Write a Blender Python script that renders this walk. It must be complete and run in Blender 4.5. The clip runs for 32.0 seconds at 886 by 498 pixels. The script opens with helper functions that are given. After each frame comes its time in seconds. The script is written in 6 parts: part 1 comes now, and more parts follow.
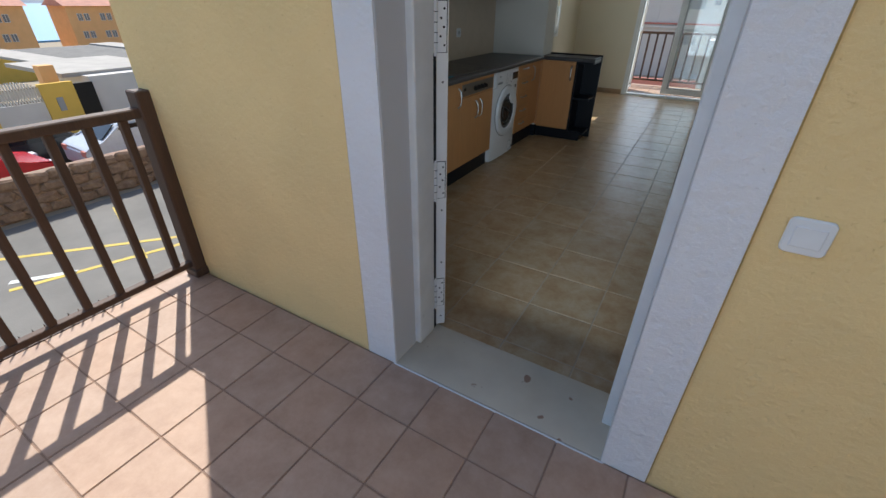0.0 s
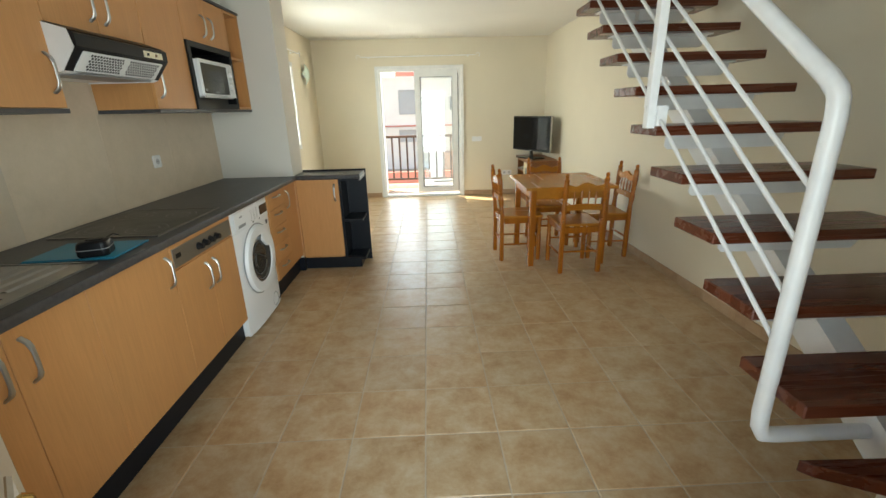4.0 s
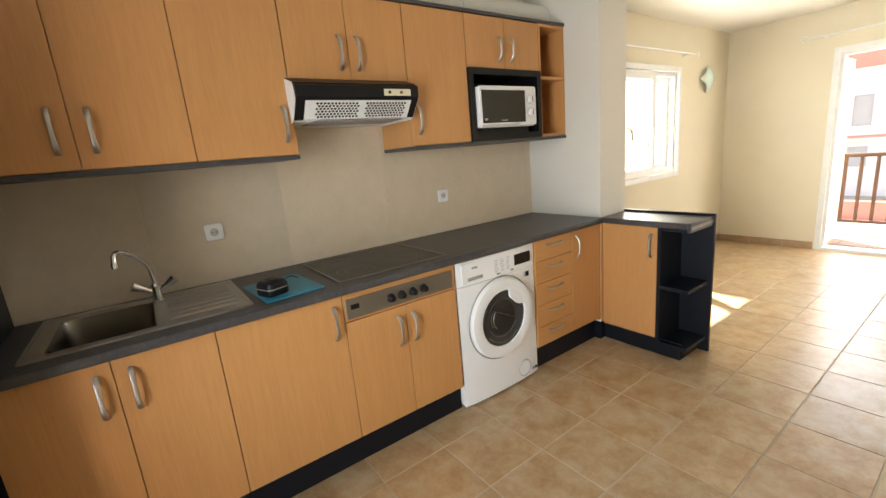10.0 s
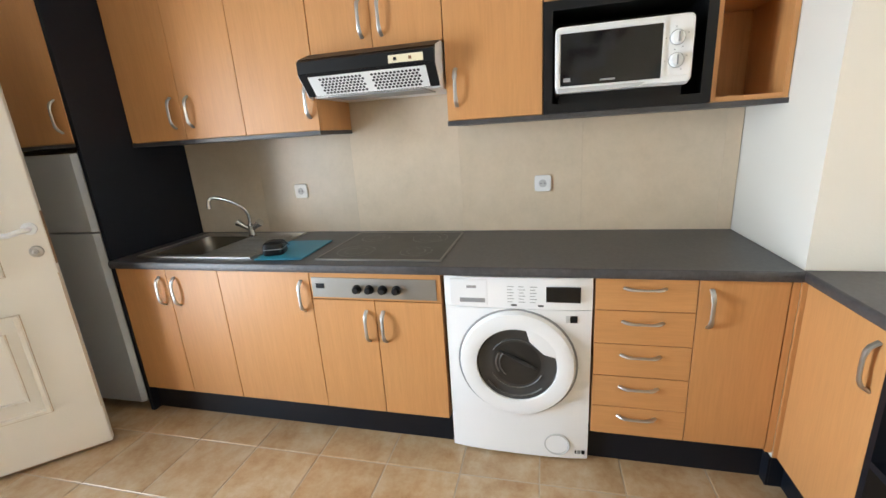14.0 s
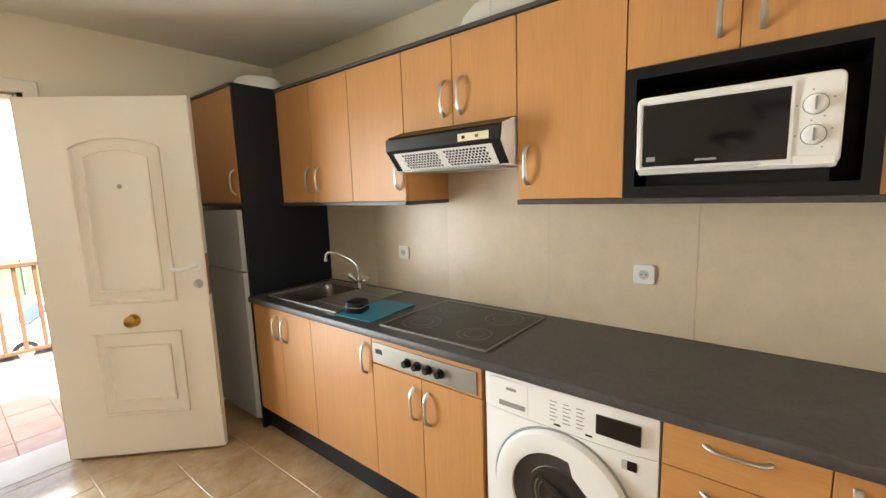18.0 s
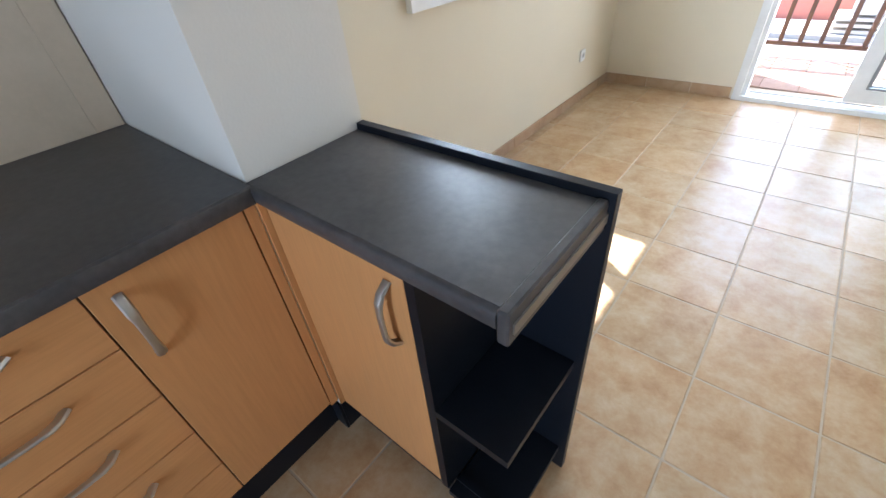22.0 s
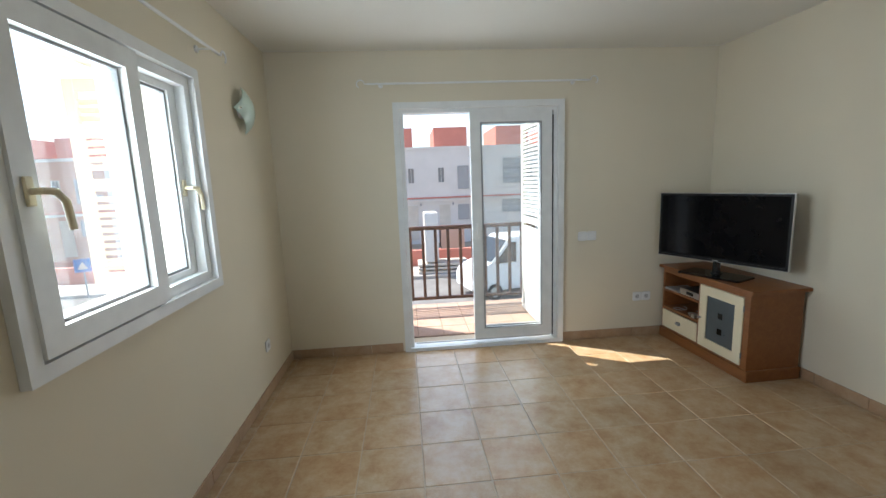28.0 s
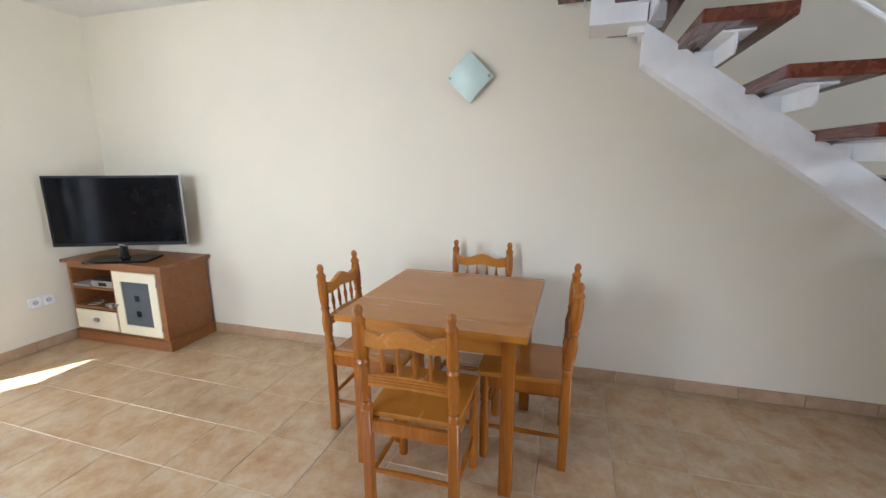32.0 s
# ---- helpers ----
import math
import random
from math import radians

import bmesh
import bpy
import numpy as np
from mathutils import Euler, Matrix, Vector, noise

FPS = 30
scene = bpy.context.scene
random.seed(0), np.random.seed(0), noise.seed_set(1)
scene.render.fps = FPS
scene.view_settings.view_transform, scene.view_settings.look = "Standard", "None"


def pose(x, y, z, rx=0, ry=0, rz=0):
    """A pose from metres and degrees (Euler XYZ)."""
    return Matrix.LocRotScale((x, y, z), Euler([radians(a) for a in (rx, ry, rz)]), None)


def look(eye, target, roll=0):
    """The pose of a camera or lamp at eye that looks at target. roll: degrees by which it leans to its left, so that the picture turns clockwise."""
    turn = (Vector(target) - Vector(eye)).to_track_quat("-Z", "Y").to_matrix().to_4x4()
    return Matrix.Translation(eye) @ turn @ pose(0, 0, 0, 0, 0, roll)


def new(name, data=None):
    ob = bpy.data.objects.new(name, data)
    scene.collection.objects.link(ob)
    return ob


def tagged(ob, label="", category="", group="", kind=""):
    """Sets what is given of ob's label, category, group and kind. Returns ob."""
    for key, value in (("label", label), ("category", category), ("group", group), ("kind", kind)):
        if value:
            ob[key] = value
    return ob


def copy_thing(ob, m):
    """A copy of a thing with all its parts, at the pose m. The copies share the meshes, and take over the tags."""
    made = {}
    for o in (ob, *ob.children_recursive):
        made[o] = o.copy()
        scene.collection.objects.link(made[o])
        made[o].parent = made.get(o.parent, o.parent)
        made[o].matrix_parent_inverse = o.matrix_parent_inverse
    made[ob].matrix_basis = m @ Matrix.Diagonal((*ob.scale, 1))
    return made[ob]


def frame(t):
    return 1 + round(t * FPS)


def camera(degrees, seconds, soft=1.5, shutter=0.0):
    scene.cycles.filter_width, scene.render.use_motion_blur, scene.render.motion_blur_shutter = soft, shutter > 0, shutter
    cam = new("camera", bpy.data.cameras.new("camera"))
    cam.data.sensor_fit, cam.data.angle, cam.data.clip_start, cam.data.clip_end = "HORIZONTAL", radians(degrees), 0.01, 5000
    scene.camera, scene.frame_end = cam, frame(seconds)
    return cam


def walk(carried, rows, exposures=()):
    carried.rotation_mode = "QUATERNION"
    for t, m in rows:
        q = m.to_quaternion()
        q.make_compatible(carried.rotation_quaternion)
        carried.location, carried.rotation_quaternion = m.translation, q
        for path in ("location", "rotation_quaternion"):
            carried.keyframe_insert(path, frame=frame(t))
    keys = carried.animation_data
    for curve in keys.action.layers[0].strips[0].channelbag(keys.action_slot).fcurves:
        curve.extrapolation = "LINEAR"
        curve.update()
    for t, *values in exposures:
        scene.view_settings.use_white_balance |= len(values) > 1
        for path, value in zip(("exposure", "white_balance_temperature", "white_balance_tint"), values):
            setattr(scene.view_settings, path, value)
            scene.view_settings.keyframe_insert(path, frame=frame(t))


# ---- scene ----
cam = camera(93.3, 32.0)
PATH = [
    (0, (0.156, 0.606, 1.395), (-0.723, 2.089, 0.38), 0.6),
    (0.5, (0.095, 0.827, 1.393), (-0.582, 2.472, 0.48), -1.3),
    (1, (-0.001, 1.11, 1.391), (-0.513, 2.85, 0.547), -2.7),
    (1.5, (-0.153, 1.375, 1.384), (-0.445, 3.195, 0.608), -2.6),
    (2, (-0.269, 1.58, 1.403), (-0.356, 3.434, 0.657), -2.8),
    (2.5, (-0.307, 1.714, 1.404), (-0.306, 3.572, 0.663), -2.1),
    (4.5, (-0.288, 1.873, 1.425), (-0.246, 3.782, 0.828), -1.5),
    (5, (-0.27, 1.952, 1.433), (-0.334, 3.87, 0.868), -2.3),
    (5.5, (-0.254, 2.115, 1.427), (-0.528, 4.037, 0.949), -2.7),
    (6, (-0.255, 2.344, 1.441), (-0.683, 4.247, 0.999), -1.9),
    (6.5, (-0.194, 2.478, 1.452), (-0.892, 4.306, 1.039), -2.5),
    (7, (-0.033, 2.614, 1.448), (-1.138, 4.242, 1.092), -2.6),
    (7.5, (0.106, 2.682, 1.438), (-1.301, 4.065, 1.112), -3.1),
    (8, (0.18, 2.695, 1.44), (-1.334, 3.96, 1.112), -3.5),
    (8.5, (0.208, 2.703, 1.425), (-1.317, 3.939, 1.042), -3.6),
    (9, (0.213, 2.745, 1.413), (-1.315, 3.962, 0.986), -4.3),
    (9.5, (0.206, 2.856, 1.406), (-1.35, 4.042, 0.986), -5.5),
    (10, (0.143, 3.094, 1.407), (-1.453, 4.215, 0.966), -5.2),
    (10.5, (0.12, 3.338, 1.398), (-1.575, 4.3, 0.947), -5.4),
    (11, (0.135, 3.64, 1.406), (-1.7, 4.323, 1.001), -5.9),
    (11.5, (0.102, 3.879, 1.397), (-1.812, 4.303, 1.0), -5.5),
    (12, (-0.03, 4.124, 1.398), (-1.979, 4.34, 1.003), -4.0),
    (12.5, (-0.11, 4.324, 1.408), (-2.063, 4.327, 0.974), -3.6),
    (13, (-0.109, 4.534, 1.436), (-2.032, 4.264, 0.958), -2.9),
    (13.5, (-0.037, 4.648, 1.415), (-1.922, 4.234, 0.892), -3.3),
    (15.5, (0.21, 5.038, 1.431), (-1.623, 4.357, 1.014), -4.1),
    (16, (0.226, 5.063, 1.44), (-1.566, 4.252, 1.073), -4.4),
    (16.5, (0.187, 5.092, 1.452), (-1.556, 4.181, 1.09), -4.2),
    (17, (0.055, 5.117, 1.459), (-1.63, 4.096, 1.118), -3.8),
    (17.5, (-0.146, 5.131, 1.484), (-1.775, 4.011, 1.175), -2.7),
    (18, (-0.303, 5.16, 1.506), (-1.839, 3.908, 1.231), -1.9),
    (18.5, (-0.392, 5.253, 1.53), (-1.788, 3.849, 1.247), -1.5),
    (19, (-0.406, 5.321, 1.531), (-1.754, 3.872, 1.244), -1.7),
    (19.5, (-0.38, 5.316, 1.521), (-1.865, 4.015, 1.202), -1.6),
    (20, (-0.382, 5.281, 1.483), (-2.087, 4.318, 1.079), -2.3),
    (20.5, (-0.377, 5.215, 1.427), (-2.253, 4.82, 0.858), -3.6),
    (21, (-0.500, 5.226, 1.342), (-2.288, 5.549, 0.508), -4.2),
    (21.5, (-0.684, 5.284, 1.284), (-2.112, 6.164, 0.194), -4.4),
    (22, (-0.776, 5.311, 1.258), (-1.838, 6.461, 0.013), -6.0),
    (22.5, (-0.827, 5.249, 1.225), (-1.68, 6.502, -0.08), -9.2),
    (23, (-0.836, 5.188, 1.183), (-1.557, 6.479, -0.163), -8.8),
    (23.5, (-0.849, 5.15, 1.204), (-1.507, 6.53, -0.086), -7.1),
    (24, (-0.836, 5.14, 1.237), (-1.439, 6.652, 0.076), -5.9),
    (24.5, (-0.819, 5.134, 1.271), (-1.324, 6.773, 0.242), -3.9),
    (25, (-0.818, 5.145, 1.301), (-1.211, 6.894, 0.413), -2.0),
    (25.5, (-0.859, 5.248, 1.375), (-1.123, 7.125, 0.736), -1.3),
    (27.5, (-1.058, 5.578, 1.469), (-1.067, 7.554, 1.157), -2.8),
    (28, (-1.08, 5.577, 1.465), (-0.921, 7.545, 1.146), -2.2),
    (28.5, (-1.09, 5.576, 1.474), (-0.685, 7.504, 1.128), -0.9),
    (29, (-1.069, 5.57, 1.468), (-0.395, 7.419, 1.106), -0.1),
    (29.5, (-1.065, 5.57, 1.468), (-0.098, 7.282, 1.105), 0.8),
    (30, (-1.041, 5.568, 1.464), (0.173, 7.119, 1.113), 1.4),
    (30.5, (-1.024, 5.567, 1.455), (0.423, 6.9, 1.094), 1.8),
    (31, (-0.988, 5.533, 1.438), (0.639, 6.63, 1.05), 1.7),
    (31.5, (-0.963, 5.44, 1.417), (0.804, 6.289, 1.021), 0.9),
    (32, (-0.945, 5.31, 1.394), (0.919, 5.904, 0.98), -0.2),
]
walk(cam, [(t, look(eye, target, roll)) for t, eye, target, roll in PATH],
     [(0, 1.5, 6200, 8), (0.8, 1.85, 6200, 8), (1.2, 1.98, 6050, 8), (2.0, 2.6, 8700, 10), (4.5, 3.35, 7100, 4), (5, 3.45, 7000, 6), (6, 3.65, 7300, 12),
      (9, 3.85, 7900, 12), (10, 3.82, 7900, 14), (11, 4.1, 7200, 20), (13, 4.5, 6800, 14), (16, 4.25, 6900, 12), (18, 4.3, 8100, 12), (19, 4.25, 9000, 12), (20.2, 4.35, 8300, 10), (21, 4.2, 6050, 14), (22, 3.65, 5850, 14), (23, 3.75, 6250, 14), (25, 3.35, 6150, 12), (28, 2.33, 6150, 10), (30, 2.58, 6250, 14), (31, 2.85, 6450, 14), (32, 3.7, 5900, 16)])

# ---------------------------------------------------------------- light
world = bpy.data.worlds.new("sky")
scene.world = world
world.use_nodes = True
SUN_AZ = (-0.85, 0.52)          # the way to the sun, seen from above
SUN_EL = radians(51)
_wn = world.node_tree.nodes
_sky = _wn.new("ShaderNodeTexSky")
_sky.sky_type = "NISHITA"
_sky.sun_disc = False
_sky.sun_elevation = SUN_EL
_sky.sun_rotation = math.atan2(SUN_AZ[0], SUN_AZ[1])
_sky.air_density, _sky.dust_density, _sky.ozone_density = 1.0, 1.2, 1.0
world.node_tree.links.new(_sky.outputs[0], _wn["Background"].inputs[0])
_wn["Background"].inputs[1].default_value = 0.07

sun = new("sun", bpy.data.lights.new("sun", "SUN"))
sun.data.energy, sun.data.angle, sun.data.color = 2.0, radians(0.53), (1.0, 0.94, 0.85)
_to_sun = Vector((SUN_AZ[0] * math.cos(SUN_EL), SUN_AZ[1] * math.cos(SUN_EL), math.sin(SUN_EL)))
sun.matrix_world = look(_to_sun * 40, (0, 0, 0))


def sky_lamp(name, at, toward, wide, high, watts, spread=180, tint=(0.78, 0.90, 1.0)):
    """The sky's light in an opening."""
    lamp = new(name, bpy.data.lights.new(name, "AREA"))
    lamp.data.shape, lamp.data.size, lamp.data.size_y = "RECTANGLE", wide, high
    lamp.data.energy, lamp.data.color = watts, tint
    lamp.data.spread = radians(spread)
    lamp.matrix_world = look(at, toward)
    return lamp


sky_lamp("sky_light_balcony", (-0.47, 9.3, 1.05), (-0.30, 4.0, 0.3), 1.2, 1.85, 2.8)
sky_lamp("sky_light_entry", (-0.23, 2.03, 1.05), (-0.55, 9, 1.7), 0.8, 1.9, 3.2, 120, (0.69, 0.845, 1.0))
sky_lamp("sky_light_window", (-2.40, 7.3, 1.5), (2, 7.3, 1.2), 1.05, 0.9, 7.0)

# ---------------------------------------------------------------- materials


class Mat:
    """Short hand for a node material."""

    def __init__(self, name, rough=0.5, metal=0.0, spec=0.5):
        self.m = bpy.data.materials.new(name)
        self.m.use_nodes = True
        self.t = self.m.node_tree
        self.b = self.t.nodes["Principled BSDF"]
        self.b.inputs["Roughness"].default_value = rough
        self.b.inputs["Metallic"].default_value = metal
        self.b.inputs["Specular IOR Level"].default_value = spec
        self.tc = self.t.nodes.new("ShaderNodeTexCoord")

    def node(self, kind, **vals):
        n = self.t.nodes.new(kind)
        for k, v in vals.items():
            n.inputs[k.replace("_", " ")].default_value = v
        return n

    def link(self, a, b):
        self.t.links.new(a, b)

    def coords(self, scale=(1, 1, 1), space="Object"):
        mp = self.t.nodes.new("ShaderNodeMapping")
        mp.inputs["Scale"].default_value = scale
        self.link(self.tc.outputs[space], mp.inputs["Vector"])
        return mp.outputs[0]

    def noise(self, scale, detail=4, rough=0.55, vec=None, dist=0.0):
        n = self.node("ShaderNodeTexNoise", Scale=scale, Detail=detail, Roughness=rough, Distortion=dist)
        self.link(vec if vec is not None else self.tc.outputs["Object"], n.inputs["Vector"])
        return n.outputs["Fac"]

    def ramp(self, fac, stops):
        r = self.t.nodes.new("ShaderNodeValToRGB")
        e = r.color_ramp.elements
        while len(e) < len(stops):
            e.new(0.5)
        for el, (p, c) in zip(e, stops):
            el.position, el.color = p, (*c, 1) if len(c) == 3 else c
        self.link(fac, r.inputs[0])
        return r.outputs[0]

    def mix(self, fac, a, b, kind="MIX"):
        n = self.t.nodes.new("ShaderNodeMix")
        n.data_type, n.blend_type = "RGBA", kind
        for sock, v in ((n.inputs[0], fac), (n.inputs[6], a), (n.inputs[7], b)):
            if isinstance(v, (int, float)):
                sock.default_value = v
            elif isinstance(v, tuple):
                sock.default_value = (*v, 1)
            else:
                self.link(v, sock)
        return n.outputs[2]

    def color(self, v):
        if isinstance(v, tuple):
            self.b.inputs["Base Color"].default_value = (*v, 1)
        else:
            self.link(v, self.b.inputs["Base Color"])
        return self

    def rough(self, fac, lo, hi):
        n = self.t.nodes.new("ShaderNodeMapRange")
        n.inputs["To Min"].default_value, n.inputs["To Max"].default_value = lo, hi
        self.link(fac, n.inputs[0])
        self.link(n.outputs[0], self.b.inputs["Roughness"])
        return self

    def bump(self, fac, strength=0.2, dist=0.002):
        n = self.node("ShaderNodeBump", Strength=strength, Distance=dist)
        self.link(fac, n.inputs["Height"])
        prev = self.b.inputs["Normal"]
        if prev.is_linked:
            self.link(prev.links[0].from_socket, n.inputs["Normal"])
        self.link(n.outputs[0], prev)
        return self


def shade(c, k):
    return tuple(min(1.0, v * k) for v in c)


def paint(name, c, rough=0.85, grain=120, bump=0.15, vary=0.06, dist=0.002):
    """Painted plaster or metal with faint clouds and a fine relief."""
    m = Mat(name, rough, spec=0.3)
    big, fine = m.noise(1.1, 3), m.noise(grain, 3)
    m.color(m.ramp(big, [(0.3, shade(c, 1 - vary)), (0.7, shade(c, 1 + vary * 0.6))]))
    m.bump(fine, bump, dist)
    return m.m


def plain(name, c, rough=0.5, metal=0.0, spec=0.5):
    """Plastic, glazed ware, chrome: small smooth things, faintly uneven in gloss."""
    m = Mat(name, rough, metal, spec)
    n = m.noise(9, 3)
    m.color(m.ramp(n, [(0.3, shade(c, 0.94)), (0.7, shade(c, 1.04))]))
    m.rough(n, max(0.02, rough - 0.06), min(1, rough + 0.06))
    return m.m


def wood(name, dark, light, along="z", rough=0.4, fine=1.0, contrast=1.0):
    """Grain drawn out along one axis."""
    m = Mat(name, rough)
    stretch = {"x": (1.2, 22, 22), "y": (22, 1.2, 22), "z": (22, 22, 1.2)}[along]
    vec = m.coords(tuple(s * fine for s in stretch))
    rnd = m.t.nodes.new("ShaderNodeObjectInfo")
    add = m.t.nodes.new("ShaderNodeVectorMath")
    mul = m.t.nodes.new("ShaderNodeVectorMath")
    mul.operation = "SCALE"
    mul.inputs[0].default_value = (7, 13, 5)
    m.link(rnd.outputs["Random"], mul.inputs["Scale"])
    m.link(vec, add.inputs[0])
    m.link(mul.outputs[0], add.inputs[1])
    a = m.noise(1.0, 6, 0.6, add.outputs[0], 0.6)
    b = m.noise(6.0, 3, 0.7, add.outputs[0])
    c1 = m.ramp(a, [(0.5 - 0.22 * contrast, dark), (0.5 + 0.18 * contrast, light)])
    c2 = m.mix(0.25, c1, m.ramp(b, [(0.35, shade(dark, 0.8)), (0.6, light)]))
    m.color(c2)
    m.bump(b, 0.08, 0.001)
    m.rough(a, rough - 0.08, rough + 0.1)
    return m.m


def tile_mat(name, cols, rough_lo, rough_hi, bump=0.2):
    """Mottled glazed tile, each with its own cast."""
    m = Mat(name, 0.3, spec=0.55)
    rnd = m.t.nodes.new("ShaderNodeObjectInfo")
    mul = m.t.nodes.new("ShaderNodeVectorMath")
    mul.operation = "SCALE"
    mul.inputs[0].default_value = (17, 31, 7)
    m.link(rnd.outputs["Random"], mul.inputs["Scale"])
    add = m.t.nodes.new("ShaderNodeVectorMath")
    m.link(m.tc.outputs["Object"], add.inputs[0])
    m.link(mul.outputs[0], add.inputs[1])
    a = m.noise(7.5, 7, 0.70, add.outputs[0], 0.15)
    b = m.noise(55, 5, 0.7, add.outputs[0])
    base = m.ramp(a, [(0.30, cols[0]), (0.48, cols[1]), (0.68, cols[2])])
    base = m.mix(m.ramp(b, [(0.42, (0.0,) * 3), (0.85, (0.3,) * 3)]), base, shade(cols[2], 1.12))
    cast = m.ramp(rnd.outputs["Random"], [(0, (0.90, 0.90, 0.90)), (0.5, (1, 1, 1)), (1, (1.0, 0.95, 0.90))])
    m.color(m.mix(1.0, base, cast, "MULTIPLY"))
    m.rough(a, rough_lo, rough_hi)
    m.bump(a, bump, 0.004)
    m.bump(b, bump * 0.5, 0.001)
    return m.m


def glass_mat(name, tint=(1, 1, 1), rough=0.0, haze=0.012):
    """Clear pane with a thin pale film mixed in to haze the view."""
    m = Mat(name, rough)
    t = m.t
    tr = t.nodes.new("ShaderNodeBsdfTransparent")
    tr.inputs[0].default_value = (*tint, 1)
    gl = t.nodes.new("ShaderNodeBsdfGlossy")
    gl.inputs["Roughness"].default_value = rough
    fr = t.nodes.new("ShaderNodeLayerWeight")
    fr.inputs[0].default_value = 0.10
    gain = t.nodes.new("ShaderNodeMath")
    gain.operation, gain.use_clamp = "MULTIPLY_ADD", True
    gain.inputs[1].default_value, gain.inputs[2].default_value = 0.45, 0.03
    m.link(fr.outputs["Facing"], gain.inputs[0])
    mx = t.nodes.new("ShaderNodeMixShader")
    m.link(gain.outputs[0], mx.inputs[0])
    m.link(tr.outputs[0], mx.inputs[1])
    m.link(gl.outputs[0], mx.inputs[2])
    film = t.nodes.new("ShaderNodeBsdfTranslucent")
    film.inputs[0].default_value = (0.8, 0.8, 0.78, 1)
    haze_mix = t.nodes.new("ShaderNodeMixShader")
    m.link(m.ramp(m.noise(3, 4), [(0.3, (haze * 0.7,) * 3), (0.7, (haze * 1.3,) * 3)]), haze_mix.inputs[0])
    m.link(mx.outputs[0], haze_mix.inputs[1])
    m.link(film.outputs[0], haze_mix.inputs[2])
    m.link(haze_mix.outputs[0], t.nodes["Material Output"].inputs[0])
    return m.m


WALL = paint("cream wall paint", (0.76, 0.69, 0.545), 0.9, 150, 0.25, 0.04)
CEIL = paint("white ceiling paint", (0.80, 0.78, 0.72), 0.95, 90, 0.3, 0.03)
COLUMN = paint("pale column paint", (0.74, 0.70, 0.63), 0.9, 140, 0.25, 0.04)



def pitted_render(name, c, pit):
    """Hand-floated render: soft swells, fine sand, sparse dark pits."""
    m = Mat(name, 0.95, spec=0.25)
    big, sand, swell, pits = m.noise(2.0, 3), m.noise(180, 3), m.noise(26, 4, 0.6), m.noise(75, 2, 0.5, None, 0.3)
    hole = m.ramp(pits, [(0.24, (0.55, 0.55, 0.55)), (0.32, (0, 0, 0))])
    base = m.ramp(big, [(0.3, shade(c, 0.95)), (0.7, shade(c, 1.04))])
    m.color(m.mix(hole, base, pit))
    m.bump(swell, 1.0, 0.012)
    m.bump(sand, 0.35, 0.002)
    m.bump(m.ramp(pits, [(0.20, (0, 0, 0)), (0.31, (1, 1, 1))]), 0.5, 0.003)
    return m.m


BAND = pitted_render("white rendered band", (0.82, 0.80, 0.80), (0.62, 0.58, 0.57))
OCHRE = pitted_render("ochre rendered wall", (0.92, 0.675, 0.325), (0.74, 0.50, 0.22))
UPVC = plain("white window plastic", (0.80, 0.81, 0.80), 0.35)
WHITE = plain("white enamel", (0.82, 0.82, 0.81), 0.3)
GLOSSW = paint("white appliance enamel", (0.84, 0.84, 0.84), 0.28, 200, 0.01, 0.01)
SMOKE = plain("smoked door glass", (0.045, 0.044, 0.043), 0.10)
DRUM = plain("dull drum steel", (0.15, 0.145, 0.14), 0.35, 0.6)
MOUTH = plain("shadowed drum inside", (0.022, 0.021, 0.020), 0.25)
PANELM = plain("brushed control panel", (0.32, 0.305, 0.28), 0.50, 1.0)
SINKS = plain("brushed sink steel", (0.22, 0.205, 0.18), 0.30, 1.0)
# the grey puts the reveal's shade into its smooth plaster
REVEAL = paint("reveal plaster greyed for shade", (0.66, 0.65, 0.65), 0.9, 60, 0.2, 0.04)
DOORW = paint("off-white door paint", (0.78, 0.73, 0.64), 0.5, 60, 0.12, 0.05)
RUST = paint("worn door edging", (0.30, 0.17, 0.09), 0.8, 30, 0.3, 0.3)
OCHRED = paint("dark ochre render edge", (0.50, 0.33, 0.12), 0.95, 40, 0.4, 0.2)
WORN = paint("worn tan paint edge", (0.50, 0.36, 0.22), 0.7, 25, 0.3, 0.35)
BEECH = wood("beech laminate", (0.55, 0.258, 0.092), (0.61, 0.295, 0.110), "z", 0.40, 1.0, 1.0)
BEECHY = wood("beech laminate across", (0.55, 0.258, 0.092), (0.61, 0.295, 0.110), "y", 0.40, 1.0, 1.0)
BEECHIN = wood("beech shelf inside", (0.44, 0.20, 0.062), (0.56, 0.27, 0.095), "z", 0.45)
PINE = wood("varnished pine", (0.225, 0.060, 0.006), (0.42, 0.135, 0.012), "z", 0.20, 1.1, 1.2)
PINEX = wood("varnished pine top", (0.39, 0.140, 0.015), (0.49, 0.190, 0.024), "y", 0.24, 0.7, 1.4)
TREAD = wood("red-brown stained tread", (0.070, 0.015, 0.007), (0.15, 0.038, 0.016), "x", 0.26, 0.8)
CHEST = wood("walnut-brown stained pine", (0.20, 0.070, 0.020), (0.30, 0.115, 0.035), "y", 0.38)
CREAM = paint("cream painted wood", (0.80, 0.72, 0.52), 0.45, 40, 0.1, 0.05)
RAILB = wood("dark brown painted timber", (0.045, 0.022, 0.014), (0.085, 0.045, 0.028), "z", 0.45)
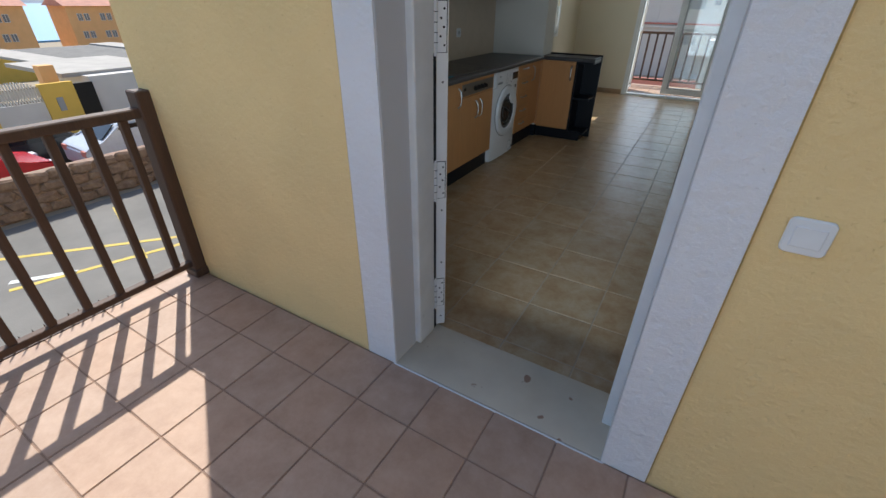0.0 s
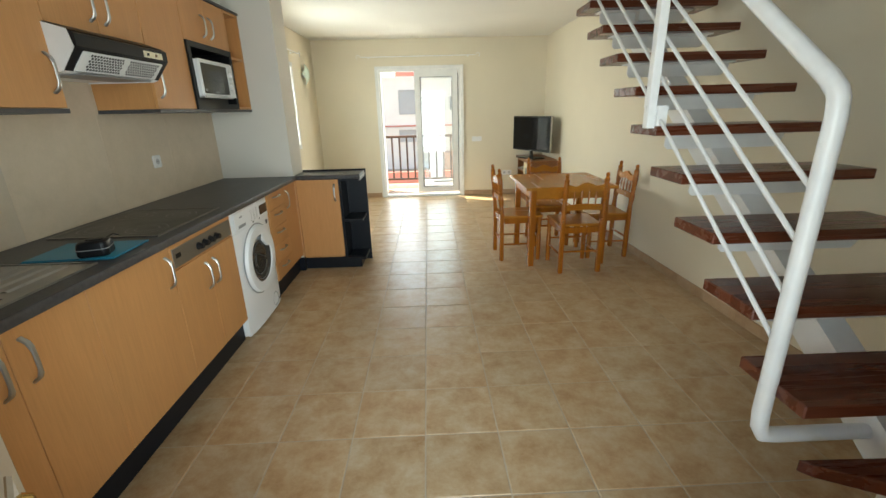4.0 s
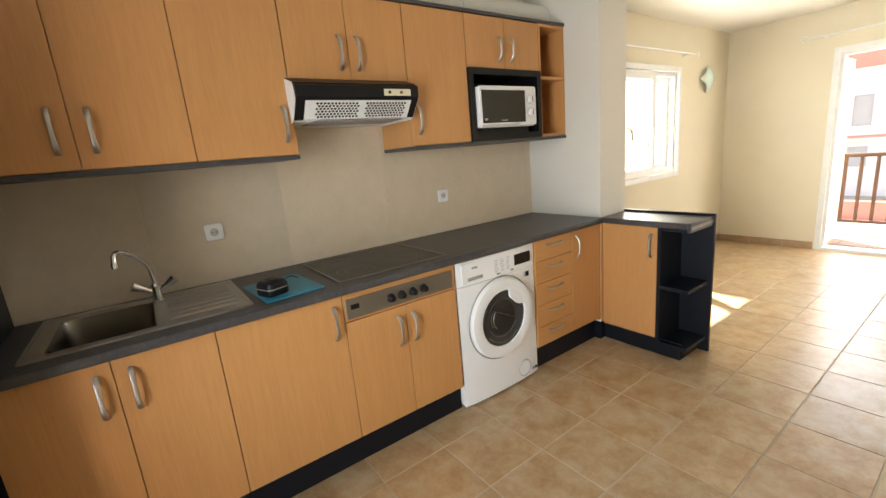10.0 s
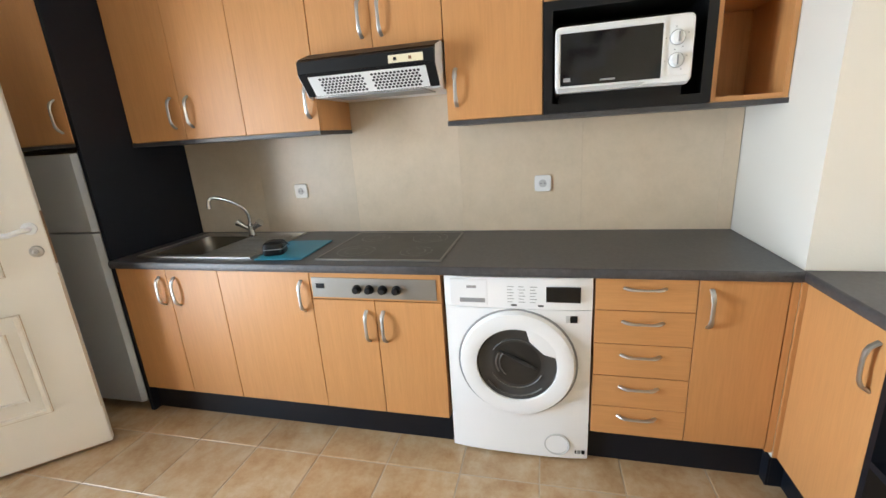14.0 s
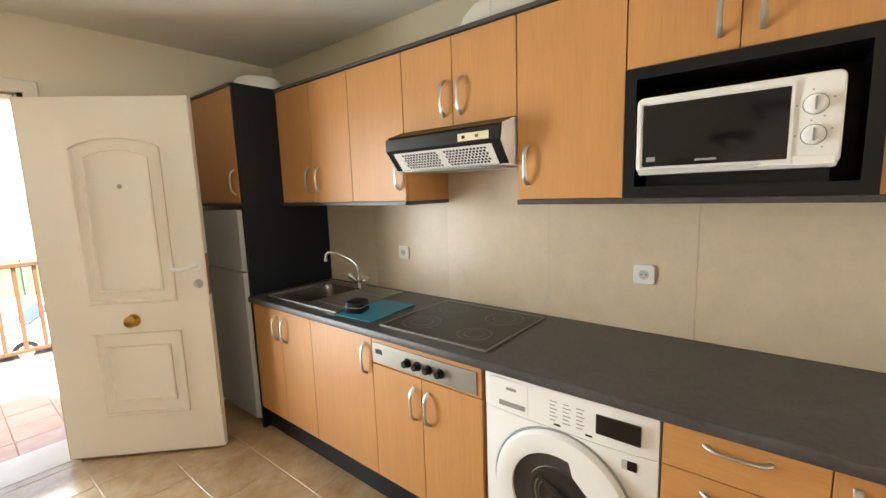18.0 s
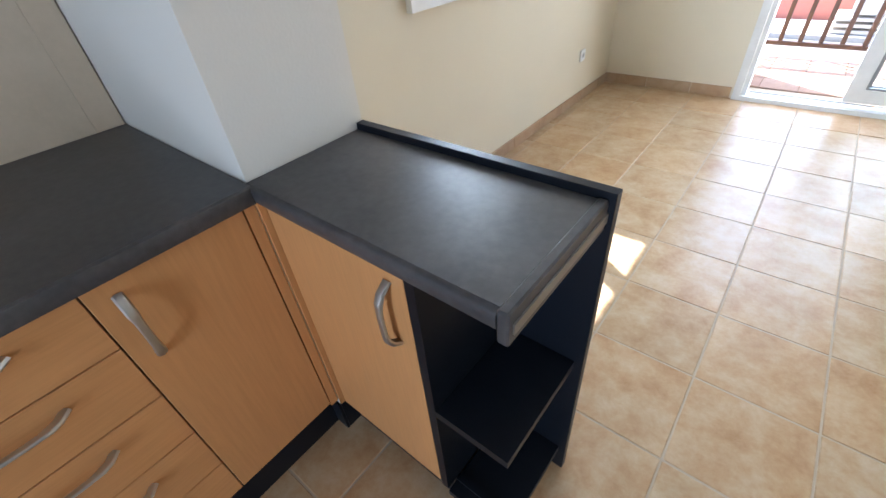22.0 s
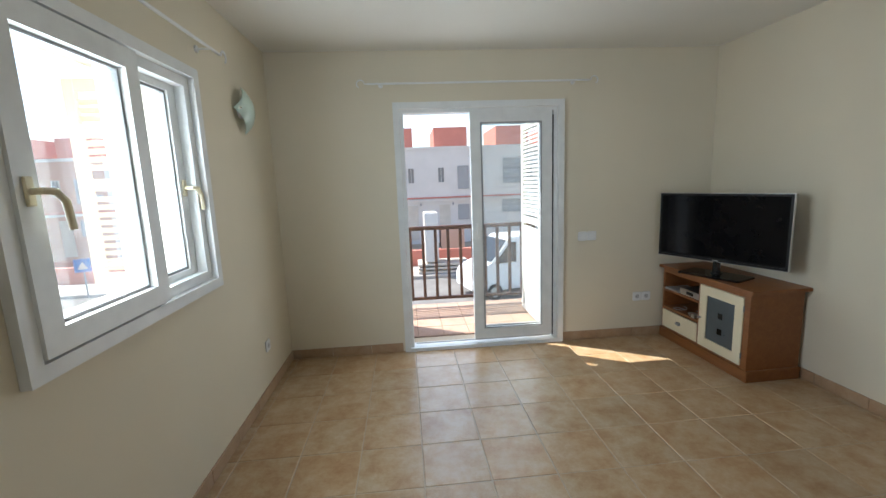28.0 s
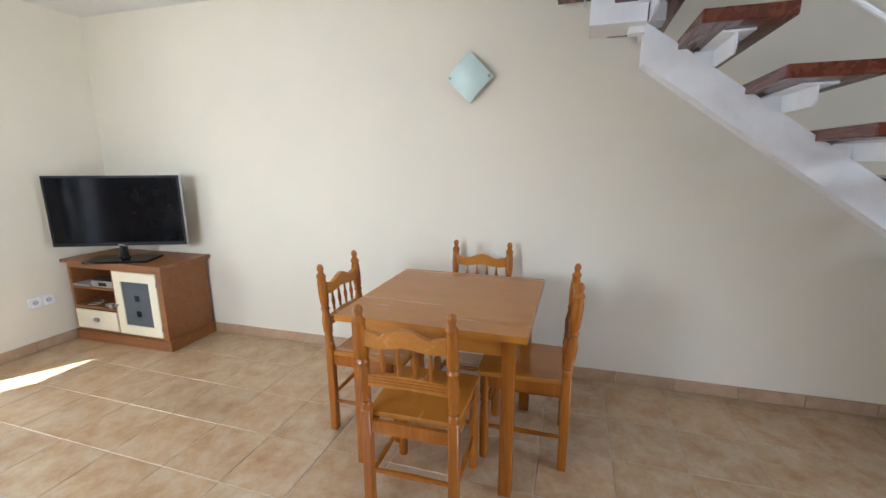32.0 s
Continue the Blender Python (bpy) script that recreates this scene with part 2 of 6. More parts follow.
# copy of RAILB with sunlight put into a lighter brown
RAIL_LIT = wood("brown timber lightened for sun", (0.060, 0.031, 0.020), (0.115, 0.062, 0.038), "z", 0.6)
STEEL = plain("satin nickel", (0.52, 0.51, 0.49), 0.40, 1.0)
CHROME = plain("chrome", (0.75, 0.75, 0.75), 0.08, 1.0)
BRASS = plain("polished brass", (0.72, 0.50, 0.16), 0.16, 1.0)
BLACK = plain("black plastic", (0.009, 0.009, 0.010), 0.40, 0.0, 0.25)
BLACKG = plain("black gloss glass", (0.006, 0.006, 0.007), 0.06)
NAVY = paint("blue-black board", (0.006, 0.008, 0.013), 0.42, 80, 0.1, 0.2)
HOBG = plain("dark ceramic hob glass", (0.016, 0.014, 0.013), 0.30, 0.0, 0.25)
LGREY = plain("light grey plastic", (0.52, 0.52, 0.52), 0.4)
SCREEN = plain("black screen glass", (0.004, 0.004, 0.005), 0.10, 0.0, 0.15)
SHEET = plain("teal plastic folder", (0.02, 0.24, 0.36), 0.4)
LAMPG = plain("frosted pale green glass", (0.62, 0.76, 0.68), 0.25)
GROUT = paint("pale cement grout", (0.49, 0.405, 0.305), 0.95, 200, 0.2, 0.06)
GROUTD = paint("brown cement grout", (0.31, 0.21, 0.155), 0.95, 200, 0.2, 0.06)
GREY = plain("grey plastic", (0.30, 0.30, 0.30), 0.45)
SILVER = paint("silver fridge lacquer", (0.42, 0.43, 0.43), 0.35, 300, 0.05, 0.03)
TILE = tile_mat("sand floor tile", ((0.36, 0.195, 0.080), (0.46, 0.306, 0.164), (0.55, 0.428, 0.285)), 0.25, 0.38)
SKIRT = tile_mat("sand skirting tile", ((0.38, 0.24, 0.14), (0.45, 0.30, 0.18), (0.50, 0.36, 0.24)), 0.3, 0.5)
TERRA = tile_mat("terracotta terrace tile", ((0.37, 0.235, 0.165), (0.43, 0.29, 0.21), (0.49, 0.345, 0.26)), 0.5, 0.75)
SPLASH = tile_mat("beige wall tile", ((0.63, 0.53, 0.405), (0.67, 0.565, 0.435), (0.71, 0.60, 0.47)), 0.24, 0.36, 0.05)
SILL = paint("pale stone sill", (0.60, 0.54, 0.45), 0.6, 90, 0.2, 0.12)
GLASS = glass_mat("window glass", (0.97, 0.985, 0.975))


def slate_mat():
    m = Mat("slate-grey worktop", 0.38, spec=0.5)
    a, b = m.noise(5, 6, 0.6, None, 0.8), m.noise(60, 4)
    m.color(m.mix(0.5, m.ramp(a, [(0.32, (0.034, 0.032, 0.034)), (0.52, (0.062, 0.058, 0.060)), (0.72, (0.105, 0.098, 0.100))]), m.ramp(b, [(0.3, (0.040, 0.038, 0.040)), (0.7, (0.085, 0.080, 0.082))])))
    m.rough(a, 0.32, 0.48)
    m.bump(b, 0.12, 0.001)
    return m.m


SLATE = slate_mat()


def stained_stone():
    m = Mat("pale stained threshold stone", 0.55)
    a, b, c = m.noise(3, 4), m.noise(90, 3), m.noise(13, 2, 0.4)
    base = m.ramp(a, [(0.3, (0.55, 0.47, 0.36)), (0.7, (0.68, 0.60, 0.47))])
    m.color(m.mix(m.ramp(c, [(0.69, (0, 0, 0)), (0.71, (0.8, 0.8, 0.8))]), base, (0.24, 0.10, 0.05)))
    m.bump(b, 0.2, 0.001)
    return m.m


STONE = stained_stone()


def worn_paint():
    m = Mat("off-white paint worn to brown along the mouldings", 0.5, spec=0.3)
    a, b = m.noise(2.2, 3), m.noise(26, 5, 0.7, m.coords((1, 1, 0.35)))
    base = m.ramp(a, [(0.3, (0.74, 0.69, 0.60)), (0.7, (0.80, 0.75, 0.66))])
    m.color(m.mix(m.ramp(b, [(0.46, (0, 0, 0)), (0.70, (0.28, 0.28, 0.28))]), base, (0.52, 0.40, 0.27)))
    m.bump(b, 0.15, 0.001)
    return m.m


DOORM = worn_paint()


def chipped_paint():
    m = Mat("chipped paint over rust", 0.7)
    a, b = m.noise(30, 6, 0.7), m.noise(140, 3)
    m.color(m.ramp(a, [(0.40, (0.20, 0.10, 0.05)), (0.50, (0.38, 0.25, 0.15)), (0.56, (0.74, 0.70, 0.64))]))
    m.bump(b, 0.4, 0.002)
    return m.m


CHIPPED = chipped_paint()

# ---------------------------------------------------------------- builders
WORLD = {}


def thing(name, x=0, y=0, z=0, label="", category="", group="", kind="", rz=0):
    ob = new(name)
    ob.empty_display_size = 0.05
    ob.matrix_world = pose(x, y, z, 0, 0, rz)
    WORLD[ob] = pose(x, y, z, 0, 0, rz)
    return tagged(ob, label, category, group, kind)


def part(name, bm, material, parent=None, label="", local=False, smooth=False):
    """One mesh object; places are the world's, or the thing's own with local."""
    if parent is not None and not local:
        bm.transform(WORLD[parent].inverted())
    me = bpy.data.meshes.new(name)
    bmesh.ops.recalc_face_normals(bm, faces=bm.faces)
    if smooth:
        for f in bm.faces:
            f.smooth = True
    bm.to_mesh(me)
    bm.free()
    if smooth:
        me.set_sharp_from_angle(angle=radians(38))
    me.materials.append(material)
    ob = new(name, me)
    if parent is not None:
        ob.parent = parent
        WORLD[ob] = WORLD[parent]
    else:
        WORLD[ob] = Matrix()
    if label:
        ob["label"] = label
    return ob


def again(name, ob, parent, m=None):
    """Another object on the same mesh."""
    o = new(name, ob.data)
    o.parent = parent
    o.matrix_basis = m if m is not None else ob.matrix_basis.copy()
    return o


def box(x0, x1, y0, y1, z0, z1, bevel=0.0, bm=None, seg=1):
    bm = bm or bmesh.new()
    vs = [bm.verts.new((x, y, z)) for x in (min(x0, x1), max(x0, x1)) for y in (min(y0, y1), max(y0, y1)) for z in (min(z0, z1), max(z0, z1))]
    fs = [bm.faces.new([vs[i] for i in q]) for q in ((0, 1, 3, 2), (4, 6, 7, 5), (0, 4, 5, 1), (2, 3, 7, 6), (0, 2, 6, 4), (1, 5, 7, 3))]
    if bevel:
        edges = list({e for f in fs for e in f.edges})
        bmesh.ops.bevel(bm, geom=edges, offset=bevel, segments=seg, profile=0.7, affect="EDGES")
    return bm


def prism(outline, a0, a1, axis="z", bm=None, bevel=0.0):
    """An outline drawn out along an axis; the outline gives the other two, in order."""
    bm = bm or bmesh.new()

    def put(p, a):
        return {"x": (a, p[0], p[1]), "y": (p[0], a, p[1]), "z": (p[0], p[1], a)}[axis]
    lo, hi = [bm.verts.new(put(p, a0)) for p in outline], [bm.verts.new(put(p, a1)) for p in outline]
    n = len(outline)
    fs = [bm.faces.new(lo[::-1]), bm.faces.new(hi)]
    fs += [bm.faces.new((lo[i], lo[(i + 1) % n], hi[(i + 1) % n], hi[i])) for i in range(n)]
    if bevel:
        bmesh.ops.bevel(bm, geom=list({e for f in fs for e in f.edges}), offset=bevel, segments=1, affect="EDGES")
    return bm


def lathe(profile, x=0, y=0, z=0, axis="z", n=16, bm=None):
    """Rings of (radius, height) round an axis through a place."""
    bm = bm or bmesh.new()
    rings = []
    for r, h in profile:
        ring = []
        for k in range(n):
            a = 2 * math.pi * k / n
            c, s = r * math.cos(a), r * math.sin(a)
            ring.append(bm.verts.new({"z": (x + c, y + s, z + h), "x": (x + h, y + c, z + s), "y": (x + c, y + h, z + s)}[axis]))
        rings.append(ring)
    for a, b in zip(rings, rings[1:]):
        for k in range(n):
            bm.faces.new((a[k], a[(k + 1) % n], b[(k + 1) % n], b[k]))
    bm.faces.new(rings[0][::-1])
    bm.faces.new(rings[-1])
    return bm


def tube(points, r, n=8, bm=None, flat=1.0):
    """A bar of round section along points; flat squeezes it across."""
    bm = bm or bmesh.new()
    pts = [Vector(p) for p in points]
    rings, up = [], None
    for i, p in enumerate(pts):
        d = (pts[min(i + 1, len(pts) - 1)] - pts[max(i - 1, 0)]).normalized()
        if up is None:
            up = Vector((0, 0, 1)) if abs(d.z) < 0.9 else Vector((1, 0, 0))
        side = d.cross(up).normalized()
        up = side.cross(d).normalized()
        rr = r[i] if isinstance(r, (list, tuple)) else r
        rings.append([bm.verts.new(p + rr * (math.cos(2 * math.pi * k / n) * side + flat * math.sin(2 * math.pi * k / n) * up)) for k in range(n)])
    for a, b in zip(rings, rings[1:]):
        for k in range(n):
            bm.faces.new((a[k], a[(k + 1) % n], b[(k + 1) % n], b[k]))
    bm.faces.new(rings[0][::-1])
    bm.faces.new(rings[-1])
    return bm


def rounded(w, h, r, n=5, cx=0, cy=0):
    """The outline of a rectangle with rounded corners."""
    out = []
    for sx, sy, a0 in ((1, 1, 0), (-1, 1, 90), (-1, -1, 180), (1, -1, 270)):
        for k in range(n + 1):
            a = radians(a0 + 90 * k / n)
            out.append((cx + sx * (w / 2 - r) + r * math.cos(a), cy + sy * (h / 2 - r) + r * math.sin(a)))
    return out


def ring_frame(x0, x1, z0, z1, w, y0, y1, axis="y", bm=None):
    """Four bars butted to a frame round an opening, in the plane across the axis."""
    bm = bm or bmesh.new()
    for a0, a1, b0, b1 in ((x0, x0 + w, z0, z1), (x1 - w, x1, z0, z1), (x0 + w, x1 - w, z0, z0 + w), (x0 + w, x1 - w, z1 - w, z1)):
        if axis == "y":
            box(a0, a1, y0, y1, b0, b1, 0, bm)
        else:
            box(y0, y1, a0, a1, b0, b1, 0, bm)
    return bm


def wall(name, boxes, material, label=""):
    """A wall as one mesh of butted blocks."""
    bm = bmesh.new()
    for b in boxes:
        box(*b, bm=bm)
    ob = part(name, bm, material)
    return tagged(ob, label, "wall", kind="structure")

# ---------------------------------------------------------------- structure
XL, XR, Y0, Y1, ZC = -2.155, 1.86, 1.98, 9.10, 2.497     # room: left, right, entry wall, balcony wall, ceiling
XV = -2.132                                                  # left wall beyond the pier
OX0, OX1, OZ = -0.712, 0.185, 2.10                       # entry opening
BX0, BX1, BZ = -1.125, 0.22, 2.07                        # balcony opening
WY0, WY1, WZ0, WZ1 = 6.745, 7.865, 0.99, 2.035               # window opening

floor = part("floor", box(XL - 0.3, XR + 0.3, 1.722, Y1 + 0.3, -0.30, -0.0022), GROUT)
tagged(floor, "sand-coloured mottled ceramic tile floor with pale joints", "floor", kind="structure")
wall("wall_left", [(XL - 0.3, XL, Y0, 5.75, -0.01, ZC), (XL - 0.3, XV, 5.75, WY0, -0.01, ZC), (XL - 0.3, XV, WY1, Y1 + 0.3, -0.01, ZC), (XL - 0.3, XV, WY0, WY1, -0.01, WZ0), (XL - 0.3, XV, WY0, WY1, WZ1, ZC)], WALL, "cream painted plaster wall with a window")


def wall_x(y):
    """The right wall runs a little askew."""
    return 1.60 + (9.10 - y) * 0.028


tagged(part("wall_right", prism([(wall_x(1.72), 1.72), (2.16, 1.72), (2.16, Y1 + 0.3), (wall_x(Y1 + 0.3), Y1 + 0.3)], -0.01, 4.60, "z"), WALL), "cream painted plaster wall beside the open stair", "wall", kind="structure")
wall("wall_entry", [(XL - 0.03, OX0, 1.75, Y0, -0.01, ZC), (OX1, XR, 1.75, Y0, -0.01, ZC), (OX0, OX1, 1.75, Y0, OZ, ZC)], WALL, "cream painted plaster wall with the entrance door")
wall("wall_balcony", [(XV, BX0, Y1, Y1 + 0.3, -0.01, ZC), (BX1, XR, Y1, Y1 + 0.3, -0.01, ZC), (BX0, BX1, Y1, Y1 + 0.3, BZ, ZC)], WALL, "cream painted plaster wall with a sliding balcony door")
wall("wall_column", [(XL, -1.53, 5.60, 5.90, 0, ZC)], COLUMN, "pale painted pier between kitchen and living room")
SX0, SY0, SY1 = 0.72, 2.55, 5.70                         # stair opening in the ceiling
bm = bmesh.new()
for b in ((XL - 0.3, SX0, 1.72, Y1 + 0.3, ZC, ZC + 0.25), (SX0, XR, 1.72, SY0, ZC, ZC + 0.25), (SX0, XR, SY1, Y1 + 0.3, ZC, ZC + 0.25)):
    box(*b, bm=bm)
tagged(part("ceiling", bm, CEIL), "white painted plaster ceiling with a stair opening", "ceiling", kind="structure")
# unseen walls and lid, added to shut the stair shaft against the sky
wall("wall_stairwell", [(SX0 - 0.12, SX0, SY0, SY1, ZC + 0.25, 4.60), (SX0 - 0.12, XR, SY0 - 0.12, SY0, ZC + 0.25, 4.60), (SX0 - 0.12, XR, SY1, SY1 + 0.12, ZC + 0.25, 4.60)], WALL, "cream stairwell walls added out of view above the ceiling")
tagged(part("ceiling_upper", box(SX0 - 0.12, XR, SY0 - 0.12, SY1 + 0.12, 4.60, 4.69), CEIL), "white ceiling added out of view to close the stairwell", "ceiling", kind="structure")

# outside skin of the house, ochre, with white bands round the entrance
for _b in [(XL - 0.03, OX0 - 0.153, 1.675, 1.75, -0.01, 4.75), (OX1 + 0.145, 2.6, 1.675, 1.75, -0.01, 4.75), (OX0 - 0.153, OX1 + 0.145, 1.675, 1.75, OZ + 0.16, 4.75)]:
    wall("wall_facade", [_b], OCHRE, "ochre rendered facade at the entrance terrace")
wall("wall_facade_balcony", [(-2.44, BX0, 9.4, 9.43, -0.01, 4.75), (BX1, 1.95, 9.4, 9.43, -0.01, 4.75), (BX0, BX1, 9.4, 9.43, BZ, 4.75)], OCHRE, "ochre rendered facade at the balcony")
wall("roof_slab", [(-2.44, 1.95, 1.755, 9.395, 4.70, 4.80)], BAND, "white roof slab")
bm = bmesh.new()
for b in ((OX0 - 0.153, OX0, 1.667, 1.75, 0, OZ), (OX1, OX1 + 0.145, 1.667, 1.75, 0, OZ), (OX0 - 0.153, OX1 + 0.145, 1.667, 1.75, OZ, OZ + 0.16)):
    box(*b, bm=bm)
bm2 = bmesh.new()
for b in ((OX0 - 0.1575, OX0 - 0.1535, 1.6705, 1.675, 0, OZ + 0.16), (OX1 + 0.1455, OX1 + 0.1495, 1.6705, 1.675, 0, OZ + 0.16)):
    box(*b, bm=bm2)
tagged(part("render_edge", bm2, OCHRED), "dark ragged edge of the ochre render beside the white band", "trim", kind="structure")
tagged(part("door_surround", bm, BAND), "rough white rendered band round the entrance", "trim", kind="structure")
bm = bmesh.new()
for b in ((OX0 - 0.004, OX0 + 0.002, 1.675, 1.822, 0, OZ), (OX1 - 0.002, OX1 + 0.004, 1.675, 1.822, 0, OZ), (OX0, OX1, 1.675, 1.822, OZ - 0.002, OZ + 0.004)):
    box(*b, bm=bm)
tagged(part("door_reveal", bm, REVEAL), "plastered door reveal greyed for shade", "trim", kind="structure")

# skirting of floor tile, in lengths of one tile
def skirting(name, runs):
    root = thing(name, 0, 0, 0, "skirting of sand-coloured tile strips along the walls", "skirting", kind="structure")
    for axis, fixed, side, a0, a1 in runs:
        a = a0
        while a < a1 - 0.01:
            b = min(a + 0.334, a1)
            t0, t1 = sorted((fixed, fixed + side * 0.010))
            bm = box(t0, t1, a + 0.0015, b - 0.0015, 0.001, 0.078, 0.002) if axis == "x" else box(a + 0.0015, b - 0.0015, t0, t1, 0.001, 0.078, 0.002)
            part("skirting_tile", bm, SKIRT, root)
            a = b


skirting("baseboard", (("x", XV, 1, 5.90, Y1), ("y", Y1, -1, XV + 0.01, -1.175), ("y", Y1, -1, 0.24, wall_x(Y1) - 0.01), ("y", Y0, 1, 0.30, wall_x(Y0) - 0.01), ("x", -1.53, 1, 5.905, 5.905)))


sk = thing("baseboard", wall_x(5.5), 5.5, 0, "skirting of sand-coloured tile strips along the stair wall", "skirting", kind="structure")
for k in range(22):
    a, b = Y0 + 0.336 * k + 0.0015, min(Y0 + 0.336 * (k + 1), Y1 - 0.002) - 0.0015
    if b > a:
        part("skirting_tile", prism([(wall_x(a) - 0.010, a), (wall_x(b) - 0.010, b), (wall_x(b), b), (wall_x(a), a)], 0.001, 0.078, "z", bevel=0.002), SKIRT, sk)


# ---------------------------------------------------------------- entrance door
frame_1 = thing("door_frame", -0.23, 1.9, 0, "white painted door frame with a rounded edge", "door frame", kind="structure")
for nm, x0, x1, y1 in (("jamb", OX0 - 0.014, OX0 + 0.030, 1.947), ("jamb", OX1 - 0.036, OX1 + 0.014, 1.935)):
    part(nm, box(x0, x1, 1.824, y1, 0.004, OZ - 0.005, 0.012, seg=3), WHITE, frame_1, smooth=True)
# black strip paints the shade in the gap between jamb and leaf
part("seal", box(OX0 - 0.010, OX0 + 0.022, 1.948, 1.975, 0.004, OZ - 0.005), BLACK, frame_1, "black strip painting the shaded gap at the hinge")
part("worn_patch", box(OX1 - 0.0370, OX1 - 0.0358, 1.875, 1.920, 0.86, 1.20), CHIPPED, frame_1, "chipped rusty paint round the lock")
sp = part("strike_plate", box(OX1 - 0.0385, OX1 - 0.0371, 1.885, 1.910, 0.95, 1.11, 0.0005), PANELM, frame_1, "worn metal strike plate")
part("keep_hole", box(OX1 - 0.0389, OX1 - 0.0386, 1.891, 1.904, 1.00, 1.06), BLACK, sp)
part("head", box(OX0 + 0.031, OX1 - 0.037, 1.824, 1.935, OZ - 0.038, OZ - 0.005, 0.008), WHITE, frame_1)
for x0, x1 in ((OX0 - 0.06, OX0 + 0.002), (OX1 - 0.002, OX1 + 0.06)):
    part("casing", box(x0, x1, 1.981, 1.997, 0.002, OZ + 0.04, 0.004), DOORW, frame_1)
part("casing", box(OX0 - 0.06, OX1 + 0.06, 1.981, 1.999, OZ - 0.005, OZ + 0.06, 0.004), DOORW, frame_1)
tagged(part("threshold_edge", box(OX0 - 0.01, OX1 + 0.01, 1.659, 1.6695, -0.010, 0.002, 0.003), BAND), "rough white cement edge before the threshold", "threshold", kind="structure")
tagged(part("threshold", box(OX0, OX1, 1.671, 1.99, -0.002, 0.003, 0.002), STONE), "pale worn stone threshold with brown stains", "threshold", kind="structure")

DW, DH, DT = 0.870, 2.045, 0.044
door = thing("door_1", OX0 + 0.024, 1.970, 0.018, "off-white panelled entrance door standing open, worn at its edges", "door", kind="structure", rz=135.0)
bm = box(0, DW, -DT, 0, 0, DH, 0.003)
leaf = part("leaf", bm, DOORW, door, local=True)


def arched(x0, x1, z0, z1, rise, n=10):
    """A panel outline with a flat-arched head and square shoulders."""
    pts = [(x0, z0), (x1, z0), (x1, z1 - rise)]
    inset = 0.0
    for k in range(1, n):
        u = k / n
        pts.append((x1 + (x0 - x1) * u - inset, z1 - rise + rise * math.sin(math.pi * u) ** 0.7))
    pts.append((x0, z1 - rise))
    return pts


def moulding(outline, y0, y1, width):
    """A raised bead that follows an outline."""
    bm = bmesh.new()
    cx = sum(p[0] for p in outline) / len(outline)
    cz = sum(p[1] for p in outline) / len(outline)
    n = len(outline)

    def inner(p, d):
        w = max(abs(q[0] - cx) for q in outline)
        h = max(abs(q[1] - cz) for q in outline)
        return (cx + (p[0] - cx) * (1 - d / w), cz + (p[1] - cz) * (1 - d / h))
    loops = []
    for d, y in ((0, y0), (width * 0.25, y1), (width * 0.75, y1), (width, y0)):
        loops.append([bm.verts.new((*(lambda q: (q[0], y, q[1]))(inner(p, d)),)) for p in outline])
    for a, b in zip(loops, loops[1:]):
        for k in range(n):
            bm.faces.new((a[k], a[(k + 1) % n], b[(k + 1) % n], b[k]))
    return bm


for side in (0, 1):
    ya, yb = ((-DT + 0.001, -DT - 0.012) if side == 0 else (-0.001, 0.012))
    for outline, w in ((arched(0.222, 0.700, 0.915, 1.832, 0.055), 0.026), (arched(0.287, 0.635, 0.980, 1.765, 0.040), 0.018),
                       (arched(0.222, 0.700, 0.245, 0.742, 0.0), 0.026), (arched(0.287, 0.635, 0.325, 0.665, 0.0), 0.018)):
        md = part("moulding", moulding(outline, ya, yb, w), DOORM, door, local=True)
        edge = 0.0045 if side else -0.0045
        part("worn_line", moulding(outline, ya, ya + edge, 0.0042), WORN, md, "brown worn edge of the moulding", local=True)
part("spy_hole", lathe([(0.011, -DT - 0.006), (0.013, -DT - 0.002), (0.013, -DT)], 0.472, 0, 1.570, "y", 14), GREY, door, "small dark spy-hole", local=True)
part("knob", lathe([(0.010, -DT - 0.055), (0.026, -DT - 0.052), (0.034, -DT - 0.040), (0.028, -DT - 0.024), (0.014, -DT - 0.018), (0.014, -DT - 0.008), (0.036, -DT - 0.006), (0.038, -DT)], 0.452, 0, 0.815, "y", 20), BRASS, door, "round brass knob", local=True, smooth=True)
part("knob", lathe([(0.038, 0), (0.036, 0.006), (0.014, 0.008), (0.014, 0.018), (0.030, 0.026), (0.033, 0.040), (0.010, 0.052)], 0.452, 0, 0.815, "y", 20), BRASS, door, "round brass knob", local=True, smooth=True)
hd = part("door_handle", tube([(0.822, -DT, 1.11), (0.822, -DT - 0.045, 1.11), (0.807, -DT - 0.055, 1.11), (0.762, -DT - 0.058, 1.098), (0.712, -DT - 0.056, 1.103)], [0.011, 0.011, 0.012, 0.012, 0.009], 10), WHITE, door, "white lever handle", local=True, smooth=True)
part("rose", lathe([(0.026, -DT - 0.008), (0.028, -DT)], 0.822, 0, 1.11, "y", 18), WHITE, door, local=True)
part("lock_rose", lathe([(0.008, -DT - 0.014), (0.012, -DT - 0.010), (0.024, -DT - 0.008), (0.026, -DT)], 0.822, 0, 1.008, "y", 18), STEEL, door, "steel lock cylinder", local=True)
part("lock_plate", box(DW, DW + 0.002, -DT + 0.008, -0.008, 0.94, 1.18), RUST, door, local=True)
# white strip puts the sky's light into the cream leaf's hinge edge
part("hinge_edge", box(-0.0006, 0.0004, -DT + 0.001, -0.001, 0.001, DH - 0.001), WHITE, door, "hinge edge whitened for the sky's light on it", local=True)
